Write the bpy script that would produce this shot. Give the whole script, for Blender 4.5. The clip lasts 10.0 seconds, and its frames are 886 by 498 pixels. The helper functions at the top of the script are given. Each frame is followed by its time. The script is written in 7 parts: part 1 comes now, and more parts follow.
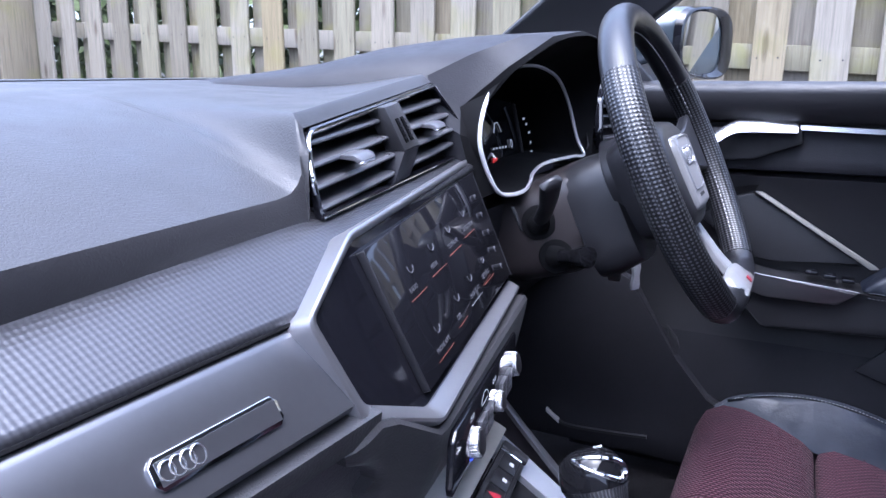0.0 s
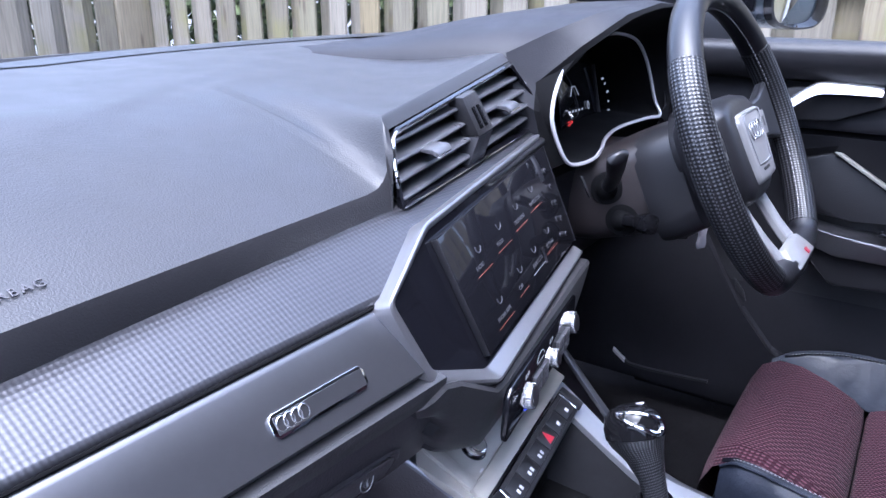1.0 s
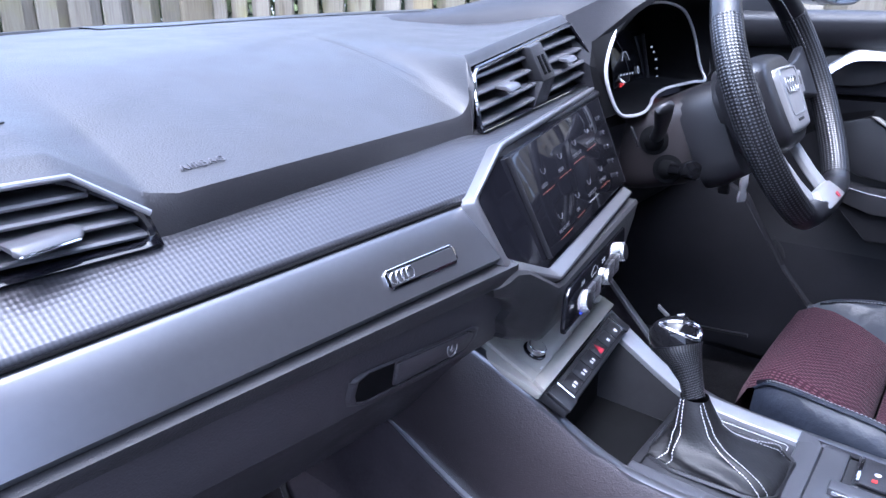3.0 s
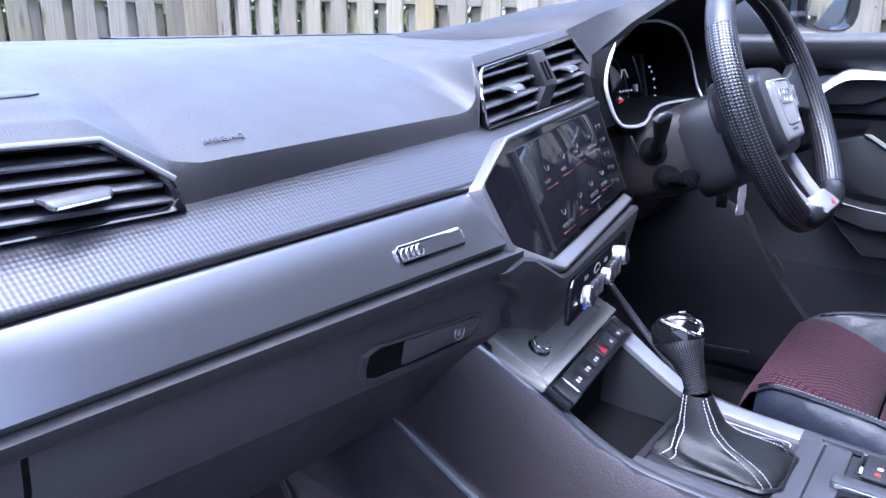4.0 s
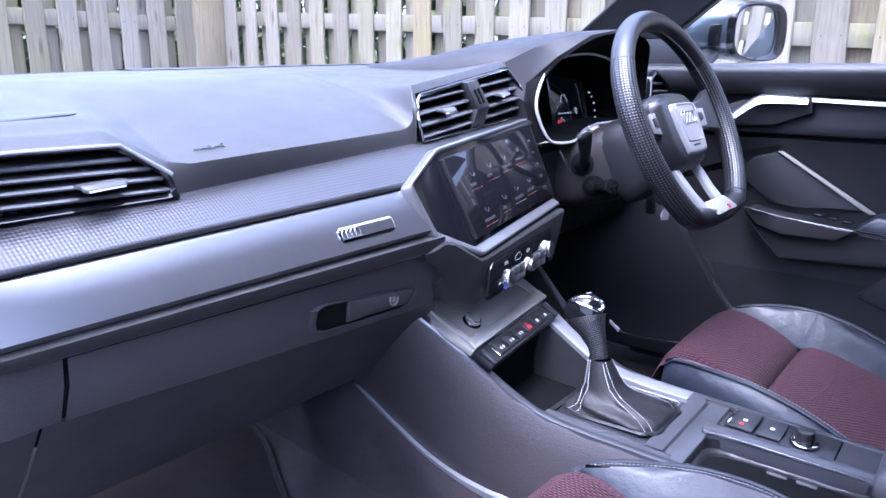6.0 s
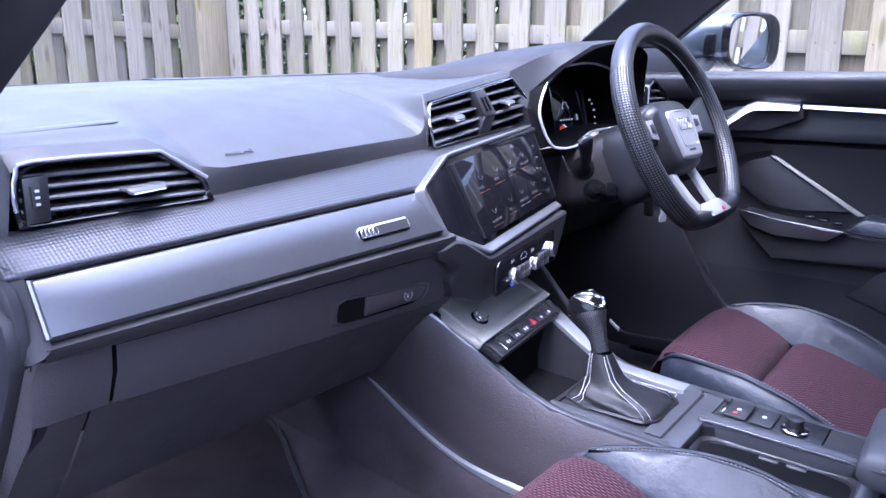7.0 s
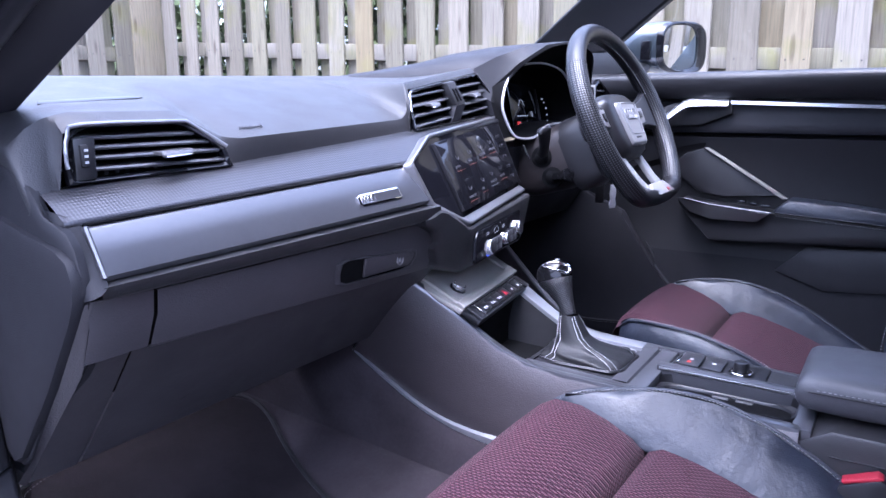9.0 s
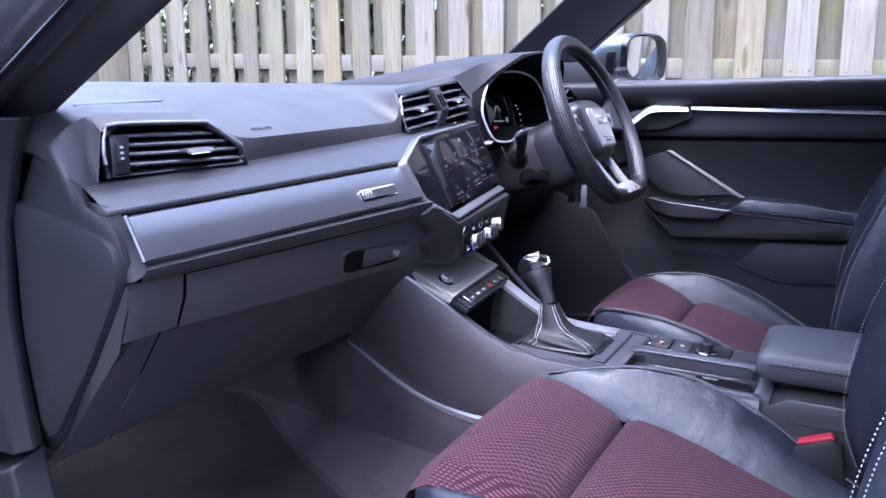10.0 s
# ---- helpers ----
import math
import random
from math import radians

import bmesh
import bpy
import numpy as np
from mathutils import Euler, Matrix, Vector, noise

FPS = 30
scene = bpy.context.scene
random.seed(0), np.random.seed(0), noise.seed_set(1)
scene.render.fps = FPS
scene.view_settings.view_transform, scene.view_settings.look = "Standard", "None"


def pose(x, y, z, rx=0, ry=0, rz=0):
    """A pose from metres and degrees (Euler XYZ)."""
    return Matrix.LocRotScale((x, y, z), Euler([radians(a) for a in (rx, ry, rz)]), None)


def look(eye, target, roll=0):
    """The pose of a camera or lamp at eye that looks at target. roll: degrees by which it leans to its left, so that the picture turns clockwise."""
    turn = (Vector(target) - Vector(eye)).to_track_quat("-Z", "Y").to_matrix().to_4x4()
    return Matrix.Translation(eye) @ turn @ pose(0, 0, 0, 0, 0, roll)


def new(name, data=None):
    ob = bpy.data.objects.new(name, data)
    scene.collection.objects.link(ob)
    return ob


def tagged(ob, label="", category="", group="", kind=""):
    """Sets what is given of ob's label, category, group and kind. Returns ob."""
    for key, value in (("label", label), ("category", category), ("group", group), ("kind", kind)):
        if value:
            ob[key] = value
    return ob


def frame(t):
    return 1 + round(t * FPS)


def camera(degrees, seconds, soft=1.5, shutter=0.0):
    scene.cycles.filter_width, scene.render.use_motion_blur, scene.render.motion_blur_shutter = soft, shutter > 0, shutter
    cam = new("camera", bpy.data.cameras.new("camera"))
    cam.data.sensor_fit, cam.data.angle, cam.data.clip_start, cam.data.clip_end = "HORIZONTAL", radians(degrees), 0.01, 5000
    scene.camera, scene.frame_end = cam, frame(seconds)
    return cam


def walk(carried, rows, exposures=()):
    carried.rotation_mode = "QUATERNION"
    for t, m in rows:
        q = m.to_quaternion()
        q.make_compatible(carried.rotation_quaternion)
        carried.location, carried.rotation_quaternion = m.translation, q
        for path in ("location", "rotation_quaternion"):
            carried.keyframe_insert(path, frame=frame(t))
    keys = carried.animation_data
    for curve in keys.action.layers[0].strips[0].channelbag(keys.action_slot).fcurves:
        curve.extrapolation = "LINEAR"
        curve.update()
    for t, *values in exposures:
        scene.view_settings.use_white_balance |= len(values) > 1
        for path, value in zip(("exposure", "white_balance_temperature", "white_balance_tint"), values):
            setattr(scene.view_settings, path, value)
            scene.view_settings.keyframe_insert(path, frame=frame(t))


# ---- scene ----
cam = camera(62.6, 10.0)
PATH = [
    (0, (-0.624, -0.279, 1.093), (1.127, 0.584, 0.656), 0.5),
    (0.5, (-0.653, -0.302, 1.145), (0.994, 0.679, 0.574), 0.7),
    (1, (-0.681, -0.332, 1.178), (0.893, 0.707, 0.512), 0.5),
    (1.5, (-0.709, -0.368, 1.183), (0.82, 0.7, 0.46), 0.4),
    (2, (-0.732, -0.39, 1.174), (0.772, 0.702, 0.434), 0.2),
    (2.5, (-0.786, -0.393, 1.158), (0.713, 0.721, 0.443), 0.2),
    (4, (-0.862, -0.412, 1.088), (0.672, 0.748, 0.539), 0.2),
    (4.5, (-0.884, -0.454, 1.074), (0.655, 0.716, 0.561), 0.2),
    (5, (-0.915, -0.518, 1.079), (0.621, 0.663, 0.584), 0.1),
    (5.5, (-0.947, -0.577, 1.091), (0.585, 0.61, 0.6), 0.2),
    (7, (-1.038, -0.639, 1.106), (0.499, 0.549, 0.631), 0.1),
    (7.5, (-1.071, -0.645, 1.096), (0.483, 0.532, 0.647), -0.1),
    (8, (-1.101, -0.65, 1.075), (0.477, 0.501, 0.647), -0.1),
    (8.5, (-1.124, -0.663, 1.059), (0.486, 0.451, 0.645), -0.3),
    (9, (-1.184, -0.651, 1.046), (0.467, 0.403, 0.64), -0.4),
    (9.5, (-1.241, -0.637, 1.04), (0.448, 0.359, 0.644), -0.5),
    (10, (-1.292, -0.66, 1.035), (0.417, 0.308, 0.657), -0.5),
]
EXPOSURES = [(0.0, 2.95, 5240, 19), (2.5, 3.10, 5190, 17), (5.0, 3.36, 5080, 22), (8.0, 3.22, 5160, 25), (10.0, 3.10, 5200, 24)]
walk(cam, [(t, look(eye, target, roll)) for t, eye, target, roll in PATH], EXPOSURES)

# ---------------------------------------------------------------- light
world = bpy.data.worlds.new("sky")
scene.world = world
world.use_nodes = True
wn = world.node_tree
wn.nodes.clear()
sky = wn.nodes.new("ShaderNodeTexSky")
sky.sky_type = "NISHITA"
sky.sun_disc = False
SUN_EL, SUN_AZ = radians(74), radians(265)
sky.sun_elevation, sky.sun_rotation = SUN_EL, SUN_AZ
sky.air_density, sky.dust_density, sky.ozone_density = 1.0, 5.0, 1.0
bg = wn.nodes.new("ShaderNodeBackground")
bg.inputs["Strength"].default_value = 0.15
wout = wn.nodes.new("ShaderNodeOutputWorld")
pale = wn.nodes.new("ShaderNodeHueSaturation")
pale.inputs["Saturation"].default_value = 0.62
wn.links.new(sky.outputs[0], pale.inputs["Color"])
wn.links.new(pale.outputs[0], bg.inputs[0])
wn.links.new(bg.outputs[0], wout.inputs[0])
sun_data = bpy.data.lights.new("sun", "SUN")
sun_data.energy, sun_data.angle, sun_data.color = 0.75, radians(75), (1.0, 0.97, 0.93)
sun = new("sun", sun_data)
SUN_DIR = Vector((math.sin(SUN_AZ) * math.cos(SUN_EL), math.cos(SUN_AZ) * math.cos(SUN_EL), math.sin(SUN_EL)))
sun.matrix_world = look(SUN_DIR * 30, (0, 0, 0))


# ---------------------------------------------------------------- materials
def node_mat(name):
    m = bpy.data.materials.new(name)
    m.use_nodes = True
    nt = m.node_tree
    return m, nt, nt.nodes["Principled BSDF"]


def coords(nt, scale=(1, 1, 1), rot=(0, 0, 0)):
    tc = nt.nodes.new("ShaderNodeTexCoord")
    mp = nt.nodes.new("ShaderNodeMapping")
    mp.inputs["Scale"].default_value = scale
    mp.inputs["Rotation"].default_value = rot
    nt.links.new(tc.outputs["Object"], mp.inputs["Vector"])
    return mp.outputs["Vector"]


def noise_tex(nt, vec, scale, detail=4, rough=0.6):
    n = nt.nodes.new("ShaderNodeTexNoise")
    n.inputs["Scale"].default_value, n.inputs["Detail"].default_value, n.inputs["Roughness"].default_value = scale, detail, rough
    nt.links.new(vec, n.inputs["Vector"])
    return n.outputs["Fac"]


def ramp(nt, fac, stops):
    r = nt.nodes.new("ShaderNodeValToRGB")
    while len(r.color_ramp.elements) < len(stops):
        r.color_ramp.elements.new(0.5)
    for e, (p, c) in zip(r.color_ramp.elements, stops):
        e.position, e.color = p, (*c, 1) if len(c) == 3 else c
    nt.links.new(fac, r.inputs["Fac"])
    return r.outputs["Color"]


def math_node(nt, op, a, b=0.5):
    n = nt.nodes.new("ShaderNodeMath")
    n.operation = op
    for i, v in enumerate((a, b)):
        if isinstance(v, (int, float)):
            n.inputs[i].default_value = v
        else:
            nt.links.new(v, n.inputs[i])
    return n.outputs[0]


def mix_col(nt, fac, a, b, mode="MIX"):
    n = nt.nodes.new("ShaderNodeMix")
    n.data_type, n.blend_type = "RGBA", mode
    for sock, v in ((n.inputs[0], fac), (n.inputs[6], a), (n.inputs[7], b)):
        if isinstance(v, (int, float)):
            sock.default_value = v
        elif isinstance(v, tuple):
            sock.default_value = (*v, 1)
        else:
            nt.links.new(v, sock)
    return n.outputs[2]


def add_bump(nt, bs, height, strength, dist, chain=None):
    b = nt.nodes.new("ShaderNodeBump")
    b.inputs["Strength"].default_value, b.inputs["Distance"].default_value = strength, dist
    nt.links.new(height, b.inputs["Height"])
    if chain is not None:
        nt.links.new(chain, b.inputs["Normal"])
    nt.links.new(b.outputs[0], bs.inputs["Normal"])
    return b.outputs[0]


def plain(name, col, rough, metal=0.0, vary=0.15, grain=0, grain_d=0.0002, coat=0.0, spec=0.5, sheen=0.0):
    """A painted, moulded or metal surface with smudges at two scales and an optional fine grain."""
    m, nt, bs = node_mat(name)
    vec = coords(nt)
    big, fine = noise_tex(nt, vec, 9, 5), noise_tex(nt, vec, 160, 3)
    lo = tuple(c * (1 - vary) for c in col)
    hi = tuple(min(1, c * (1 + vary)) for c in col)
    c = ramp(nt, big, [(0.3, lo), (0.7, hi)])
    c2 = mix_col(nt, 0.25, c, ramp(nt, fine, [(0.35, lo), (0.65, hi)]))
    nt.links.new(c2, bs.inputs["Base Color"])
    nt.links.new(ramp(nt, noise_tex(nt, vec, 14, 6), [(0.3, (rough * (0.96 if metal > 0.5 else 0.85),) * 3), (0.75, (min(1, rough * (1.05 if metal > 0.5 else 1.2)),) * 3)]), bs.inputs["Roughness"])
    bs.inputs["Metallic"].default_value = metal
    bs.inputs["Coat Weight"].default_value = coat
    bs.inputs["Coat Roughness"].default_value = 0.08
    bs.inputs["Specular IOR Level"].default_value = spec
    bs.inputs["Sheen Weight"].default_value = sheen
    bs.inputs["Sheen Roughness"].default_value = 0.4
    if grain:
        v = nt.nodes.new("ShaderNodeTexVoronoi")
        v.feature = "SMOOTH_F1"
        v.inputs["Scale"].default_value = grain
        wob = nt.nodes.new("ShaderNodeTexNoise")
        wob.inputs["Scale"].default_value = grain * 0.4
        nt.links.new(vec, wob.inputs["Vector"])
        mx = mix_col(nt, 0.004, vec, wob.outputs["Color"], "ADD")
        nt.links.new(mx, v.inputs["Vector"])
        add_bump(nt, bs, v.outputs["Distance"], 0.6, grain_d)
    return m


M_PAD = plain("grained soft plastic", (0.020, 0.0195, 0.0212), 0.44, grain=640, grain_d=0.00045, spec=0.46, sheen=0.04)
M_LOWER = plain("hard dark plastic", (0.015, 0.015, 0.018), 0.52, grain=700, grain_d=0.0003, spec=0.22)
M_COLUMN = plain("smooth brown-black plastic", (0.024, 0.020, 0.020), 0.36, spec=0.5)
M_DECK = plain("satin slate plastic", (0.048, 0.049, 0.056), 0.36, vary=0.08)
M_KNEE = plain("hard grey-black plastic", (0.041, 0.038, 0.042), 0.43, grain=560, grain_d=0.0005, spec=0.5)
M_SMOOTH = plain("smooth dark plastic", (0.013, 0.013, 0.015), 0.36)
M_DECOR = plain("satin graphite lacquer", (0.135, 0.135, 0.144), 0.31, metal=0.85, vary=0.06)
M_SILVER = plain("satin silver trim", (0.62, 0.62, 0.64), 0.26, metal=0.95, vary=0.05)
M_BEZEL = plain("brushed satin bezel", (0.36, 0.36, 0.375), 0.34, metal=0.9, vary=0.03)
M_SLAT = plain("matt black louvre plastic", (0.066, 0.066, 0.072), 0.32, spec=0.6)
M_KNOB = plain("polished black knob", (0.006, 0.006, 0.007), 0.07, vary=0.1, spec=0.28)
M_RING = plain("satin pale metal", (0.55, 0.55, 0.56), 0.38, metal=0.35, vary=0.04)
M_CHROME = plain("chrome", (0.85, 0.85, 0.86), 0.08, metal=1.0, vary=0.02)
M_GREYMETAL = plain("grey satin console plate", (0.40, 0.385, 0.345), 0.36, metal=0.25, vary=0.05)
M_HUB = plain("silver grey hub paint", (0.20, 0.20, 0.205), 0.42, metal=0.15, vary=0.05)
M_DOOR = plain("dark door leatherette", (0.011, 0.011, 0.013), 0.5, grain=520, grain_d=0.0003)
M_PIANO = plain("gloss black", (0.006, 0.006, 0.008), 0.06, vary=0.1)
M_GLASSBLACK = plain("dark display glass", (0.008, 0.008, 0.010), 0.05, vary=0.05)


def leather_mat():
    """Black seat leather: soft wrinkles, worn patches of differing gloss and a fine grain."""
    m, nt, bs = node_mat("black leather")
    vec = coords(nt)
    worn = noise_tex(nt, vec, 16, 6, 0.62)
    nt.links.new(ramp(nt, worn, [(0.3, (0.008, 0.010, 0.016)), (0.7, (0.015, 0.019, 0.030))]), bs.inputs["Base Color"])
    nt.links.new(ramp(nt, worn, [(0.32, (0.34,) * 3), (0.68, (0.52,) * 3)]), bs.inputs["Roughness"])
    bs.inputs["Specular IOR Level"].default_value = 0.50
    v = nt.nodes.new("ShaderNodeTexVoronoi")
    v.feature = "SMOOTH_F1"
    v.inputs["Scale"].default_value = 520
    nt.links.new(vec, v.inputs["Vector"])
    add_bump(nt, bs, math_node(nt, "ADD", math_node(nt, "MULTIPLY", noise_tex(nt, vec, 26, 5, 0.55), 6.0), math_node(nt, "MULTIPLY", v.outputs["Distance"], 0.25)), 0.45, 0.0012)
    return m


M_LEATHER = leather_mat()
M_SIDE = plain("grained console plastic", (0.040, 0.034, 0.037), 0.40, grain=520, grain_d=0.0006, spec=0.5)
M_PILLAR = plain("smooth pillar trim", (0.013, 0.013, 0.018), 0.40, spec=0.45)
M_RIM = plain("smooth rim leather", (0.010, 0.010, 0.012), 0.34, grain=700, grain_d=0.0001)
M_BOOT = plain("soft boot leather", (0.007, 0.007, 0.008), 0.50, grain=420, grain_d=0.0004, spec=0.32)
M_GREYLEATHER = plain("grey leatherette", (0.020, 0.020, 0.023), 0.42, grain=520, grain_d=0.0004)
# plain black for gaiters and joints; also carries the shade inside ducts and recesses
M_PITCH = plain("matt black and recess shade", (0.004, 0.004, 0.0045), 0.95, spec=0.1)
M_RUBBER = plain("black rubber", (0.012, 0.012, 0.014), 0.7)
M_CARPET = plain("dark carpet", (0.009, 0.0085, 0.0095), 0.95, vary=0.4, grain=900, grain_d=0.002, spec=0.1)
M_MAT = plain("grey velour mat", (0.018, 0.0155, 0.018), 0.95, vary=0.35, grain=1100, grain_d=0.002, spec=0.1)
M_FELT = plain("grey needle felt", (0.040, 0.034, 0.039), 0.9, vary=0.3, grain=1100, grain_d=0.002, spec=0.15)
M_HEAD = plain("black roof lining", (0.05, 0.05, 0.052), 0.9)
M_BODY = plain("dark grey car paint", (0.10, 0.10, 0.125), 0.3, metal=0.4, coat=1.0)
M_MIRRORBODY = plain("blue grey mirror paint", (0.06, 0.075, 0.09), 0.3, metal=0.5, coat=0.8)
M_THREAD = plain("pale thread", (0.25, 0.25, 0.26), 0.8)
M_ARM = plain("padded grey leatherette", (0.045, 0.046, 0.052), 0.46, grain=520, grain_d=0.0004)
M_GEARFRAME = plain("satin blue-grey frame", (0.30, 0.31, 0.335), 0.30, metal=0.65, vary=0.05)
M_WHITE = plain("white plastic", (0.75, 0.75, 0.76), 0.4)
M_RED = plain("red plastic", (0.30, 0.014, 0.028), 0.45)
M_DIMPRINT = plain("dim display print", (0.07, 0.07, 0.078), 0.5)
M_PRINT = plain("pale grey print", (0.5, 0.5, 0.52), 0.6)
M_MIRROR, _nt, _bs = node_mat("mirror glass")
_bs.inputs["Metallic"].default_value, _bs.inputs["Roughness"].default_value = 1.0, 0.02
_bs.inputs["Base Color"].default_value = (0.85, 0.86, 0.88, 1)


def glow(name, col, strength):
    m, nt, bs = node_mat(name)
    bs.inputs["Base Color"].default_value = (*[c * 0.2 for c in col], 1)
    bs.inputs["Emission Color"].default_value = (*col, 1)
    bs.inputs["Emission Strength"].default_value = strength
    return m


M_LIT_RED, M_LIT_WHITE, M_LIT_BLUE = glow("lit red", (1, 0.06, 0.05), 0.16), glow("lit white", (0.8, 0.82, 0.85), 0.05), glow("lit blue", (0.1, 0.15, 1), 0.15)
M_LIT_ORANGE = glow("lit orange", (1, 0.3, 0.2), 0.007)


def carbon_mat():
    m, nt, bs = node_mat("dimpled graphite strip")
    vec = coords(nt, (1, 1, 1))
    sep = nt.nodes.new("ShaderNodeSeparateXYZ")
    nt.links.new(vec, sep.inputs[0])
    sx = math_node(nt, "MULTIPLY", sep.outputs[0], 2 * math.pi / 0.0080)
    sy = math_node(nt, "MULTIPLY", math_node(nt, "ADD", sep.outputs[1], math_node(nt, "MULTIPLY", sep.outputs[0], 0.10)), 2 * math.pi / 0.0080)
    a = math_node(nt, "SINE", math_node(nt, "ADD", sx, sy))
    b = math_node(nt, "SINE", math_node(nt, "SUBTRACT", sx, sy))
    h = math_node(nt, "MULTIPLY", a, b)
    bs.inputs["Metallic"].default_value = 0.7
    nt.links.new(ramp(nt, math_node(nt, "ADD", math_node(nt, "MULTIPLY", h, 0.5), 0.5), [(0.30, (0.050, 0.050, 0.056)), (0.80, (0.068, 0.068, 0.075))]), bs.inputs["Base Color"])
    bs.inputs["Roughness"].default_value = 0.36
    add_bump(nt, bs, h, 0.22, 0.0006)
    return m


M_CARBON = carbon_mat()


def perforated_mat():
    """Leather with rows of punched holes, laid out along the rim; their highlights are paler dots."""
    m, nt, bs = node_mat("perforated leather")
    uv = nt.nodes.new("ShaderNodeUVMap")
    sep = nt.nodes.new("ShaderNodeSeparateXYZ")
    nt.links.new(uv.outputs[0], sep.inputs[0])
    k = 2 * math.pi / 0.0085
    a = math_node(nt, "SINE", math_node(nt, "MULTIPLY", math_node(nt, "ADD", sep.outputs[0], sep.outputs[1]), k))
    b = math_node(nt, "SINE", math_node(nt, "MULTIPLY", math_node(nt, "SUBTRACT", sep.outputs[0], math_node(nt, "MULTIPLY", sep.outputs[1], 0.8)), k))
    h = math_node(nt, "ADD", math_node(nt, "MULTIPLY", math_node(nt, "MULTIPLY", a, b), 0.5), 0.5)
    dot = ramp(nt, h, [(0.58, (0, 0, 0)), (0.82, (1, 1, 1))])
    # the glint on each dot is put into the base colour
    nt.links.new(mix_col(nt, dot, (0.005, 0.005, 0.006), (0.048, 0.050, 0.055)), bs.inputs["Base Color"])
    nt.links.new(math_node(nt, "ADD", math_node(nt, "MULTIPLY", dot, 0.5), 0.35), bs.inputs["Specular IOR Level"])
    bs.inputs["Roughness"].default_value = 0.36
    add_bump(nt, bs, h, 0.7, 0.0008)
    return m


M_PERF = perforated_mat()


def fabric_mat():
    """Dark red ribbed seat cloth with rows of short pale stitches."""
    m, nt, bs = node_mat("maroon sports cloth")
    vec = coords(nt)
    sep = nt.nodes.new("ShaderNodeSeparateXYZ")
    nt.links.new(vec, sep.inputs[0])
    px, py = 2 * math.pi / 0.0050, 2 * math.pi / 0.0066
    yz = math_node(nt, "SUBTRACT", sep.outputs[1], sep.outputs[2])
    sx = math_node(nt, "SINE", math_node(nt, "MULTIPLY", sep.outputs[0], px))
    sy = math_node(nt, "SINE", math_node(nt, "ADD", math_node(nt, "MULTIPLY", yz, py), math_node(nt, "MULTIPLY", sep.outputs[0], px * 0.5)))
    rib = ramp(nt, math_node(nt, "ADD", math_node(nt, "MULTIPLY", sx, 0.5), 0.5), [(0.45, (0, 0, 0)), (0.8, (1, 1, 1))])
    dash = ramp(nt, math_node(nt, "ADD", math_node(nt, "MULTIPLY", sy, 0.5), 0.5), [(0.30, (0, 0, 0)), (0.62, (1, 1, 1))])
    st = math_node(nt, "MULTIPLY", rib, dash)
    base = ramp(nt, noise_tex(nt, vec, 30, 4), [(0.3, (0.020, 0.005, 0.010)), (0.7, (0.030, 0.007, 0.014))])
    nt.links.new(mix_col(nt, st, base, (0.100, 0.044, 0.056)), bs.inputs["Base Color"])
    bs.inputs["Roughness"].default_value = 0.9
    bs.inputs["Specular IOR Level"].default_value = 0.2
    bs.inputs["Sheen Weight"].default_value = 0.03
    add_bump(nt, bs, math_node(nt, "ADD", sx, math_node(nt, "MULTIPLY", st, 2)), 0.6, 0.0008)
    return m


M_CLOTH = fabric_mat()


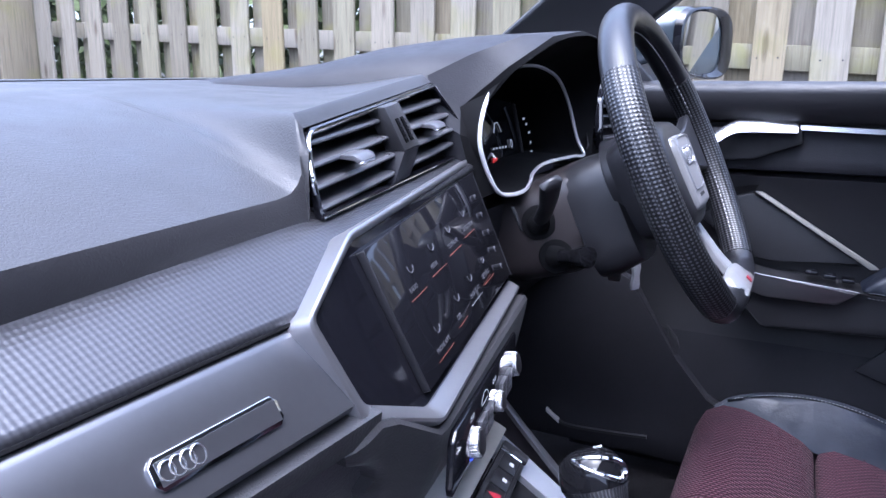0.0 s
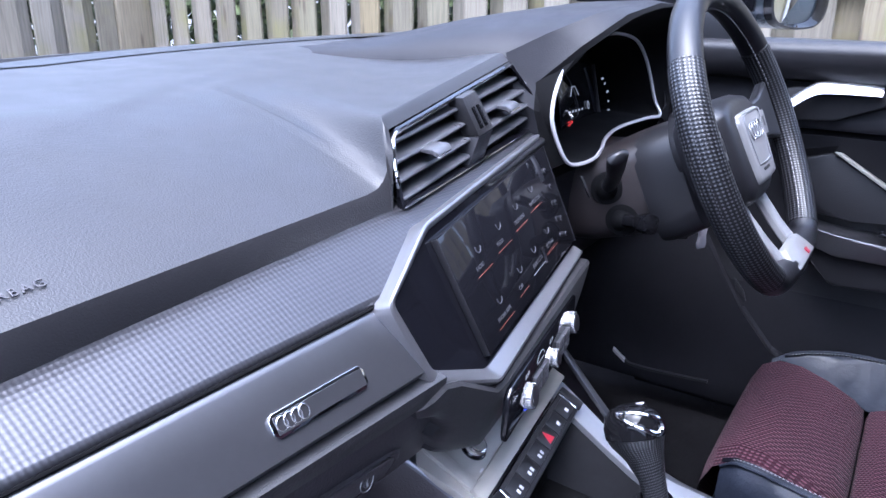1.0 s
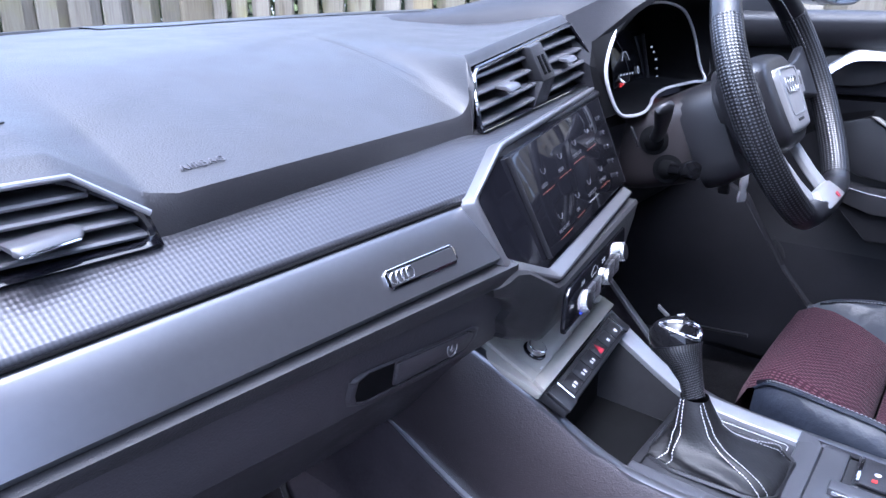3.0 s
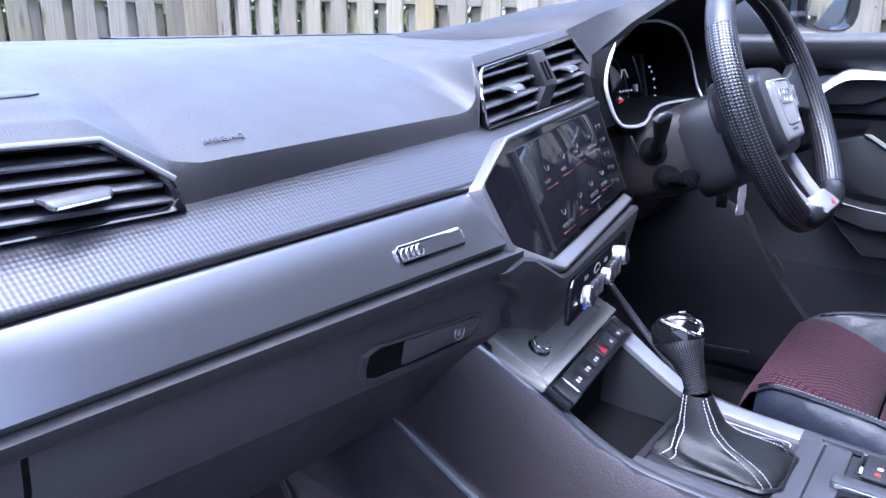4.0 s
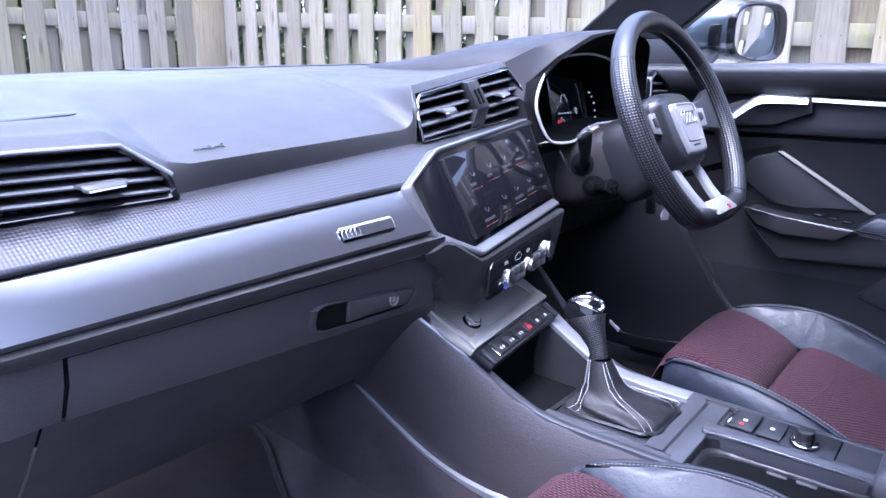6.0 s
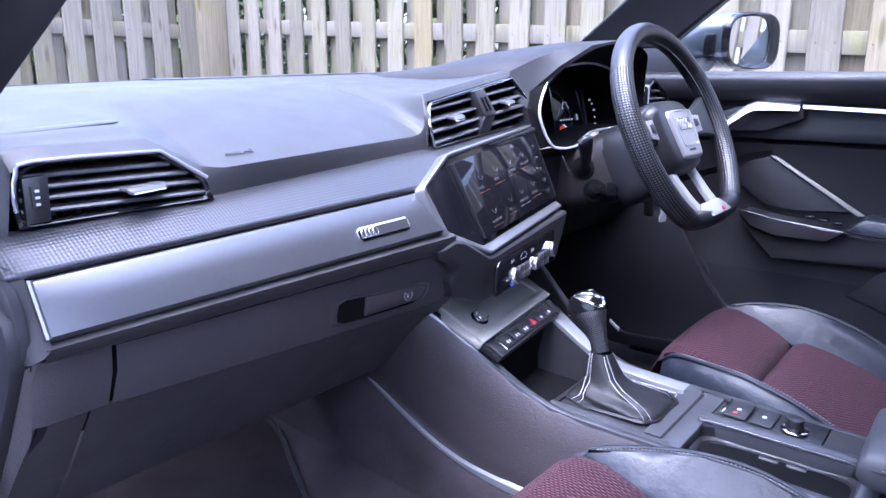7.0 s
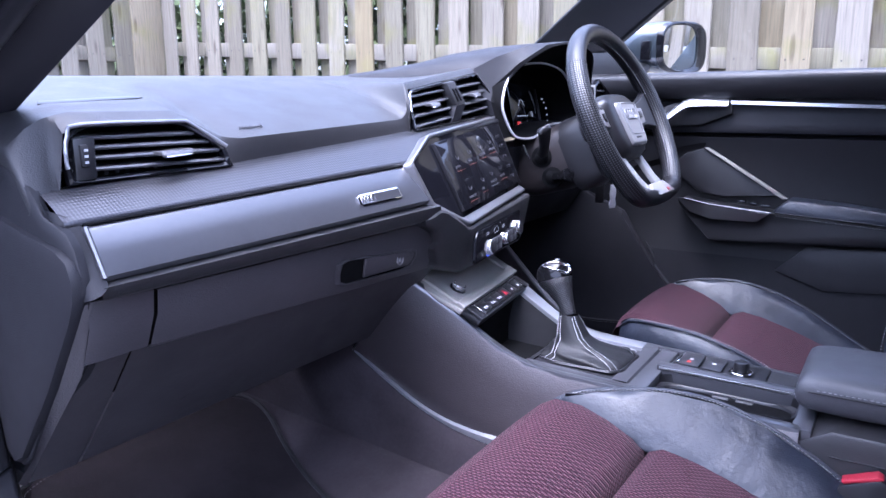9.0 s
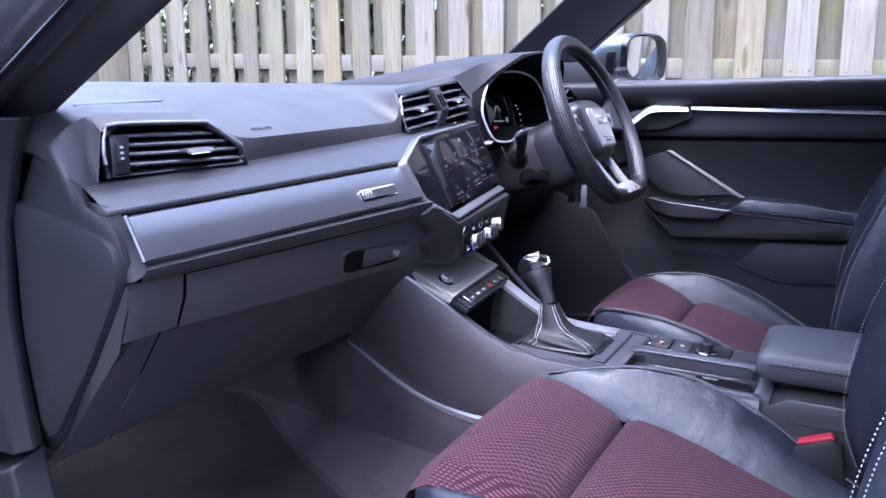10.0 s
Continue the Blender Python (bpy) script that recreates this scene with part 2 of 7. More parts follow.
def wood_mat(name, moss_amount, gain):
    """Weathered fence timber: silvered grain, knots, nail streaks and algae, different on each board."""
    m, nt, bs = node_mat(name)
    tc = nt.nodes.new("ShaderNodeTexCoord")
    info = nt.nodes.new("ShaderNodeObjectInfo")
    off = nt.nodes.new("ShaderNodeVectorMath")
    off.operation = "ADD"
    scl = nt.nodes.new("ShaderNodeVectorMath")
    scl.operation = "SCALE"
    scl.inputs[0].default_value = (17.0, 31.0, 23.0)
    nt.links.new(info.outputs["Random"], scl.inputs["Scale"])
    nt.links.new(tc.outputs["Object"], off.inputs[0])
    nt.links.new(scl.outputs[0], off.inputs[1])
    mp = nt.nodes.new("ShaderNodeMapping")
    mp.inputs["Scale"].default_value = (26, 26, 1.1)
    nt.links.new(off.outputs[0], mp.inputs["Vector"])
    grain = noise_tex(nt, mp.outputs[0], 3.0, 8, 0.65)
    mp2 = nt.nodes.new("ShaderNodeMapping")
    mp2.inputs["Scale"].default_value = (9, 9, 2.2)
    nt.links.new(off.outputs[0], mp2.inputs["Vector"])
    vor = nt.nodes.new("ShaderNodeTexVoronoi")
    vor.inputs["Scale"].default_value = 1.0
    nt.links.new(mp2.outputs[0], vor.inputs["Vector"])
    knot = ramp(nt, vor.outputs["Distance"], [(0.08, (1, 1, 1)), (0.20, (0, 0, 0))])
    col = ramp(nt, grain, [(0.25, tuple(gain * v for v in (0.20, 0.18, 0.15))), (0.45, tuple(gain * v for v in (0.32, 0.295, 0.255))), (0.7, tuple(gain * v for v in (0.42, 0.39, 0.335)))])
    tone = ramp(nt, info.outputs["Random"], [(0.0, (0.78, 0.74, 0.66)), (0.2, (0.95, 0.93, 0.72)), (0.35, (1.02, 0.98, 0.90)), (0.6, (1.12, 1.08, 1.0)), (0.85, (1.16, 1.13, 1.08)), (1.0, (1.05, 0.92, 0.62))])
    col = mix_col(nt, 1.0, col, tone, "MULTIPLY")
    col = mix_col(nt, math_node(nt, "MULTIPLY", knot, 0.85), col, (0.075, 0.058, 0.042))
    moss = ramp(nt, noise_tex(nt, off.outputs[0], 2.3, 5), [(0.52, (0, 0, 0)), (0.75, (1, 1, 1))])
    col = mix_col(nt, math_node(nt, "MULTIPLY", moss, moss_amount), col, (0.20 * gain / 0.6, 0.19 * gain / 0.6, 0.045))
    nt.links.new(col, bs.inputs["Base Color"])
    bs.inputs["Roughness"].default_value = 0.85
    bs.inputs["Specular IOR Level"].default_value = 0.25
    add_bump(nt, bs, grain, 0.5, 0.004)
    return m


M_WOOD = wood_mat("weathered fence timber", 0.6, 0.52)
# back boards and rails: more moss and a darker overall tone
M_WOODFAR = wood_mat("darker mossy fence timber", 1.0, 0.44)


def glass_mat():
    m, nt, bs = node_mat("window glass")
    nt.nodes.remove(bs)
    tr, gl, mx = (nt.nodes.new(k) for k in ("ShaderNodeBsdfTransparent", "ShaderNodeBsdfGlossy", "ShaderNodeMixShader"))
    tr.inputs[0].default_value = (0.93, 0.95, 0.94, 1)
    gl.inputs["Roughness"].default_value = 0.0
    mx.inputs[0].default_value = 0.05
    nt.links.new(tr.outputs[0], mx.inputs[1])
    nt.links.new(gl.outputs[0], mx.inputs[2])
    nt.links.new(mx.outputs[0], nt.nodes["Material Output"].inputs["Surface"])
    return m


M_GLASS = glass_mat()
M_ASPHALT = plain("dark tarmac drive", (0.12, 0.118, 0.115), 0.9, vary=0.35, grain=90, grain_d=0.01)
M_FOLIAGE = plain("hedge leaves", (0.07, 0.095, 0.03), 0.7, vary=0.5)
M_RENDER = plain("grey wall render", (0.17, 0.167, 0.165), 0.9, vary=0.2, grain=120, grain_d=0.003)


# ---------------------------------------------------------------- mesh helpers
def ip(x, pts):
    return float(np.interp(x, [p[0] for p in pts], [p[1] for p in pts]))


def sm(t):
    t = min(1.0, max(0.0, t))
    return t * t * (3 - 2 * t)


def loft(bm, rows, closed=False, caps=False):
    """Quads between rows of points, all rows equally long. closed: each row is a ring."""
    vs = [[bm.verts.new(p) for p in row] for row in rows]
    n = len(rows[0])
    for a, b in zip(vs, vs[1:]):
        for i in range(n if closed else n - 1):
            j = (i + 1) % n
            bm.faces.new((a[i], a[j], b[j], b[i]))
    if caps and closed:
        bm.faces.new(vs[0][::-1])
        bm.faces.new(vs[-1])
    return vs


def shell(bm, rows, thick):
    """A lofted sheet with thickness, away from its normals."""
    before = set(bm.faces)
    loft(bm, rows)
    faces = [f for f in bm.faces if f not in before]
    bmesh.ops.solidify(bm, geom=faces, thickness=thick)


def box(bm, a, b, bevel=0.0, seg=2):
    """A box between two corners, with rounded edges."""
    lo, hi = [min(p, q) for p, q in zip(a, b)], [max(p, q) for p, q in zip(a, b)]
    r = bmesh.ops.create_cube(bm, size=1.0)
    for v in r["verts"]:
        for i in range(3):
            v.co[i] = lo[i] if v.co[i] < 0 else hi[i]
    if bevel:
        edges = list({e for v in r["verts"] for e in v.link_edges})
        bmesh.ops.bevel(bm, geom=edges, offset=bevel, segments=seg, affect="EDGES", profile=0.5)


def prism(bm, pts, d, bevel=0.0):
    """A polygon of 3D points pushed by the vector d, with rounded edges."""
    a = [bm.verts.new(p) for p in pts]
    b = [bm.verts.new(Vector(p) + Vector(d)) for p in pts]
    n = len(pts)
    fs = [bm.faces.new(a[::-1]), bm.faces.new(b)]
    for i in range(n):
        fs.append(bm.faces.new((a[i], a[(i + 1) % n], b[(i + 1) % n], b[i])))
    if bevel:
        edges = list({e for f in fs for e in f.edges})
        bmesh.ops.bevel(bm, geom=edges, offset=bevel, segments=2, affect="EDGES", profile=0.5)


def smooth_path(pts, n, closed=False):
    """Catmull-Rom through the points, n steps each."""
    P = [Vector(p) for p in pts]
    out = []
    m = len(P)
    for i in range(m if closed else m - 1):
        p0, p1, p2, p3 = (P[(i + k) % m] if closed else P[min(max(i + k, 0), m - 1)] for k in (-1, 0, 1, 2))
        for j in range(n):
            t = j / n
            out.append(0.5 * ((2 * p1) + (p2 - p0) * t + (2 * p0 - 5 * p1 + 4 * p2 - p3) * t * t + (3 * p1 - p0 - 3 * p2 + p3) * t ** 3))
    if not closed:
        out.append(P[-1])
    return out


def tube(bm, path, r, n=8, closed=False, flat=1.0, up=(0, 0, 1)):
    """A round or flattened bar along a path; r a number or one radius a point."""
    P = [Vector(p) for p in path]
    rows = []
    for i, p in enumerate(P):
        a, b = (P[(i - 1) % len(P)], P[(i + 1) % len(P)]) if closed else (P[max(i - 1, 0)], P[min(i + 1, len(P) - 1)])
        d = (b - a).normalized()
        s = d.cross(Vector(up))
        if s.length < 1e-4:
            s = d.cross(Vector((1, 0, 0)))
        s.normalize()
        u = s.cross(d)
        rr = r[i] if isinstance(r, (list, tuple)) else r
        rows.append([p + s * (rr * math.cos(2 * math.pi * k / n)) + u * (rr * flat * math.sin(2 * math.pi * k / n)) for k in range(n)])
    if closed:
        rows.append(rows[0])
        loft(bm, rows, closed=True)
        bmesh.ops.remove_doubles(bm, verts=bm.verts, dist=1e-6)
    else:
        loft(bm, rows, closed=True, caps=True)


def disc(bm, c, axis, r0, r1, h, n=28, bevel=0.0):
    """A round drum at c along axis, radii r0 (base) and r1 (top)."""
    ax = Vector(axis).normalized()
    q = ax.to_track_quat("Z", "Y").to_matrix().to_4x4()
    r = bmesh.ops.create_cone(bm, cap_ends=True, segments=n, radius1=r0, radius2=r1, depth=h, matrix=Matrix.Translation(Vector(c) + ax * h / 2) @ q)
    if bevel:
        es = [e for e in {e for v in r["verts"] for e in v.link_edges} if any(len(f.verts) > 4 for f in e.link_faces)]
        bmesh.ops.bevel(bm, geom=es, offset=bevel, segments=2, affect="EDGES", profile=0.5)


def thing(name, label, category, at=(0, 0, 0), group="", kind=""):
    return tagged(place_at(new(name), at), label, category, group, kind)


def place_at(ob, at):
    ob.matrix_world = Matrix.Translation(at)
    ob.empty_display_size = 0.05
    return ob


def finish(name, bm, material, angle=38):
    bmesh.ops.recalc_face_normals(bm, faces=bm.faces)
    me = bpy.data.meshes.new(name)
    bm.to_mesh(me)
    bm.free()
    me.polygons.foreach_set("use_smooth", [True] * len(me.polygons))
    me.set_sharp_from_angle(angle=radians(angle))
    for m in material if isinstance(material, (list, tuple)) else [material]:
        me.materials.append(m)
    return me


def part(name, bm, material, parent, label="", angle=38, bevel=0.0):
    """Links a bmesh in world metres as one mesh under a thing or part."""
    ob = new(name, finish(name, bm, material, angle))
    bpy.context.view_layer.update()
    ob.parent = parent
    ob.matrix_parent_inverse = parent.matrix_world.inverted()
    if label:
        ob["label"] = label
    if bevel:
        md = ob.modifiers.new("edge", "BEVEL")
        md.width, md.segments, md.limit_method, md.angle_limit = bevel, 2, "ANGLE", radians(40)
    return ob


def solo(name, bm, material, label, category, kind="", group="", angle=38, bevel=0.0):
    """Links a bmesh as a thing of one mesh."""
    ob = tagged(new(name, finish(name, bm, material, angle)), label, category, group, kind)
    if bevel:
        md = ob.modifiers.new("edge", "BEVEL")
        md.width, md.segments, md.limit_method, md.angle_limit = bevel, 2, "ANGLE", radians(40)
    return ob


def B():
    return bmesh.new()


def stitch(bm, pts, width=0.0016, length=0.005, gap=0.003, up=(0, 0, 1), lift=0.0012):
    """A row of short raised thread stitches along a line."""
    width, length = width * 0.72, length * 0.85
    P = [Vector(p) for p in pts]
    d = [0.0]
    for a, b in zip(P, P[1:]):
        d.append(d[-1] + (b - a).length)
    s = 0.0
    while s + length < d[-1]:
        q = []
        for w in (s, s + length):
            i = max(k for k in range(len(d)) if d[k] <= w)
            i = min(i, len(P) - 2)
            q.append(P[i].lerp(P[i + 1], (w - d[i]) / max(1e-9, d[i + 1] - d[i])))
        t = (q[1] - q[0]).normalized()
        u = Vector(up)
        sd = t.cross(u).normalized() * width / 2
        u = sd.cross(t).normalized() * lift
        if u.dot(Vector(up)) < 0:
            u = -u
        vs = [bm.verts.new(p) for p in (q[0] - sd, q[0] + sd, q[1] + sd, q[1] - sd, q[0].lerp(q[1], 0.2) + u, q[0].lerp(q[1], 0.8) + u)]
        for f in ((0, 1, 4), (2, 3, 5), (1, 2, 5, 4), (3, 0, 4, 5)):
            bm.faces.new([vs[k] for k in f])
        s += length + gap


def words(text, size, origin, u, v, material, parent, name="lettering", depth=0.0003, align="LEFT", spacing=1.0):
    """Flat raised lettering at origin, reading along u, with v up."""
    cu = bpy.data.curves.new(name, "FONT")
    cu.body, cu.size, cu.extrude, cu.align_x, cu.resolution_u = text, size, depth, align, 2
    cu.space_character = spacing
    tmp = new("tmp", cu)
    bpy.context.view_layer.update()
    me = bpy.data.meshes.new_from_object(tmp.evaluated_get(bpy.context.evaluated_depsgraph_get()))
    bpy.data.objects.remove(tmp)
    u, v = Vector(u).normalized(), Vector(v).normalized()
    n = u.cross(v)
    v = n.cross(u)
    m = Matrix((u, v, n)).transposed().to_4x4()
    m.translation = Vector(origin)
    me.transform(m)
    me.materials.clear()
    me.materials.append(material)
    ob = new(name, me)
    ob.parent = parent
    ob.matrix_parent_inverse = parent.matrix_world.inverted()
    return ob


# ---------------------------------------------------------------- ground and cabin shell
bm = B()
loft(bm, [[(-400, -400, 0), (400, -400, 0)], [(-400, 400, 0), (400, 400, 0)]])
solo("ground", bm, M_ASPHALT, "dark tarmac drive under the parked car", "ground", "structure")

# unseen wall added behind the camera to cut low sky light from the passenger side
bm = B()
box(bm, (-4.9, -14, 0), (-4.6, 9, 2.2))
solo("wall_west", bm, M_RENDER, "plain grey rendered wall added out of view along the drive", "wall", "structure")

bm = B()
box(bm, (-0.80, -1.75, 0.30), (0.80, 0.72, 0.36), 0.01)
solo("floor", bm, M_CARPET, "dark carpeted floor of the car cabin", "floor", "structure")

# firewall and toe boards
bm = B()
shell(bm, [[(x, 0.40, 0.36), (x, 0.60, 0.44), (x, 0.72, 0.70), (x, 0.72, 1.02)] for x in (-0.80, 0.80)], 0.02)
solo("wall_front", bm, M_CARPET, "dark carpeted toe board and bulkhead", "wall", "structure")

# unseen rear wall, added up to the roof to keep out light from behind; roof
bm = B()
box(bm, (-0.80, -1.80, 0.30), (0.80, -1.75, 1.54), 0.01)
solo("wall_rear", bm, M_LOWER, "plain dark wall added across the unseen rear of the cabin", "wall", "structure")
bm = B()
shell(bm, [[(x, y, 1.52 - 0.10 * (x / 0.6) ** 2 - (0.05 if y > -0.45 else 0)) for x in (-0.62, -0.5, -0.25, 0, 0.25, 0.5, 0.62)] for y in (-0.35, -0.7, -1.2, -1.75)], -0.04)
solo("ceiling", bm, M_HEAD, "black fabric roof lining of the car", "ceiling", "structure")


def bar(name, sections, material, label, category, bevel=0.006):
    """A pillar: rings of points joined along it."""
    bm = B()
    loft(bm, sections, closed=True, caps=True)
    return solo(name, bm, material, label, category, "structure", bevel=bevel)


# passenger-side windscreen pillar and door frame, with the seal and painted edge round the open doorway
def pillar_line(x, y0, z0, y1, z1, k):
    return (x, y0 + (y1 - y0) * k, z0 + (z1 - z0) * k)


def pillar_ring(k, offs):
    return [pillar_line(dx - 0.76 + 0.14 * max(0, k - 0.7), 0.115 + dy, 1.059 + dz, -0.215 + dy, 1.229 + dz, k) for dx, dy, dz in offs]


TRIM = [(0, 0, 0), (-0.012, 0.008, 0), (-0.026, 0.026, 0), (-0.040, 0.046, 0), (-0.05, 0.08, 0), (-0.05, 0.15, 0), (0.0, 0.13, 0), (0.006, 0.05, 0)]
bar("wall_pillar_passenger", [pillar_ring(k, TRIM) for k in (-0.75, -0.4, -0.15, 0, 0.35, 0.7, 1.2, 1.7, 2.2)], M_PILLAR, "dark windscreen pillar trim beside the open doorway", "pillar", 0.003)
SEAL = [(-0.042, 0.046, 0), (-0.050, 0.034, 0), (-0.060, 0.030, 0), (-0.070, 0.036, 0), (-0.072, 0.06, 0), (-0.05, 0.09, 0)]
bar("door_seal", [pillar_ring(k, SEAL) for k in (-0.9, -0.4, 0, 0.35, 0.7, 1.2, 1.7, 2.2)], M_PILLAR, "black rubber door seal round the doorway", "seal", 0.003)
PAINT = [(-0.072, 0.055, 0), (-0.080, 0.046, 0), (-0.092, 0.046, 0), (-0.100, 0.058, 0), (-0.115, 0.085, 0), (-0.16, 0.11, 0), (-0.19, 0.18, 0), (-0.08, 0.18, 0)]
bar("body_side", [pillar_ring(k, PAINT) for k in (-1.2, -0.4, 0, 0.35, 0.7, 1.2, 1.7, 2.2)], M_BODY, "dark grey painted body edge at the doorway", "car body")

# door frame trim that runs down beside the end of the dashboard
bm = B()
rows = []
for z, y, w in ((1.03, 0.165, 0.035), (0.98, 0.195, 0.05), (0.90, 0.225, 0.055), (0.80, 0.240, 0.055), (0.70, 0.232, 0.05), (0.62, 0.22, 0.045)):
    rows.append([(-0.785, y + 0.01, z), (-0.790, y - w * 0.2, z), (-0.806, y - w * 0.4, z), (-0.83, y - w * 0.2, z), (-0.84, y + 0.10, z), (-0.785, y + 0.12, z)])
loft(bm, rows, closed=True, caps=True)
solo("trim", bm, M_LOWER, "dark grained trim of the passenger door frame", "trim", "structure", bevel=0.004)
bm = B()
rows = []
for z, y in ((0.612, 0.25), (0.55, 0.24), (0.48, 0.20), (0.42, 0.10), (0.40, -0.10), (0.395, -0.9)):
    rows.append([(-0.76, y + 0.02, z), (-0.785, y - 0.03, z + 0.004), (-0.83, y - 0.03, z - 0.01), (-0.86, y + 0.06, z - 0.05), (-0.76, y + 0.12, z - 0.08)])
loft(bm, rows, closed=True, caps=True)
solo("trim", bm, M_LOWER, "dark plastic sill trim of the passenger doorway", "trim", "structure", bevel=0.004)
bm = B()
box(bm, (-0.93, -1.2, 0.25), (-0.83, 0.9, 0.40), 0.03)
solo("body_side", bm, M_BODY, "dark grey painted sill under the doorway", "car body", "structure")
bm = B()
box(bm, (-0.93, 0.30, 0.25), (-0.845, 0.9, 1.02), 0.03)
solo("body_side", bm, M_BODY, "dark grey painted front wing behind the doorway edge", "car body", "structure")

# the passenger door, out of view, stands wide open beside the doorway and shades the dashboard end
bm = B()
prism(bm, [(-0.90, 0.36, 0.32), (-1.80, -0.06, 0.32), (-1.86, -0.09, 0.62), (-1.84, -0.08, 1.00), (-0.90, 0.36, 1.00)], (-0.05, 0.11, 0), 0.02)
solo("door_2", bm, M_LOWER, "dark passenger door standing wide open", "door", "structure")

# driver-side windscreen pillar
rows = []
for k in (-0.35, 0.0, 0.5, 1.0, 1.7, 2.3):
    dy, dz, dx = -0.165 * k, 0.118 * k, -0.035 * k
    rows.append([(0.665 + dx, 0.215 + dy, 1.203 + dz), (0.70 + dx, 0.12 + dy, 1.2 + dz), (0.70 + dx, -0.012 + dy, 1.2 + dz), (0.735 + dx, -0.02 + dy, 1.205 + dz), (0.76 + dx, 0.1 + dy, 1.22 + dz), (0.73 + dx, 0.23 + dy, 1.22 + dz)])
bar("wall_pillar_driver", rows, M_SMOOTH, "dark driver-side windscreen pillar trim", "pillar")
bm = B()
prism(bm, [(0.715, 0.30, 1.09), (0.715, -0.03, 1.10), (0.715, 0.05, 1.19), (0.715, 0.2, 1.19)], (0.02, 0, 0), 0.004)
solo("trim", bm, M_SMOOTH, "black corner panel at the foot of the driver's window", "trim", "structure")
for sx in (-1, 1):
    bm = B()
    loft(bm, [[(sx * 0.70, -0.82, 0.36), (sx * 0.78, -0.82, 0.36), (sx * 0.78, -1.0, 0.36), (sx * 0.70, -1.0, 0.36)], [(sx * 0.70, -0.86, 1.1), (sx * 0.76, -0.86, 1.1), (sx * 0.76, -1.0, 1.1), (sx * 0.70, -1.0, 1.1)], [(sx * 0.60, -0.9, 1.46), (sx * 0.66, -0.9, 1.46), (sx * 0.66, -0.98, 1.46), (sx * 0.60, -0.98, 1.46)]], closed=True, caps=True)
    solo("wall_pillar_middle", bm, M_LOWER, "dark middle pillar behind the front seat", "pillar", "structure", bevel=0.01)
    bm = B()
    box(bm, (sx * 0.74, -1.75, 0.30), (sx * 0.80, -0.98, 1.08), 0.02)
    solo("wall_side_rear", bm, M_LOWER, "dark rear door panel", "wall", "structure")
    # opaque panel added where the rear glass would be, to block light
    bm = B()
    prism(bm, [(sx * 0.77, -0.98, 1.08), (sx * 0.77, -1.75, 1.08), (sx * 0.64, -1.75, 1.46), (sx * 0.64, -0.98, 1.46)], (sx * 0.01, 0, 0))
    solo("window_rear_blank", bm, M_PIANO, "opaque black panel added in place of the unseen rear door glass", "window", "structure")

# windscreen glass, from the cowl up to the roof
def yw(x):
    return 0.66 - 0.30 * (x / 0.8) ** 2


bm = B()
loft(bm, [[(x, yw(x) + (-0.35 - yw(x)) * k, 1.07 + 0.41 * k) for x in np.linspace(-0.74 + 0.14 * k, 0.74 - 0.14 * k, 13)] for k in np.linspace(0, 1, 6)])
ws = solo("window_1", bm, M_GLASS, "clear raked windscreen glass", "windscreen", "structure")
ws.visible_shadow = False
bm = B()
loft(bm, [[(0.80, 0.12, 1.08), (0.80, -0.9, 1.08)], [(0.70, -0.25, 1.40), (0.69, -0.9, 1.42)]])
wg = solo("window_2", bm, M_GLASS, "clear driver's side window glass", "window", "structure")
wg.visible_shadow = False
# bonnet and cowl beyond the windscreen
bm = B()
shell(bm, [[(x, y, z - 0.05 * abs(x) ** 2) for x in np.linspace(-0.85, 0.85, 9)] for y, z in ((0.60, 1.02), (0.8, 1.035), (1.2, 1.01), (1.6, 0.93), (1.85, 0.75))], -0.02)
solo("bonnet", bm, M_BODY, "dark grey painted car bonnet", "bonnet", "structure")
bm = B()
tube(bm, smooth_path([(-0.55, 0.62, 1.075), (-0.2, 0.70, 1.082), (0.2, 0.70, 1.085)], 5), 0.008, 6)
tube(bm, [(-0.05, 0.70, 1.084), (0.5, 0.66, 1.07)], 0.007, 6)
solo("wiper", bm, M_RUBBER, "black windscreen wiper resting at the glass base", "wiper")

# ---------------------------------------------------------------- dashboard
dash = thing("dashboard", "dark soft-touch dashboard with a graphite decor panel", "dashboard", (0, 0.3, 0.9))

PB_Y = [(-0.790, 0.094), (-0.758, 0.098), (-0.748, 0.098), (-0.60, 0.092), (-0.556, 0.074), (-0.546, 0.075), (-0.182, 0.0520), (-0.172, 0.058), (-0.160, 0.072), (0.150, 0.120), (0.166, 0.125), (0.180, 0.200), (0.590, 0.200), (0.61, 0.12), (0.80, 0.12)]
PB_Z = [(-0.790, 0.944), (-0.758, 0.950), (-0.748, 1.012), (-0.73, 1.022), (-0.60, 1.022), (-0.556, 0.990), (-0.546, 0.9595), (-0.182, 0.987), (-0.178, 0.996), (-0.1735, 1.040), (-0.160, 1.060), (0.150, 1.097), (0.166, 1.06), (0.180, 1.05), (0.80, 1.0)]
PC_Y = [(-0.790, 0.130), (-0.775, 0.120), (-0.758, 0.116), (-0.73, 0.118), (-0.60, 0.115), (-0.55, 0.084), (-0.53, 0.072), (-0.182, 0.0575), (-0.168, 0.072), (-0.158, 0.082), (0.15, 0.132), (0.166, 0.135), (0.180, 0.210), (0.590, 0.210), (0.61, 0.14), (0.80, 0.14)]
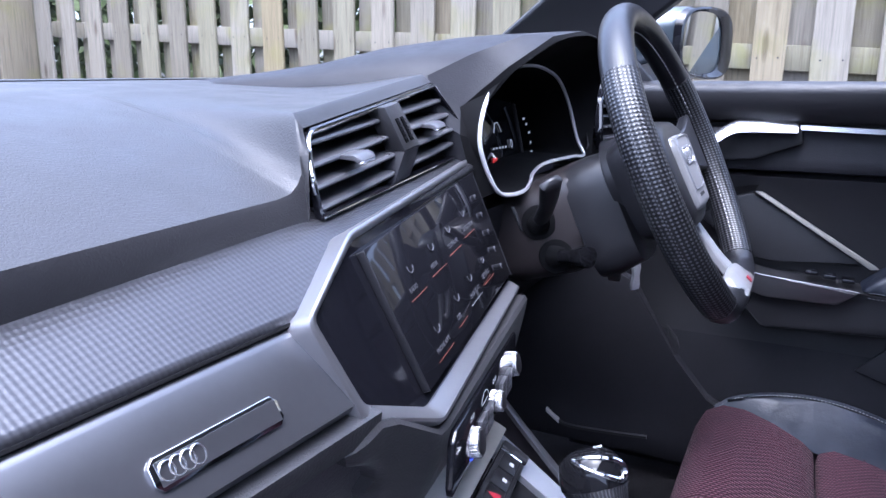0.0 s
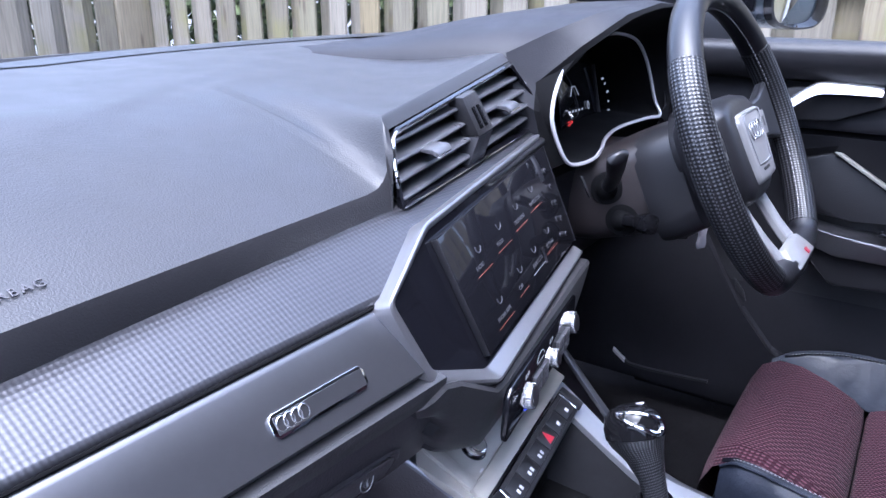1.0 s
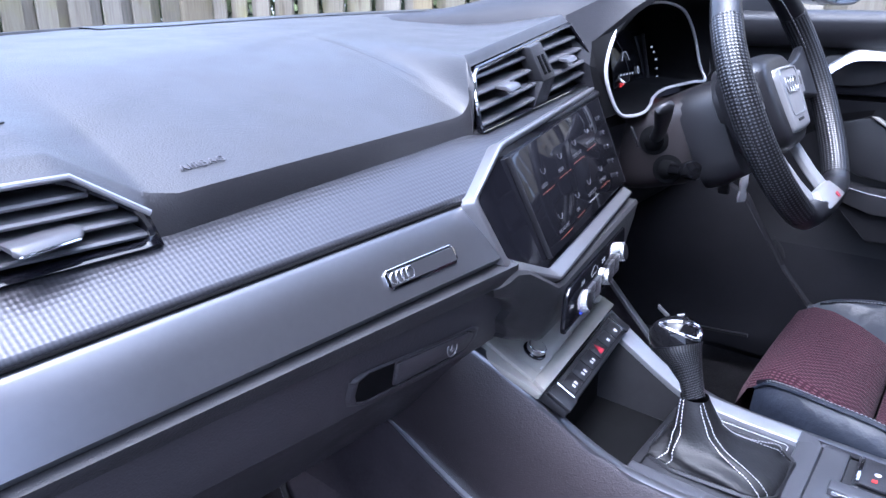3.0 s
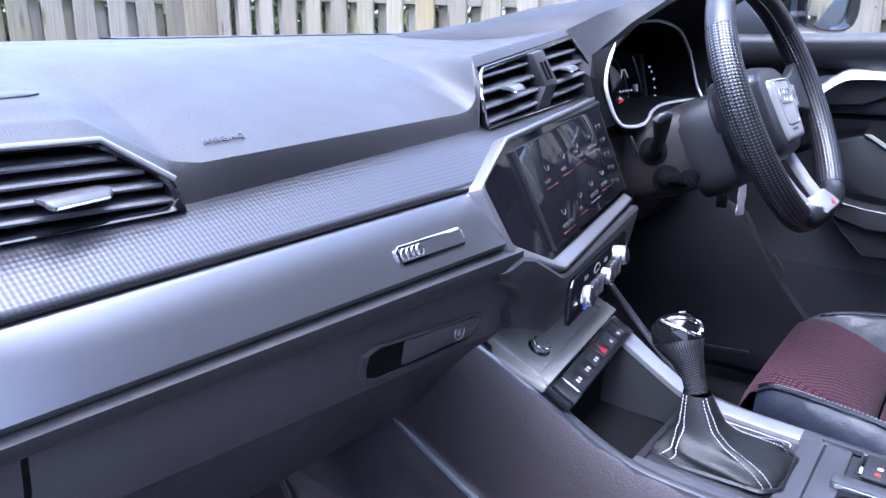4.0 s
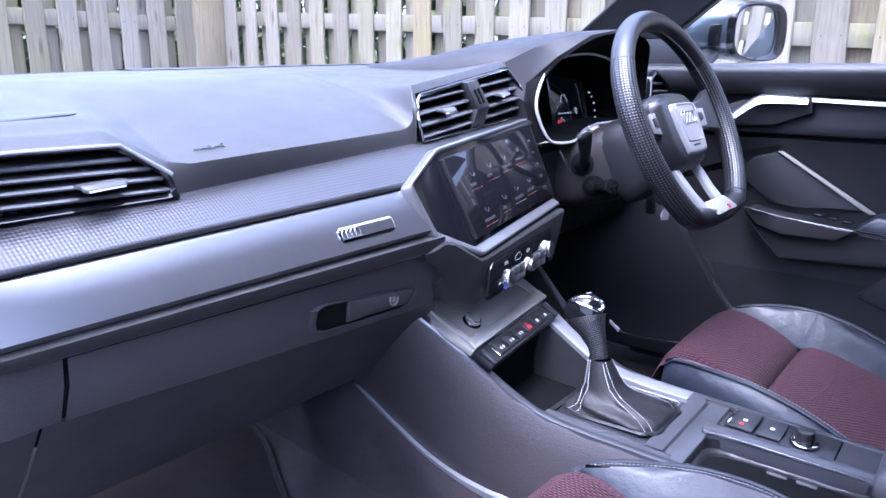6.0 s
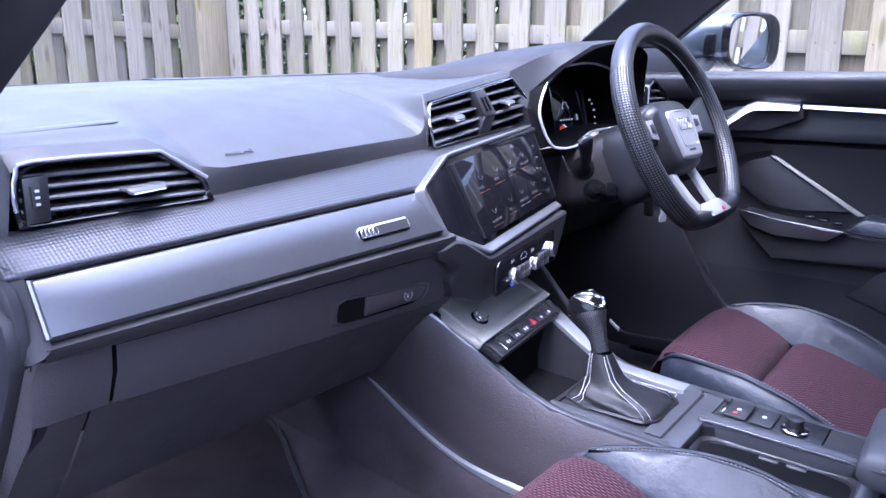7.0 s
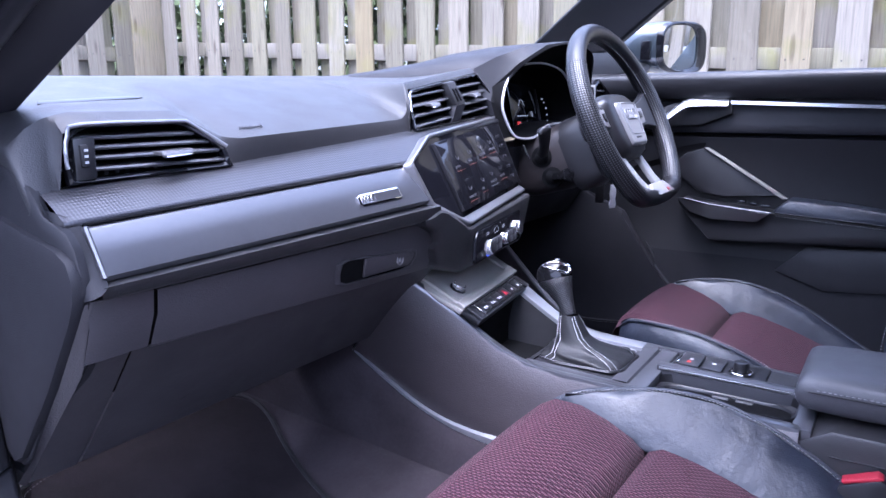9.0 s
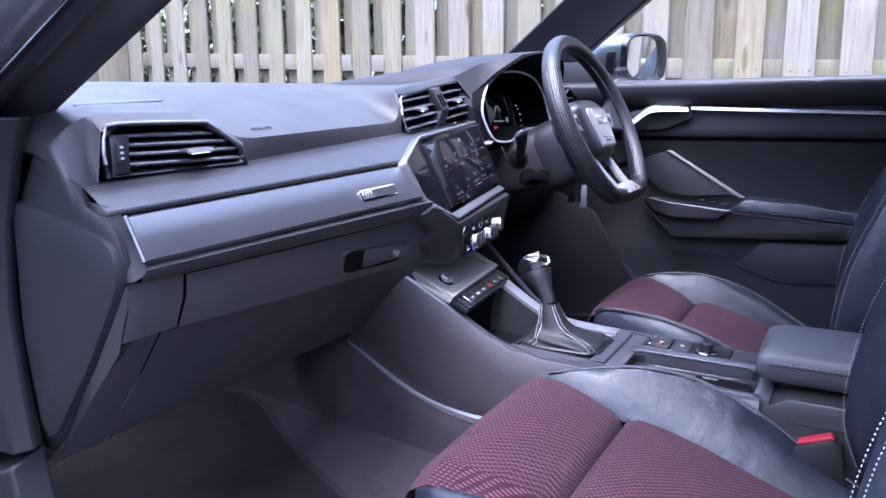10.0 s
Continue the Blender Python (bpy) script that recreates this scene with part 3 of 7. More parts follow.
PC_Z = [(-0.790, 1.000), (-0.775, 1.018), (-0.758, 1.028), (-0.73, 1.034), (-0.60, 1.034), (-0.55, 1.0), (-0.53, 0.9975), (-0.206, 1.012), (-0.195, 1.0145), (-0.187, 1.020), (-0.180, 1.0315), (-0.174, 1.047), (-0.169, 1.059), (-0.164, 1.067), (-0.158, 1.0712), (0.15, 1.106), (0.2, 1.08), (0.80, 1.03)]

def top_z(x, y):
    return 1.072 + 0.020 * (x + 0.6) + 0.008 * sm((y - 0.2) / 0.3) - 0.02 * sm((abs(x) - 0.6) / 0.25) - 0.022 * sm((-0.765 - x) / 0.04)


xs = sorted(set([-0.790, -0.786, -0.775, -0.765, -0.758, -0.753, -0.748, -0.74, -0.73, -0.70, -0.65, -0.61, -0.60, -0.58, -0.565, -0.556, -0.551, -0.546, -0.53, -0.50, -0.45, -0.40, -0.35, -0.32] + [-0.30 + 0.01 * i for i in range(10)] + [-0.200 + 0.002 * i for i in range(76)] + [-0.04, -0.02, 0.0, 0.08, 0.15, 0.158, 0.166, 0.18, 0.2, 0.28, 0.36, 0.44, 0.52, 0.59, 0.61, 0.68, 0.76, 0.80]))


def pad_h(x, y):
    """Height of the pad behind its front crease: a plain slope that eases into the flat top."""
    cy = ip(x, PC_Y)
    # the side of the vent hood runs back at a slant and flattens as it goes
    back = max(0.0, y - cy)
    xe = -0.172 + (x - 0.22 * back + 0.172) / (1 + 9 * back)
    cz = ip(xe if -0.172 < x or xe > -0.21 else x, PC_Z) if -0.40 < x < 0.10 else ip(x, PC_Z)
    t = min(1.0, max(0.0, (y - cy) / 0.23))
    k = 1 - (1 - t) ** 1.5
    return cz * (1 - k) + top_z(x, y) * k


rows = []
for x in xs:
    by, bz, cy, cz = ip(x, PB_Y), ip(x, PB_Z), ip(x, PC_Y), ip(x, PC_Z)
    row = [(x, by + 0.03, bz - 0.004), (x, by, bz), (x, (by + cy) / 2 - 0.001, (bz + cz) / 2 - 0.001), (x, by + (cy - by) * 0.86 - 0.001, bz + (cz - bz) * 0.86), (x, cy, cz)]
    end = yw(x)
    for s in [0.006, 0.014, 0.03, 0.055] + list(np.linspace(0.08, 0.45, 22)) + list(np.linspace(0.48, 1.0, 15)):
        y = cy + (end - cy) * s
        row.append((x, y, pad_h(x, y) + 0.0025 * sm((y - ip(x, [(-0.6, 0.13), (-0.38, 0.22), (-0.16, 0.32), (0.45, 0.55)])) / 0.02)))
    rows.append(row)
end_row = rows[0]
for dx, dz in ((0.0008, 0.0012), (0.0018, 0.0042), (0.0024, 0.0090)):
    rows.insert(0, [(-0.790 - dx, p[1] + 0.0005, p[2] - dz) for p in end_row])
rows.insert(0, [(-0.7927, p[1] + 0.002, max(p[2] - 0.045, min(p[2] - 0.012, ip(p[1], [(0.08, 0.940), (0.095, 0.956), (0.112, 0.974), (0.165, 0.990), (0.5, 0.995)])))) for p in end_row])
bm = B()
loft(bm, rows)
part("pad", bm, M_PAD, dash, "grained soft-touch upper pad", angle=31)

# defroster slot and speaker grille on the pad
bm = B()
pts = [(x, yw(x) - 0.085 + 0.04 * sm((-0.20 - x) / 0.10), top_z(x, yw(x) - 0.06) + 0.0040) for x in np.linspace(-0.30, 0.5, 18)]
loft(bm, [[p for p in pts], [(p[0], p[1] + 0.035, p[2] + 0.001) for p in pts], [(p[0], p[1] + 0.05, p[2] + 0.001) for p in pts], [(p[0], p[1] + 0.052, p[2] - 0.02) for p in pts]])
part("defroster_grille", bm, M_SMOOTH, dash, "black defroster slot cover")
bm = B()
prism(bm, [(x, y, pad_h(x, y) + 0.0005) for x, y in ((-0.738, 0.158), (-0.61, 0.162), (-0.600, 0.166), (-0.612, 0.176), (-0.73, 0.172))], (0, 0, 0.0035), 0.001)
part("side_window_vent", bm, M_SMOOTH, dash, "narrow black demister slot")

# dimpled strip and graphite decor panel
DY = [(-0.785, 0.056), (-0.765, 0.050), (-0.266, 0.0), (-0.172, 0.018), (0.17, 0.072)]
DZ = [(-0.785, 0.926), (-0.765, 0.927), (-0.266, 0.951), (-0.172, 0.980), (0.17, 1.002)]
bm = B()
rows = []
for x in [-0.782, -0.776] + list(np.linspace(-0.768, -0.266, 12)) + [-0.235, -0.20, -0.172, -0.1, 0.0, 0.1, 0.172]:
    dy, dz = ip(x, DY), ip(x, DZ)
    fy = ip(x, [(-0.80, 0.092), (-0.554, 0.074), (-0.195, 0.052), (0.17, 0.10)])
    fz = ip(x, [(-0.80, 0.950), (-0.554, 0.966), (-0.195, 0.992), (0.17, 1.012)])
    rows.append([(x, dy + 0.004, dz - 0.010), (x, dy - 0.001, dz - 0.005), (x, dy, dz), (x, dy + 0.003, dz + 0.002), (x, (dy + fy) / 2, (dz + fz) / 2 + 0.001), (x, fy, fz), (x, fy + 0.02, fz + 0.002)])
loft(bm, rows)
part("dimpled_strip", bm, M_CARBON, dash, "dimpled graphite strip", angle=60)
bm = B()
rows = []
for x in np.linspace(-0.765, -0.278, 14):
    dy, dz = ip(x, DY), ip(x, DZ) - 0.006
    by = ip(x, [(-0.765, 0.022), (-0.245, -0.036)])
    bz = ip(x, [(-0.765, 0.866), (-0.245, 0.888)])
    rows.append([(x, dy + 0.01, dz), (x, dy - 0.001, dz - 0.001), (x, dy - 0.006, dz - 0.005), (x, (dy + by) / 2 - 0.006, (dz + bz) / 2), (x, by - 0.004, bz + 0.006), (x, by, bz), (x, by + 0.02, bz - 0.001)])
x0 = rows[0]
rows.insert(0, [(p[0] - 0.004, p[1] + 0.012, p[2]) for p in x0])
rows.append([(p[0] + 0.010 + 0.014 * i / 6, p[1] - 0.001, p[2]) for i, p in enumerate(rows[-1])])
rows.append([(p[0] + 0.002, p[1] + 0.02, p[2]) for p in rows[-1]])
loft(bm, rows)
decor = part("decor_panel", bm, M_DECOR, dash, "satin graphite decor panel with bright edges", angle=50)
bm = B()
tube(bm, [(-0.766, 0.046, 0.920), (-0.767, 0.0185, 0.870)], 0.0034, 8)
part("bright_edge", bm, M_DECOR, decor, "rounded satin edge")
bm = B()
tube(bm, [(x, ip(x, DY) - 0.0012, ip(x, DZ) - 0.0052) for x in np.linspace(-0.766, -0.268, 10)], 0.0016, 6)
part("edge_groove", bm, M_PITCH, decor, "dark joint above the decor")
# badge on the decor panel
bm = B()


def dec(x, h):
    """A point on the decor face, h metres above its lower edge."""
    by, bz = ip(x, [(-0.765, 0.022), (-0.245, -0.036)]), ip(x, [(-0.765, 0.866), (-0.245, 0.888)])
    dy, dz = ip(x, DY), ip(x, DZ) - 0.006
    k = h / 0.062
    return Vector((x, by + (dy - by) * k - 0.0064, bz + (dz - bz) * k))


nrm = Vector((-0.11, -0.92, 0.38)).normalized()
prism(bm, [dec(-0.396, 0.018), dec(-0.318, 0.018), dec(-0.314, 0.022), dec(-0.314, 0.031), dec(-0.318, 0.035), dec(-0.396, 0.035), dec(-0.400, 0.031), dec(-0.400, 0.022)], nrm * 0.0022, 0.0007)
badge = part("badge", bm, M_CHROME, dash, "chrome-edged badge bar")
bm = B()
prism(bm, [dec(-0.3965, 0.0205) + nrm * 0.0021, dec(-0.3165, 0.0205) + nrm * 0.0021, dec(-0.3165, 0.0325) + nrm * 0.0021, dec(-0.3965, 0.0325) + nrm * 0.0021], nrm * 0.0006)
part("badge_field", bm, M_DECOR, badge)
for i in range(4):
    c = dec(-0.3915 + i * 0.0062, 0.0265) + nrm * 0.0028
    bm = B()
    tube(bm, [c + Vector((1, -0.1, 0)) * (0.0044 * math.cos(a)) + Vector((0, 0.38, 0.92)) * (0.0052 * math.sin(a)) for a in np.linspace(0, 2 * math.pi, 17)[:-1]], 0.0007, 5, closed=True, up=nrm)
    part("badge_ring", bm, M_SILVER, badge)

# lip, glovebox and knee panel: one swept lower face
LOW = [  # depth and height of the face lines at the passenger end and at the centre
    ((0.030, 0.866), (-0.030, 0.886)),
    ((0.014, 0.862), (-0.046, 0.882)),
    ((0.018, 0.850), (-0.044, 0.866)),
    ((0.029, 0.845), (-0.030, 0.858)),
]
bm = B()
rows = []
for k in np.linspace(0, 1, 10):
    x = -0.772 + k * 0.532
    rows.append([(x, a[0] + (b[0] - a[0]) * k, a[1] + (b[1] - a[1]) * k) for a, b in LOW])
loft(bm, rows)
part("lip", bm, M_PAD, dash, "rounded grained lip under the decor", angle=60)

bm = B()
rows = []
for k in np.linspace(0, 1, 8):
    x = -0.700 + k * 0.505
    w = 0.009 * k ** 4  # sinks in beside the shroud
    rows.append([(x, 0.045 - 0.060 * k + w, 0.846 + 0.012 * k), (x, 0.030 - 0.060 * k + w, 0.842 + 0.013 * k), (x, 0.033 - 0.060 * k + w, 0.815 + 0.005 * k), (x, 0.052 - 0.055 * k + w, 0.773 - 0.003 * k), (x, 0.064 - 0.052 * k + w, 0.768 - 0.003 * k)])
loft(bm, rows)
glove = part("glovebox_lid", bm, M_KNEE, dash, "dark glovebox lid", angle=25)
# catch recess and latch on the lid
def lid(x, z):
    k = (x + 0.70) / 0.505
    ya, za = 0.032 - 0.060 * k + 0.009 * k ** 4, 0.815 + 0.005 * k
    return Vector((x, ya + (max(0, za - z) * 0.42 if z < za else (za - z) * 0.1), z))


O_ = Vector((0, -0.002, 0.0))
RIMG = [(-0.429, 0.820), (-0.428, 0.803), (-0.422, 0.791), (-0.408, 0.786), (-0.352, 0.785), (-0.282, 0.784), (-0.269, 0.789), (-0.264, 0.800), (-0.267, 0.810), (-0.280, 0.816), (-0.352, 0.820), (-0.417, 0.824)]
bm = B()
gc = (-0.352, 0.804)
loft(bm, [[lid(gc[0] + (x - gc[0]) * k, gc[1] + (z - gc[1]) * k) + O_ * h for x, z in RIMG] for k, h in ((1.10, 0.1), (1.06, 1.0), (1.02, 1.6), (0.98, 1.3), (0.95, -0.6))], closed=True)
part("catch_frame", bm, M_KNEE, glove, "raised rim of the glovebox catch", angle=50)
# no hollow here: the recess's shade is a flat black sheet on the lid
bm = B()
bm.faces.new([bm.verts.new(lid(gc[0] + (x - gc[0]) * 0.97, gc[1] + (z - gc[1]) * 0.97) + O_ * 0.35) for x, z in RIMG])
part("catch_recess", bm, M_PITCH, glove, "flat black sheet coloured as the shaded finger recess")
bm = B()
prism(bm, [lid(-0.384, 0.820), lid(-0.282, 0.814), lid(-0.271, 0.808), lid(-0.270, 0.799), lid(-0.276, 0.789), lid(-0.376, 0.789)], (0, -0.0065, 0.002), 0.0026)
part("latch", bm, M_KNEE, glove, "smooth latch")
bm = B()
c = lid(-0.305, 0.803) + Vector((0, -0.0074, 0.002))
tube(bm, [c + Vector((0.008 * math.cos(a), 0, 0.008 * math.sin(a))) for a in np.linspace(0, 2 * math.pi, 21)[:-1]], 0.0007, 6, closed=True, up=(0, 1, 0))
box(bm, c + Vector((-0.0008, -0.0005, -0.004)), c + Vector((0.0008, 0.002, 0.004)))
part("lock", bm, M_HUB, glove, "round metal lock")
bm = B()
tube(bm, [c + Vector((0.0045 * math.cos(a), 0.0004, 0.0045 * math.sin(a))) for a in np.linspace(0, 2 * math.pi, 21)[:-1]], 0.0004, 6, closed=True, up=(0, 1, 0))
part("lock_core", bm, M_DIMPRINT, glove)

# fixed corner beside the lid
bm = B()
rows = []
for x in (-0.778, -0.765, -0.74, -0.7045):
    f = 0.004 if x < -0.77 else 0
    rows.append([(x, 0.05, 0.848), (x, 0.030 + f, 0.846), (x, 0.034 + f, 0.815), (x, 0.050 + f, 0.775), (x, 0.064, 0.770)])
loft(bm, rows)
part("corner_panel", bm, M_KNEE, dash, "fixed corner beside the glovebox", angle=25)
# knee panel
bm = B()
rows = []
for k in np.linspace(0, 1.1, 9):
    x = -0.715 + k * 0.50
    rows.append([(x, 0.063 - 0.045 * k, 0.772 - 0.004 * k), (x, 0.115 - 0.03 * k, 0.70 - 0.005 * k), (x, 0.195 - 0.045 * k, 0.598 + 0.02 * k), (x, 0.215 - 0.045 * k, 0.592 + 0.02 * k), (x, 0.36, 0.60)])
loft(bm, rows)
part("knee_panel", bm, M_KNEE, dash, "dark sloping knee panel with a scuff", angle=25)
bm = B()
rows = []
for x, f in ((-0.775, 0.006), (-0.75, 0.0), (-0.7182, 0.0)):
    rows.append([(x, 0.063 + f, 0.772), (x, 0.115 + f, 0.70), (x, 0.200 + f, 0.594), (x, 0.235, 0.585), (x, 0.36, 0.60)])
loft(bm, rows)
part("knee_panel_edge", bm, M_KNEE, dash, "fixed edge of the knee panel", angle=25)

# grained border that wraps round the end of the decor panel, and the band below it
bm = B()
rows = []
for a, b in (((-0.786, 0.088, 0.946), (-0.786, 0.030, 0.846)), ((-0.7875, 0.078, 0.938), (-0.7875, 0.024, 0.850)), ((-0.785, 0.069, 0.936), (-0.784, 0.016, 0.852)), ((-0.777, 0.060, 0.932), (-0.776, 0.012, 0.856)), ((-0.768, 0.050, 0.922), (-0.766, 0.014, 0.862))):
    rows.append([Vector(a).lerp(Vector(b), k) for k in (0, 0.25, 0.5, 0.75, 1)])
loft(bm, rows)
part("end_border", bm, M_LOWER, dash, "grained border round the decor end", angle=60)
bm = B()
loft(bm, [[(-0.787, 0.026, 0.846), (-0.787, 0.088, 0.752), (-0.787, 0.165, 0.640), (-0.787, 0.205, 0.600), (-0.785, 0.25, 0.590)],
          [(-0.774, 0.032, 0.846), (-0.776, 0.064, 0.760), (-0.776, 0.125, 0.690), (-0.776, 0.212, 0.588), (-0.776, 0.25, 0.584)]])
part("end_band", bm, M_KNEE, dash, "dark band beside the knee panel", angle=60)
bm = B()
prism(bm, [(-0.768, y, z) for y, z in ((0.09, 0.95), (0.06, 0.92), (0.034, 0.868), (0.036, 0.843), (0.042, 0.815), (0.060, 0.775), (0.21, 0.595), (0.28, 0.60), (0.28, 1.0), (0.16, 0.99))], (0.01, 0, 0))
part("end_plate", bm, M_LOWER, dash, "dark end wall of the dashboard")
# end cap of the dashboard, facing the open door
bm = B()
cap = [(0.165, 0.987), (0.112, 0.971), (0.095, 0.952), (0.080, 0.932), (0.042, 0.916), (0.030, 0.900), (0.024, 0.876), (0.024, 0.858), (0.030, 0.842), (0.092, 0.748), (0.165, 0.642), (0.182, 0.630), (0.200, 0.632), (0.225, 0.765), (0.222, 0.860), (0.205, 0.925)]
cc_ = (0.13, 0.80)
rows = [[(-0.780, y, z) for y, z in cap]]
for k, x in ((1.0, -0.7885), (0.985, -0.7905), (0.90, -0.7925), (0.5, -0.7945), (0.05, -0.795)):
    rows.append([(x, cc_[0] + (y - cc_[0]) * k, cc_[1] + (z - cc_[1]) * k) for y, z in cap])
loft(bm, rows, closed=True, caps=True)
cap_ob = part("end_cap", bm, M_LOWER, dash, "grained removable end cap", angle=40)
bm = B()
low_cap = [(0.206, 0.915), (0.200, 0.932), (0.150, 0.928), (0.090, 0.912), (0.048, 0.902), (0.030, 0.892), (0.0235, 0.874), (0.025, 0.852), (0.036, 0.828), (0.092, 0.742), (0.166, 0.645), (0.184, 0.636), (0.197, 0.650), (0.213, 0.765)]
cy_, cz_ = 0.13, 0.80
rows = []
for k, x in ((1.0, -0.788), (0.995, -0.7945), (0.975, -0.7985), (0.90, -0.8005), (0.5, -0.8015), (0.05, -0.802)):
    rows.append([(x, cy_ + (y - cy_) * k, cz_ + (z - cz_) * (k if z < 0.9 else 0.2 + 0.8 * k)) for y, z in low_cap])
loft(bm, rows, closed=True, caps=True)
part("cap_panel", bm, M_LOWER, cap_ob, "raised lower field of the end cap", angle=40)


# air vents
def vent(name, outline, depth, slats, parent, label, slope=0.0, rim=(0.945, 0.87)):
    """A dashboard air vent: gloss frame round an outline, duct behind coloured as deep shade, rows of slats."""
    C = sum((Vector(p) for p in outline), Vector()) / len(outline)
    back = Vector(depth)
    bm = B()
    # corners are square outside and rounded inside
    ring, inner = [], []
    n = len(outline)
    for i in range(n):
        p, a, b = Vector(outline[i]), Vector(outline[i - 1]), Vector(outline[(i + 1) % n])
        a = p + (a - p) * min(0.45, 0.012 / (a - p).length)
        b = p + (b - p) * min(0.45, 0.012 / (b - p).length)
        for t in (0.0, 0.25, 0.5, 0.75, 1.0):
            ring.append(a.lerp(p, t * 2) if t < 0.5 else p.lerp(b, t * 2 - 1))
            q = a.lerp(p, t).lerp(p.lerp(b, t), t)
            inner.append(C + Vector(((q.x - C.x) * rim[0], (q.y - C.y) * rim[0], (q.z - C.z) * rim[1])))
    outline = ring
    n = len(outline)
    mid = [p.lerp(q, 0.5) - back.normalized() * 0.002 for p, q in zip(outline, inner)]
    loft(bm, [[Vector(p) + back * 0.15 for p in outline], [Vector(p) for p in outline], mid, [p for p in inner], [p + back * 0.25 for p in inner]], closed=True)
    v = part(name, bm, M_PIANO, parent, label, angle=50)
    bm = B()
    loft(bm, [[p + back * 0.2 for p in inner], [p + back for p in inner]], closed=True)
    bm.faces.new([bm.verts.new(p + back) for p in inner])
    # the darkness behind the slats is put into the duct's colour
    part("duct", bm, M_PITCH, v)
    lean = [p.z - slope * (p.x - C.x) for p in inner]
    z0, z1 = min(lean), max(lean)

    def span(z):
        hits = []
        for i in range(n):
            j = (i + 1) % n
            if (lean[i] - z) * (lean[j] - z) < 0:
                hits.append(inner[i].lerp(inner[j], (z - lean[i]) / (lean[j] - lean[i])))
        hits.sort(key=lambda p: p.x)
        return (hits[0], hits[-1]) if len(hits) > 1 else None

    for f in slats:
        # broad blades with a rounded front edge
        sp = span(z0 + (z1 - z0) * f)
        if not sp:
            continue
        a, b = sp[0] + back * 0.06, sp[1] + back * 0.06
        bm = B()
        u, w = back.normalized(), Vector((0, 0, 1))
        prof = [(0.045, 0.0035), (0.006, 0.0030), (0.0015, 0.0022), (0.0, 0.0004), (0.001, -0.0016), (0.006, -0.0024), (0.045, 0.0008)]
        loft(bm, [[e + u * d + w * (h - 0.0015) for d, h in prof] for e in (a, b)], closed=True, caps=True)
        part("slat", bm, M_SLAT, v)
    return v


def slider(cx, y, z, slope, hw, parent):
    """A shaped slider tab on a slat, with a chrome lip along its front edge."""
    bm = B()
    prof = [(0.016, 0.0015), (0.004, 0.0022), (-0.003, 0.0005), (-0.0055, -0.003), (-0.004, -0.0055), (0.004, -0.0035), (0.016, -0.002)]
    rows = []
    for u, k in ((-1.0, 0.35), (-0.92, 0.8), (-0.8, 1.0), (0.8, 1.0), (0.92, 0.8), (1.0, 0.35)):
        rows.append([(cx + u * hw, y + d * (k if d < 0.01 else 1) + u * hw * 0.12, z + h * (0.5 + 0.5 * k) + slope * u * hw) for d, h in prof])
    loft(bm, rows, closed=True, caps=True)
    tb = part("vent_tab", bm, M_SLAT, parent, "slider tab", angle=50)
    bm = B()
    tube(bm, [(cx + u * hw, y + d + u * hw * 0.12, z - 0.0045 + slope * u * hw) for u, d in ((-0.86, -0.0035), (-0.78, -0.0052), (0.78, -0.0052), (0.86, -0.0035))], 0.0011, 6)
    part("vent_tab_edge", bm, M_CHROME, tb)


OUT_L = [(-0.748, 0.094, 0.958), (-0.750, 0.096, 0.985), (-0.745, 0.098, 1.010), (-0.728, 0.098, 1.021), (-0.600, 0.090, 1.021), (-0.556, 0.072, 0.989), (-0.550, 0.066, 0.964)]
lv = vent("side_vent", OUT_L, (0.01, 0.07, 0.0), (0.20, 0.42, 0.62, 0.82), dash, "gloss-black framed side air vent")
for i in range(7):
    bm = B()
    x = -0.712 + i * 0.013
    box(bm, (x, 0.108, 0.964), (x + 0.006, 0.132, 0.976), 0.001)
    part("vane", bm, M_GREYLEATHER, lv)
bm = B()
prism(bm, [(-0.742, 0.091, 0.962), (-0.7205, 0.088, 0.963), (-0.7185, 0.089, 1.008), (-0.741, 0.093, 1.006)], (0.003, 0.02, 0), 0.001)
part("wheel_panel", bm, M_SMOOTH, lv)
bm = B()
prism(bm, [(-0.736, 0.087, 0.976), (-0.727, 0.086, 0.976), (-0.727, 0.087, 1.0), (-0.736, 0.089, 1.0)], (0, 0.01, 0), 0.002)
tw = part("thumb_wheel", bm, M_RUBBER, lv)
for i in range(3):
    bm = B()
    box(bm, (-0.7335, 0.0856, 0.980 + i * 0.0065), (-0.7295, 0.0866, 0.9825 + i * 0.0065))
    part("wheel_mark", bm, M_PRINT, tw)
slider(-0.626, 0.073, 0.987, 0.03, 0.024, lv)
bm = B()
tube(bm, smooth_path([Vector(p) + Vector((0, -0.003, 0)) for p in (OUT_L[0:5])], 3)[2:] + [Vector(OUT_L[5]) + Vector((0, -0.003, 0))], 0.0024, 8)
part("vent_bezel", bm, M_BEZEL, lv, "satin vent edge")

OUT_C = [(-0.174, 0.046, 0.992), (-0.172, 0.056, 1.030), (-0.162, 0.066, 1.054), (-0.150, 0.070, 1.0600), (0.145, 0.114, 1.096), (0.176, 0.090, 1.046), (0.166, 0.092, 1.010)]
cv = vent("centre_vent", OUT_C, (0.018, 0.05, 0.0), (0.20, 0.40, 0.60, 0.80), dash, "gloss-black framed centre air vents", slope=0.09, rim=(0.975, 0.94))
bm = B()
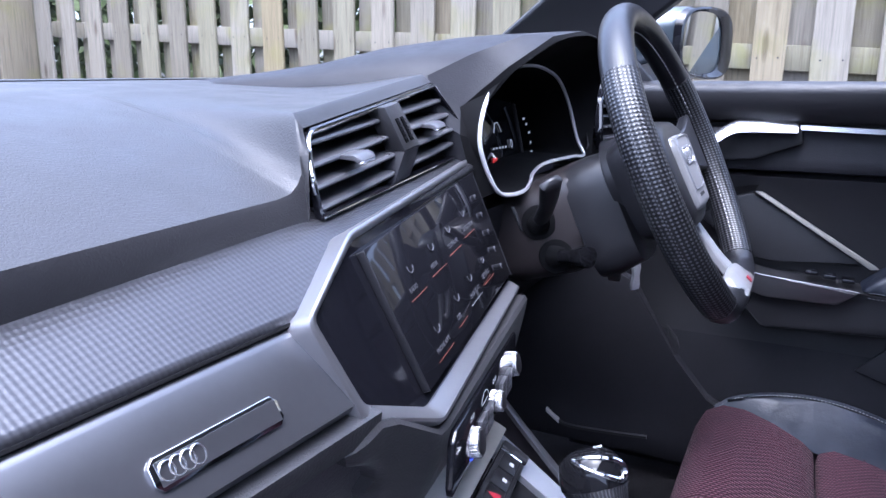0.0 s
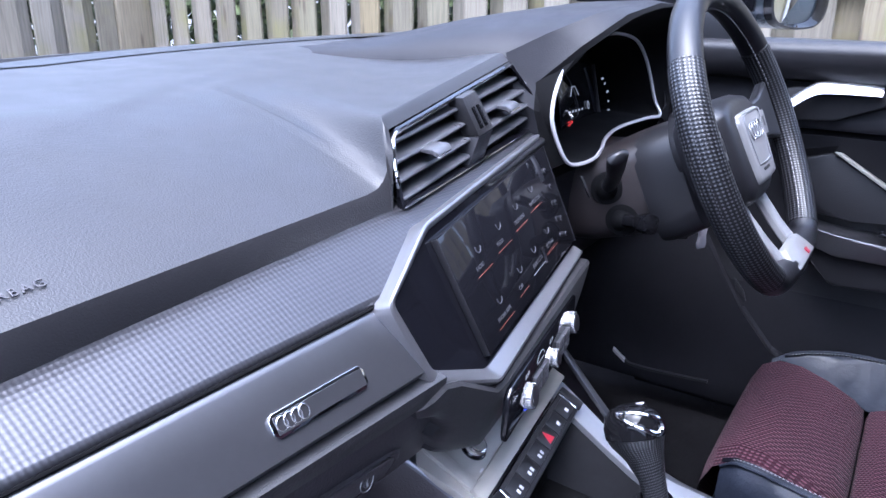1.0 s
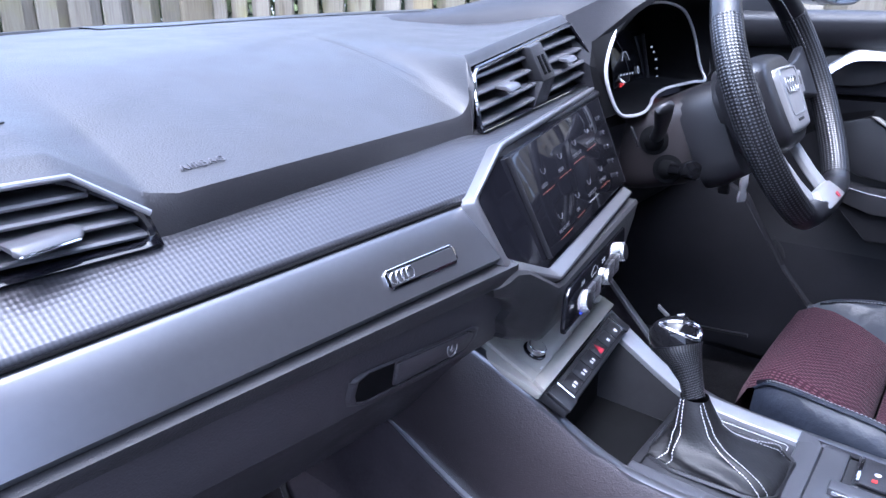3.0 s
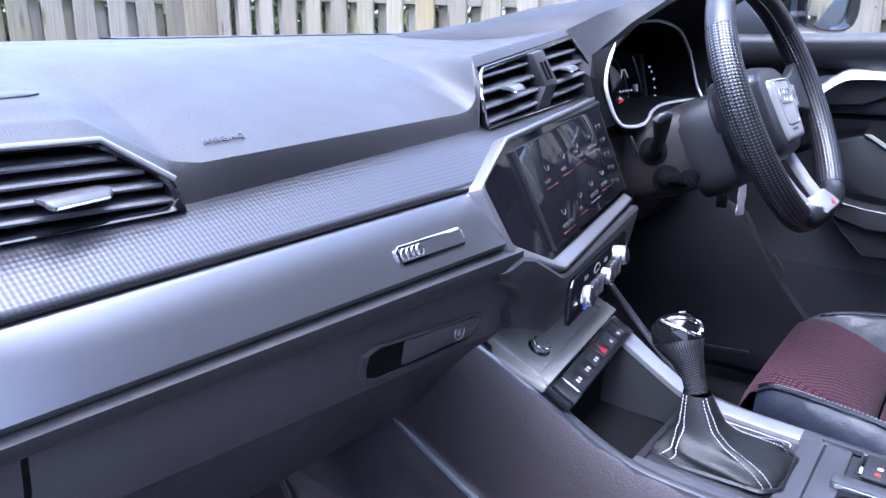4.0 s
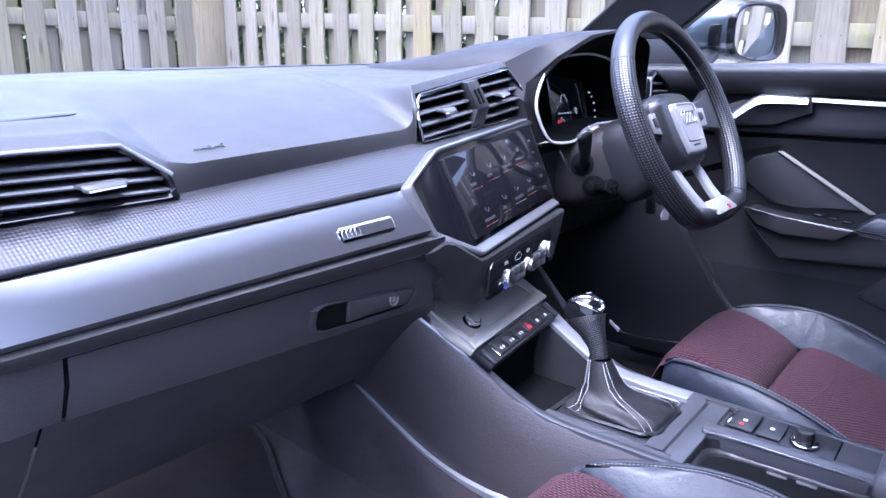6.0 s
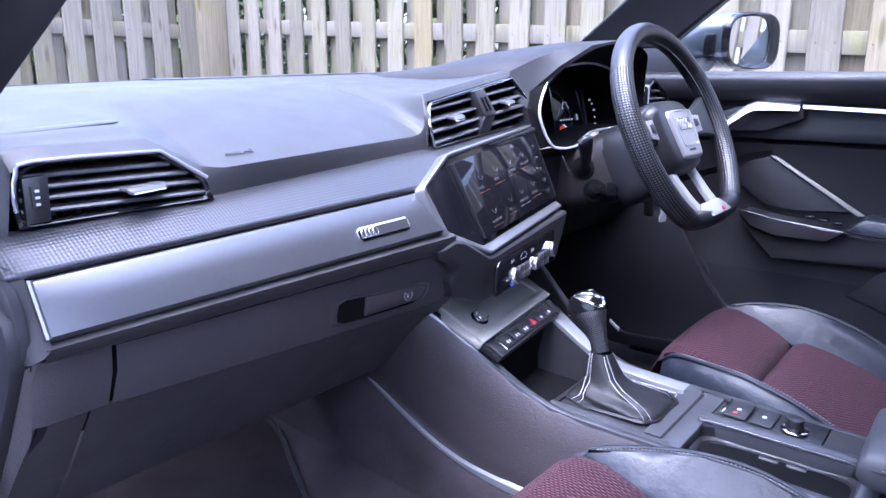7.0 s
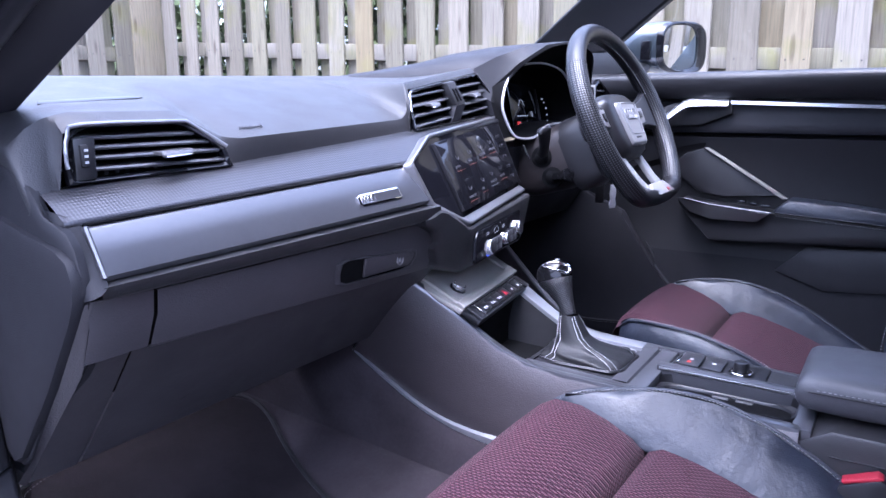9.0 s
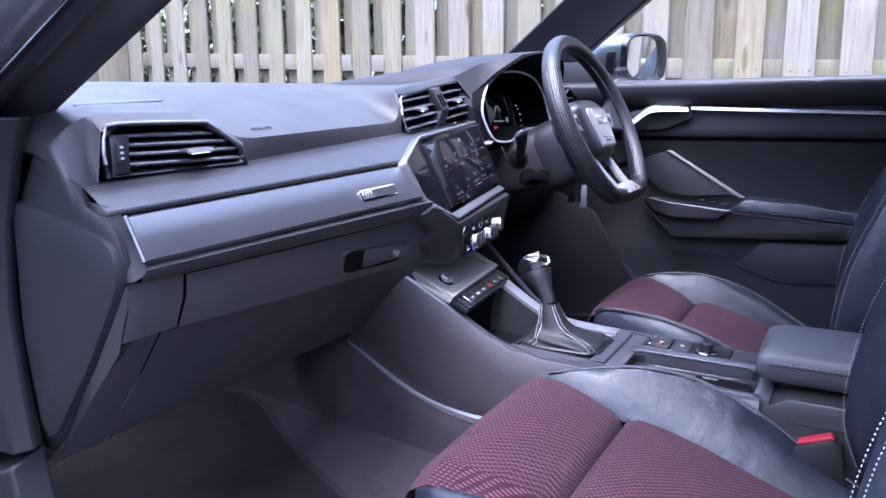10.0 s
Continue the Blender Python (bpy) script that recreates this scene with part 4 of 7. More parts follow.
tube(bm, smooth_path([Vector(p) + Vector((0, -0.0005, -0.003)) for p in [(-0.1728, 0.052, 1.014)] + OUT_C[1:4]], 3)[:-1] + [Vector(p) + Vector((0, -0.0005, -0.003)) for p in OUT_C[3:6]], 0.0022, 8)
tube(bm, [Vector(OUT_C[0]) + Vector((0.002, -0.002, 0.002)), Vector(OUT_C[6]) + Vector((0, -0.002, 0.002))], 0.0009, 6)
part("vent_bezel", bm, M_CHROME, cv, "bright chrome vent edge")
bm = B()
prism(bm, [(-0.026, 0.078, 1.073), (0.008, 0.082, 1.077), (0.024, 0.067, 1.036), (-0.014, 0.063, 1.032)], (0, 0.022, 0), 0.001)
div = part("vent_divider", bm, M_PAD, cv, "moulded divider with two thumb wheels", angle=30)
bm = B()
prism(bm, [(-0.0142, 0.0632, 1.0315), (0.0238, 0.0672, 1.0355), (0.018, 0.076, 1.000), (-0.026, 0.070, 0.996)], (0, 0.022, 0), 0.001)
part("divider_foot", bm, M_LOWER, div)


def dv(u, v):
    top = Vector((-0.026, 0.078, 1.073)).lerp(Vector((0.008, 0.082, 1.077)), u)
    return top.lerp(Vector((-0.014, 0.063, 1.032)).lerp(Vector((0.024, 0.067, 1.036)), u), v)


# slots are thin proud plates, the shade inside them put in as black
for u in (0.26, 0.58):
    bm = B()
    prism(bm, [dv(u, 0.30), dv(u + 0.16, 0.30), dv(u + 0.16, 0.85), dv(u, 0.85)], (0, -0.0012, 0.0005))
    sl = part("thumb_slot", bm, M_PITCH, div)
    bm = B()
    for i in range(5):
        v0 = 0.36 + i * 0.09
        prism(bm, [dv(u + 0.03, v0), dv(u + 0.13, v0), dv(u + 0.13, v0 + 0.05), dv(u + 0.03, v0 + 0.05)], (0, -0.0028, 0.0012))
    part("thumb_wheel", bm, M_LOWER, div)
slider(-0.103, 0.053, 1.036, 0.09, 0.015, cv)
slider(0.084, 0.078, 1.053, 0.09, 0.015, cv)

OUT_R = [(0.60, 0.028, 0.99), (0.59, 0.028, 1.02), (0.61, 0.036, 1.075), (0.64, 0.036, 1.09), (0.70, 0.026, 1.05), (0.71, 0.018, 1.01), (0.70, 0.018, 0.985)]
vent("side_vent", OUT_R, (0.0, 0.07, 0.0), (0.2, 0.4, 0.6, 0.8), dash, "gloss-black framed side air vent")
bm = B()
loft(bm, [[(0.56, 0.06, 0.93), (0.57, 0.045, 1.0), (0.59, 0.06, 1.09), (0.60, 0.2, 1.10)], [(0.72, 0.04, 0.93), (0.73, 0.03, 1.0), (0.73, 0.05, 1.07), (0.74, 0.2, 1.08)]])
part("side_vent_housing", bm, M_PAD, dash)

# centre screen
SO = Vector((-0.149, -0.034, 0.854))
SU = Vector((1.0, 0.16, 0.02)).normalized()
SV = Vector((0.0, 0.387, 0.922))
SV = (SV - SU * SV.dot(SU)).normalized()
SN = SU.cross(SV)


def sc(a, b, h=0.0):
    return SO + SU * a + SV * b + SN * h


screen = thing("infotainment_screen", "black glossy touch screen set in a silver octagonal bezel", "screen", sc(0.1, 0.0))
def fillet(pts, r, n=4):
    """Rounds the corners of an open polyline of 2D points."""
    out = [Vector(pts[0])]
    for a, p, b in zip(pts, pts[1:], pts[2:]):
        a, p, b = Vector(a), Vector(p), Vector(b)
        q0, q1 = p + (a - p).normalized() * r, p + (b - p).normalized() * r
        out += [q0.lerp(p, t).lerp(p.lerp(q1, t), t) for t in np.linspace(0, 1, n)]
    return out + [Vector(pts[-1])]


BZ = [(-0.116, 0.106), (-0.100, 0.036), (-0.014, -0.010), (0.298, 0.002), (0.31, 0.012), (0.31, 0.152), (-0.025, 0.137)]
bm = B()
loft(bm, [[sc(a, b, -0.03) for a, b in BZ], [sc(a, b, 0.0) for a, b in BZ]], closed=True)
bm.faces.new([bm.verts.new(sc(a, b, 0.0)) for a, b in BZ])
bmesh.ops.remove_doubles(bm, verts=bm.verts, dist=1e-5)
part("backing", bm, M_PIANO, screen, "gloss black surround")
OU = fillet([(0.314, -0.003), (-0.016, -0.017), (-0.104, 0.030), (-0.121, 0.106), (-0.027, 0.143), (0.314, 0.159)], 0.008)
IN = fillet([(0.308, 0.010), (-0.013, -0.003), (-0.0955, 0.0375), (-0.1125, 0.1045), (-0.0235, 0.1378), (0.310, 0.1535)], 0.006)
bm = B()
rows = []
for o, i in zip(OU, IN):
    e = (o - i).normalized() * 0.0018
    # the lower ledge stands out, the sides lie almost flush
    h = 0.30 + 0.70 * sm((0.012 - o.y) / 0.03)
    rows.append([sc(i.x, i.y, -0.002), sc(i.x, i.y, 0.0012), sc(*i.lerp(o, 0.2), 0.0016 + 0.003 * h), sc(*i.lerp(o, 0.8), 0.0125 * h), sc(*o, 0.0120 * h), sc(*(o + e), 0.008 * h), sc(*(o + e), -0.020)])
loft(bm, rows)
for r in (rows[0], rows[-1]):
    bm.faces.new([bm.verts.new(p) for p in r])
part("bezel", bm, M_BEZEL, screen, "satin silver bezel", angle=32)
bm = B()
prism(bm, [sc(-0.006, 0.006), sc(0.3085, 0.018), sc(0.3085, 0.1445), sc(-0.022, 0.1285)], SN * 0.006, 0.001)
disp = part("display", bm, M_GLASSBLACK, screen, "dark glossy display glass")
bm = B()
tube(bm, [sc(0.3092, 0.016, 0.0055), sc(0.3092, 0.146, 0.0055)], 0.0006, 6)
part("display_edge", bm, M_SMOOTH, disp, "rounded glass edge")
bm = B()
prism(bm, [sc(-0.0075, 0.007), sc(-0.0060, 0.006), sc(-0.0222, 0.128), sc(-0.0240, 0.127)], SN * 0.0063, 0.0004)
part("display_edge", bm, M_SMOOTH, disp, "bevelled glass edge")
H = 0.0065
for text, a, b, w in (("RADIO", 0.022, 0.078, 0.040), ("MEDIA", 0.082, 0.083, 0.042), ("TELEPHONE", 0.140, 0.088, 0.042), ("NAVIGATION", 0.198, 0.093, 0.042), ("PHONE APPS", 0.028, 0.022, 0.044), ("CAR", 0.096, 0.029, 0.03), ("SHORTCUTS", 0.148, 0.034, 0.042), ("SETTINGS", 0.204, 0.039, 0.042)):
    words(text, 0.0062, sc(a + 0.004, b, H), SU + SV * 0.04, SV, M_DIMPRINT, disp, "menu_text", 0.0001)
    bm = B()
    prism(bm, [sc(a, b - 0.006, H), sc(a + w, b - 0.0045, H), sc(a + w, b - 0.0040, H), sc(a, b - 0.0055, H)], SN * 0.0002)
    part("menu_underline", bm, M_LIT_ORANGE if text != "SHORTCUTS" else M_LIT_WHITE, disp)
    bm = B()
    cc = (a + 0.022, b + 0.020)
    tube(bm, [sc(cc[0] + 0.006 * math.cos(q), cc[1] + 0.006 * math.sin(q), H) for q in np.linspace(3.0, 6.2, 9)], 0.0005, 4, up=SN)
    part("menu_icon", bm, M_DIMPRINT, disp)
for i in range(5):
    bm = B()
    tube(bm, [sc(0.284 + 0.003 * math.cos(q), 0.034 + i * 0.021 + 0.003 * math.sin(q), H) for q in np.linspace(0, 4.5, 7)], 0.0005, 4, up=SN)
    part("menu_icon", bm, M_DIMPRINT, disp)

# centre stack under the screen, with the climate controls
stack = thing("centre_stack", "dark centre stack with round climate controls", "centre console", (0, 0.05, 0.75))


def shroud_pt(u, v):
    """The moulded face under the screen: u across, v down; its outer end is cut to a blunt point."""
    xl = ip(v, [(0, -0.272), (0.14, -0.268), (0.5, -0.227), (0.6, -0.222), (0.75, -0.227), (1, -0.206)])
    x = xl + (0.16 - xl) * u
    zt = ip(x, [(-0.272, 0.862), (-0.262, 0.865), (-0.250, 0.868), (-0.236, 0.874), (-0.165, 0.833), (0.16, 0.849)])
    zb = ip(x, [(-0.23, 0.789), (-0.205, 0.780), (-0.148, 0.758), (0.16, 0.757)])
    y0 = ip(x, [(-0.275, -0.0385), (-0.25, -0.0425), (-0.225, -0.0465), (-0.165, -0.051), (0.16, 0.0)])
    yb = ip(x, [(-0.28, -0.014), (-0.205, -0.014), (-0.148, -0.022), (0.16, 0.021)])
    return Vector((x, y0 + (yb - y0) * v ** 1.2, zt + (zb - zt) * v))


bm = B()
VS = [0, 0.06, 0.14, 0.24, 0.34, 0.43, 0.5, 0.55, 0.6, 0.67, 0.75, 0.86, 1.0]
US = [0, 0.012, 0.035, 0.07, 0.11, 0.16, 0.2, 0.24, 0.28, 0.34, 0.45, 0.6, 0.8, 1.0]
rows = [[shroud_pt(0, v) + Vector((0.002, 0.034, 0)) for v in VS], [shroud_pt(0, v) + Vector((0, 0.0015, 0)) for v in VS]]
rows += [[shroud_pt(u, v) + Vector((0, -0.001 - 0.003 * sm(u / 0.03), 0)) for v in VS] for u in US[1:]]
for r in rows:
    a, b = r[0], r[-1]
    r.insert(0, a + Vector((0, 0.003, 0.004)))
    r.insert(0, a + Vector((0, 0.05, 0.004)))
    r.append(b + Vector((0, 0.006, -0.005)))
    r.append(b + Vector((0, 0.09, -0.006)))
loft(bm, rows)
part("shroud", bm, M_PAD, stack, "dark shroud below the screen", angle=40)


def cpn(x, z, h=0.0):
    """A point on the face of the climate panel, h metres proud of it."""
    return Vector((x + 0.17 * h, -0.0500 + 0.172 * (x + 0.115) - 0.985 * h, z))


bm = B()
prism(bm, [cpn(-0.150, 0.772, -0.006), cpn(0.102, 0.772, -0.006), cpn(0.104, 0.780, -0.006), cpn(0.100, 0.826, -0.006), cpn(0.094, 0.830, -0.006), cpn(-0.138, 0.825, -0.006), cpn(-0.147, 0.818, -0.006), cpn(-0.153, 0.780, -0.006)], (0.17 * 0.006, -0.985 * 0.006, 0), 0.0015)
clim = part("climate_panel", bm, M_PIANO, stack, "gloss black climate panel")
for c, r0 in (((-0.089, -0.036, 0.787), 0.0130), ((0.0, -0.021, 0.787), 0.0102), ((0.086, -0.004, 0.793), 0.0130)):
    ax = Vector((0.16, -0.96, 0.20)).normalized()
    s1 = ax.orthogonal().normalized()
    s2 = ax.cross(s1)
    c = Vector(c) + ax * 0.004
    bm = B()
    disc(bm, c, ax, r0 + 0.0035, r0 + 0.003, 0.003, 30, 0.0008)
    base = part("knob_collar", bm, M_KNOB, clim)
    for lit, a0, a1 in ((M_LIT_RED, 0.5, 1.5), (M_LIT_BLUE, 3.9, 4.9)):
        if r0 > 0.012:
            bm = B()
            tube(bm, [c + ax * 0.0032 + (Vector((1, 0.16, 0)) * math.cos(q) + Vector((0, 0.2, 0.98)) * math.sin(q)) * (r0 + 0.0016) for q in np.linspace(a0, a1, 7)], 0.0008, 5, up=ax)
            part("temperature_mark", bm, lit, base, "lit temperature mark")
    bm = B()
    disc(bm, c + ax * 0.003, ax, r0, r0 - 0.0006, 0.011, 36, 0.0015)
    for i in range(28):
        b_ = 2 * math.pi * i / 28
        q = c + (s1 * math.cos(b_) + s2 * math.sin(b_)) * (r0 - 0.0001)
        tube(bm, [q + ax * 0.004, q + ax * 0.013], 0.0006, 4)
    kn = part("knob", bm, M_SILVER, clim, "ribbed silver knob")
    bm = B()
    disc(bm, c + ax * 0.0138, ax, r0 - 0.0022, r0 - 0.0026, 0.0010, 32, 0.0003)
    part("knob_face", bm, M_SMOOTH, kn, "dark knob face")
for a in (-0.098, -0.012):
    words("21.0", 0.0075, cpn(a, 0.812, 0.0003), (1, 0.172, 0.02), (0, 0, 1), M_LIT_WHITE, clim, "temperature_text", 0.0001)
bm = B()
tube(bm, [cpn(-0.045 + 0.014 * math.cos(q), 0.808 + 0.012 * math.sin(q), 0.0004) for q in np.linspace(0.3, 2.84, 9)], 0.0003, 4)
tube(bm, [cpn(-0.056, 0.809, 0.0004), cpn(-0.034, 0.810, 0.0004)], 0.0003, 4)
part("fan_symbol", bm, M_LIT_WHITE, clim)
# two rows of keys between the knobs
for a0 in (-0.070, 0.018):
    for i in range(4):
        a = a0 + (i % 2) * 0.0245
        z = 0.7765 + (i // 2) * 0.0125
        bm = B()
        prism(bm, [cpn(a, z, -0.001), cpn(a + 0.0235, z, -0.001), cpn(a + 0.0235, z + 0.0115, -0.001), cpn(a, z + 0.0115, -0.001)], (0.17 * 0.005, -0.985 * 0.005, 0), 0.0010)
        kb = part("climate_button", bm, M_SLAT, clim, "dark grey key")
        bm = B()
        tube(bm, [cpn(a + 0.009, z + 0.0055, 0.0042), cpn(a + 0.0145, z + 0.0060, 0.0042)], 0.0006, 4)
        part("key_mark", bm, M_DIMPRINT, kb)


TX = Vector((-0.514, 0.090, pad_h(-0.514, 0.090)))
TU = Vector((-0.449, 0.088, pad_h(-0.449, 0.088))) - TX
TV = Vector((-0.514, 0.104, pad_h(-0.514, 0.104))) - TX
words("AIRBAG", 0.0100, TX + TU.cross(TV).normalized() * 0.0014, TU, TV, M_KNEE, dash, "airbag_text", 0.0005, spacing=1.22)
bm = B()
tube(bm, smooth_path([(-0.600, 0.150, 0.6475), (-0.585, 0.144, 0.6545), (-0.568, 0.142, 0.658)], 4), [0.0003, 0.001, 0.0014, 0.0016, 0.0016, 0.0014, 0.001, 0.0006, 0.0003], 5)
part("scuff", bm, M_GREYLEATHER, dash, "pale scuff mark")

# ---------------------------------------------------------------- instrument binnacle
bm = B()
ARCH = [  # rings of the hood, from the lip forward: points from lower left over the top to lower right
    [(0.168, 0.062, 0.962), (0.160, 0.078, 1.035), (0.188, 0.092, 1.064), (0.208, 0.040, 1.110), (0.262, 0.004, 1.147), (0.365, -0.002, 1.160), (0.440, 0.0, 1.158), (0.520, 0.008, 1.140), (0.570, 0.030, 1.090), (0.585, 0.04, 1.03), (0.585, 0.04, 0.965)],
    [(0.164, 0.066, 0.962), (0.154, 0.084, 1.038), (0.184, 0.097, 1.068), (0.204, 0.046, 1.115), (0.260, 0.010, 1.153), (0.365, 0.004, 1.166), (0.440, 0.006, 1.164), (0.525, 0.016, 1.146), (0.580, 0.040, 1.092), (0.598, 0.05, 1.03), (0.598, 0.05, 0.965)],
    [(0.160, 0.10, 0.98), (0.150, 0.108, 1.052), (0.164, 0.132, 1.105), (0.188, 0.086, 1.130), (0.256, 0.046, 1.155), (0.365, 0.035, 1.166), (0.440, 0.04, 1.169), (0.535, 0.05, 1.150), (0.60, 0.07, 1.092), (0.612, 0.08, 1.03), (0.612, 0.08, 0.97)],
    [(0.155, 0.15, 0.99), (0.140, 0.15, 1.07), (0.150, 0.170, 1.110), (0.184, 0.150, 1.130), (0.265, 0.14, 1.154), (0.365, 0.13, 1.164), (0.450, 0.13, 1.166), (0.545, 0.13, 1.145), (0.61, 0.13, 1.09), (0.625, 0.13, 1.04), (0.625, 0.13, 0.98)],
    [(0.15, 0.24, 1.02), (0.128, 0.24, 1.070), (0.136, 0.25, 1.104), (0.170, 0.25, 1.124), (0.260, 0.25, 1.142), (0.365, 0.25, 1.148), (0.460, 0.25, 1.146), (0.560, 0.25, 1.13), (0.64, 0.25, 1.085), (0.66, 0.25, 1.05), (0.66, 0.25, 1.0)],
    [(0.13, 0.37, 1.02), (0.108, 0.37, 1.060), (0.120, 0.37, 1.096), (0.160, 0.38, 1.108), (0.25, 0.40, 1.112), (0.365, 0.41, 1.116), (0.46, 0.41, 1.113), (0.56, 0.41, 1.10), (0.66, 0.40, 1.075), (0.69, 0.40, 1.05), (0.69, 0.40, 1.0)],
    [(0.11, 0.55, 1.02), (0.085, 0.55, 1.05), (0.10, 0.56, 1.086), (0.15, 0.57, 1.090), (0.25, 0.58, 1.090), (0.365, 0.57, 1.092), (0.46, 0.56, 1.088), (0.56, 0.53, 1.08), (0.66, 0.48, 1.06), (0.69, 0.45, 1.045), (0.69, 0.45, 1.0)],
]
# a darker plastic than the pad's carries the dimmer light on the hood
loft(bm, ARCH[2:])
part("instrument_hood", bm, M_LOWER, dash, "grained hood over the instruments", angle=70)
bm = B()
loft(bm, [[Vector(p) for p in r] for r in ARCH[1:3]])
part("hood_face", bm, M_LOWER, dash, "sloping face of the instrument hood", angle=60)
bm = B()
loft(bm, [[Vector(p) for p in r] for r in ARCH[:2]])
# shade beside the screen is put into the lip's black
part("hood_lip", bm, M_PITCH, dash, "lip of the instrument hood coloured as shade")
RING = [(0.190, 0.048, 0.968), (0.172, 0.056, 0.995), (0.162, 0.062, 1.030), (0.178, 0.064, 1.068), (0.215, 0.066, 1.096), (0.265, 0.070, 1.114), (0.365, 0.078, 1.122), (0.440, 0.080, 1.119), (0.505, 0.078, 1.104), (0.545, 0.072, 1.066), (0.560, 0.060, 1.01), (0.552, 0.045, 0.985), (0.50, 0.050, 0.986), (0.40, 0.060, 0.984), (0.343, 0.058, 0.976), (0.315, 0.052, 0.966), (0.277, 0.046, 0.960), (0.23, 0.046, 0.960)]
RP = smooth_path(RING, 4, closed=True)
bm = B()
tube(bm, RP, 0.0027, 6, closed=True, up=(0, -1, 0.2))
cluster = thing("instrument_cluster", "dark digital instrument cluster with a thin silver surround", "instrument cluster", (0.36, 0.1, 0.97))
part("surround", bm, M_RING, cluster, "thin silver surround")
bm = B()
inner = [Vector((0.365 + (p.x - 0.365) * 0.93, 0.160 + (p.z - 1.03) * 0.2, 1.035 + (p.z - 1.035) * 0.90)) for p in RP]
loft(bm, [[p + Vector((0, 0.002, 0)) for p in RP], inner], closed=True)
bm.faces.new([bm.verts.new(p) for p in inner])
# the hood's shadow on these walls is put into their black
part("recess", bm, M_PITCH, cluster, "recess wall coloured as deep shade")
# hood underside between lip and surround
bm = B()
lip_pts = [Vector(p) for p in ARCH[0]]
lp = smooth_path(lip_pts, 4)
k0 = [RP[int(round(j * 44 / (len(lp) - 1)))] for j in range(len(lp))]
loft(bm, [[p for p in lp], [q + Vector((0, 0.003, 0)) for q in k0]])
# shade under the hood goes into this black as well
part("hood_underside", bm, M_PITCH, cluster, "underside of the hood coloured as deep shade")


def cl(x, z, h=0.0):
    return Vector((x, 0.142 + (z - 1.03) * 0.2 - h, z))


bm = B()
prism(bm, [cl(0.350, 0.968), cl(0.478, 0.968), cl(0.484, 0.975), cl(0.478, 1.060), cl(0.470, 1.068), cl(0.350, 1.080), cl(0.342, 1.074), cl(0.343, 0.975)], (0, -0.004, 0.001), 0.001)
cd = part("cluster_display", bm, M_GLASSBLACK, cluster, "dark glass display with lit digits")
bm = B()
tube(bm, [cl(0.336, 0.962, 0.004), cl(0.486, 0.962, 0.004), cl(0.492, 0.972, 0.004), cl(0.486, 1.066, 0.004)], 0.003, 6)
part("display_frame", bm, M_SMOOTH, cluster, "dark raised display frame")
UPC = (0, 0.2, 1)
for i in range(7):
    bm = B()
    a = math.radians(70 - i * 26)
    c = cl(0.505 + 0.026 * math.cos(a), 1.008 + 0.036 * math.sin(a), 0.006)
    box(bm, c + Vector((-0.003, 0, -0.0018)), c + Vector((0.003 if i % 2 else 0.006, -0.0006, 0.0018)))
    part("gauge_mark", bm, M_LIT_WHITE if i < 5 else M_LIT_RED, cluster)
words("0", 0.020, cl(0.440, 1.000, 0.0062), (1, 0, 0), UPC, M_LIT_WHITE, cd, "speed_text", 0.0002)
words("21.0", 0.010, cl(0.362, 0.984, 0.0062), (1, 0, 0), UPC, M_LIT_RED, cd, "display_text", 0.0002)
words("0.0", 0.008, cl(0.364, 0.974, 0.0062), (1, 0, 0), UPC, M_LIT_WHITE, cd, "display_text", 0.0002)
bm = B()
disc(bm, cl(0.413, 0.980, 0.006), (0, -1, 0.2), 0.0048, 0.0048, 0.0006, 12)
part("warning_lamp", bm, M_LIT_RED, cd, "lit red warning symbol")
bm = B()
tube(bm, [cl(0.382, 1.026, 0.0062), cl(0.390, 1.040, 0.0062), cl(0.402, 1.040, 0.0062), cl(0.412, 1.026, 0.0062)], 0.0008, 4)
part("car_symbol", bm, M_LIT_WHITE, cd)
for i in range(5):
    bm = B()
    c = cl(0.368 + i * 0.012, 1.002, 0.006)
    box(bm, c, c + Vector((0.006, -0.0005, 0.003)))
    part("display_bar", bm, M_LIT_WHITE, cd)

# driver's lower dashboard
bm = B()
rows = []
for x in (0.15, 0.2, 0.25, 0.36, 0.48, 0.56, 0.70, 0.745):
    c = sm((x - 0.15) / 0.08)
    rows.append([(x, 0.12, 0.950), (x, 0.085, 0.948), (x, 0.075, 0.94), (x, 0.08, 0.90), (x, 0.085, 0.82), (x, 0.14, 0.74), (x, 0.26, 0.70), (x, 0.5, 0.72)])
loft(bm, rows)
part("driver_lower_panel", bm, M_LOWER, dash, "dark panel below the instruments", angle=40)
bm = B()
prism(bm, [(0.200, 0.036, 0.950), (0.207, 0.036, 0.949), (0.238, 0.034, 0.915), (0.231, 0.034, 0.914)], (0, -0.003, 0), 0.001)
part("trim_line", bm, M_SILVER, dash, "short silver trim line")

# ---------------------------------------------------------------- steering column and wheel
AXW = Vector((0.0, -0.9088, 0.4173)).normalized()  # from the column towards the driver
WC = Vector((0.3315, -0.1405, 1.0103))
WU = Vector((1, 0, 0))
WV = AXW.cross(WU) * -1
WV = WV if WV.z > 0 else -WV


def wp(a, b, h=0.0):
    return WC + WU * a + WV * b + AXW * h


column = thing("steering_column", "dark plastic steering column shroud with two stalks", "steering column", wp(0, 0, -0.1))
bm = B()
rows = []
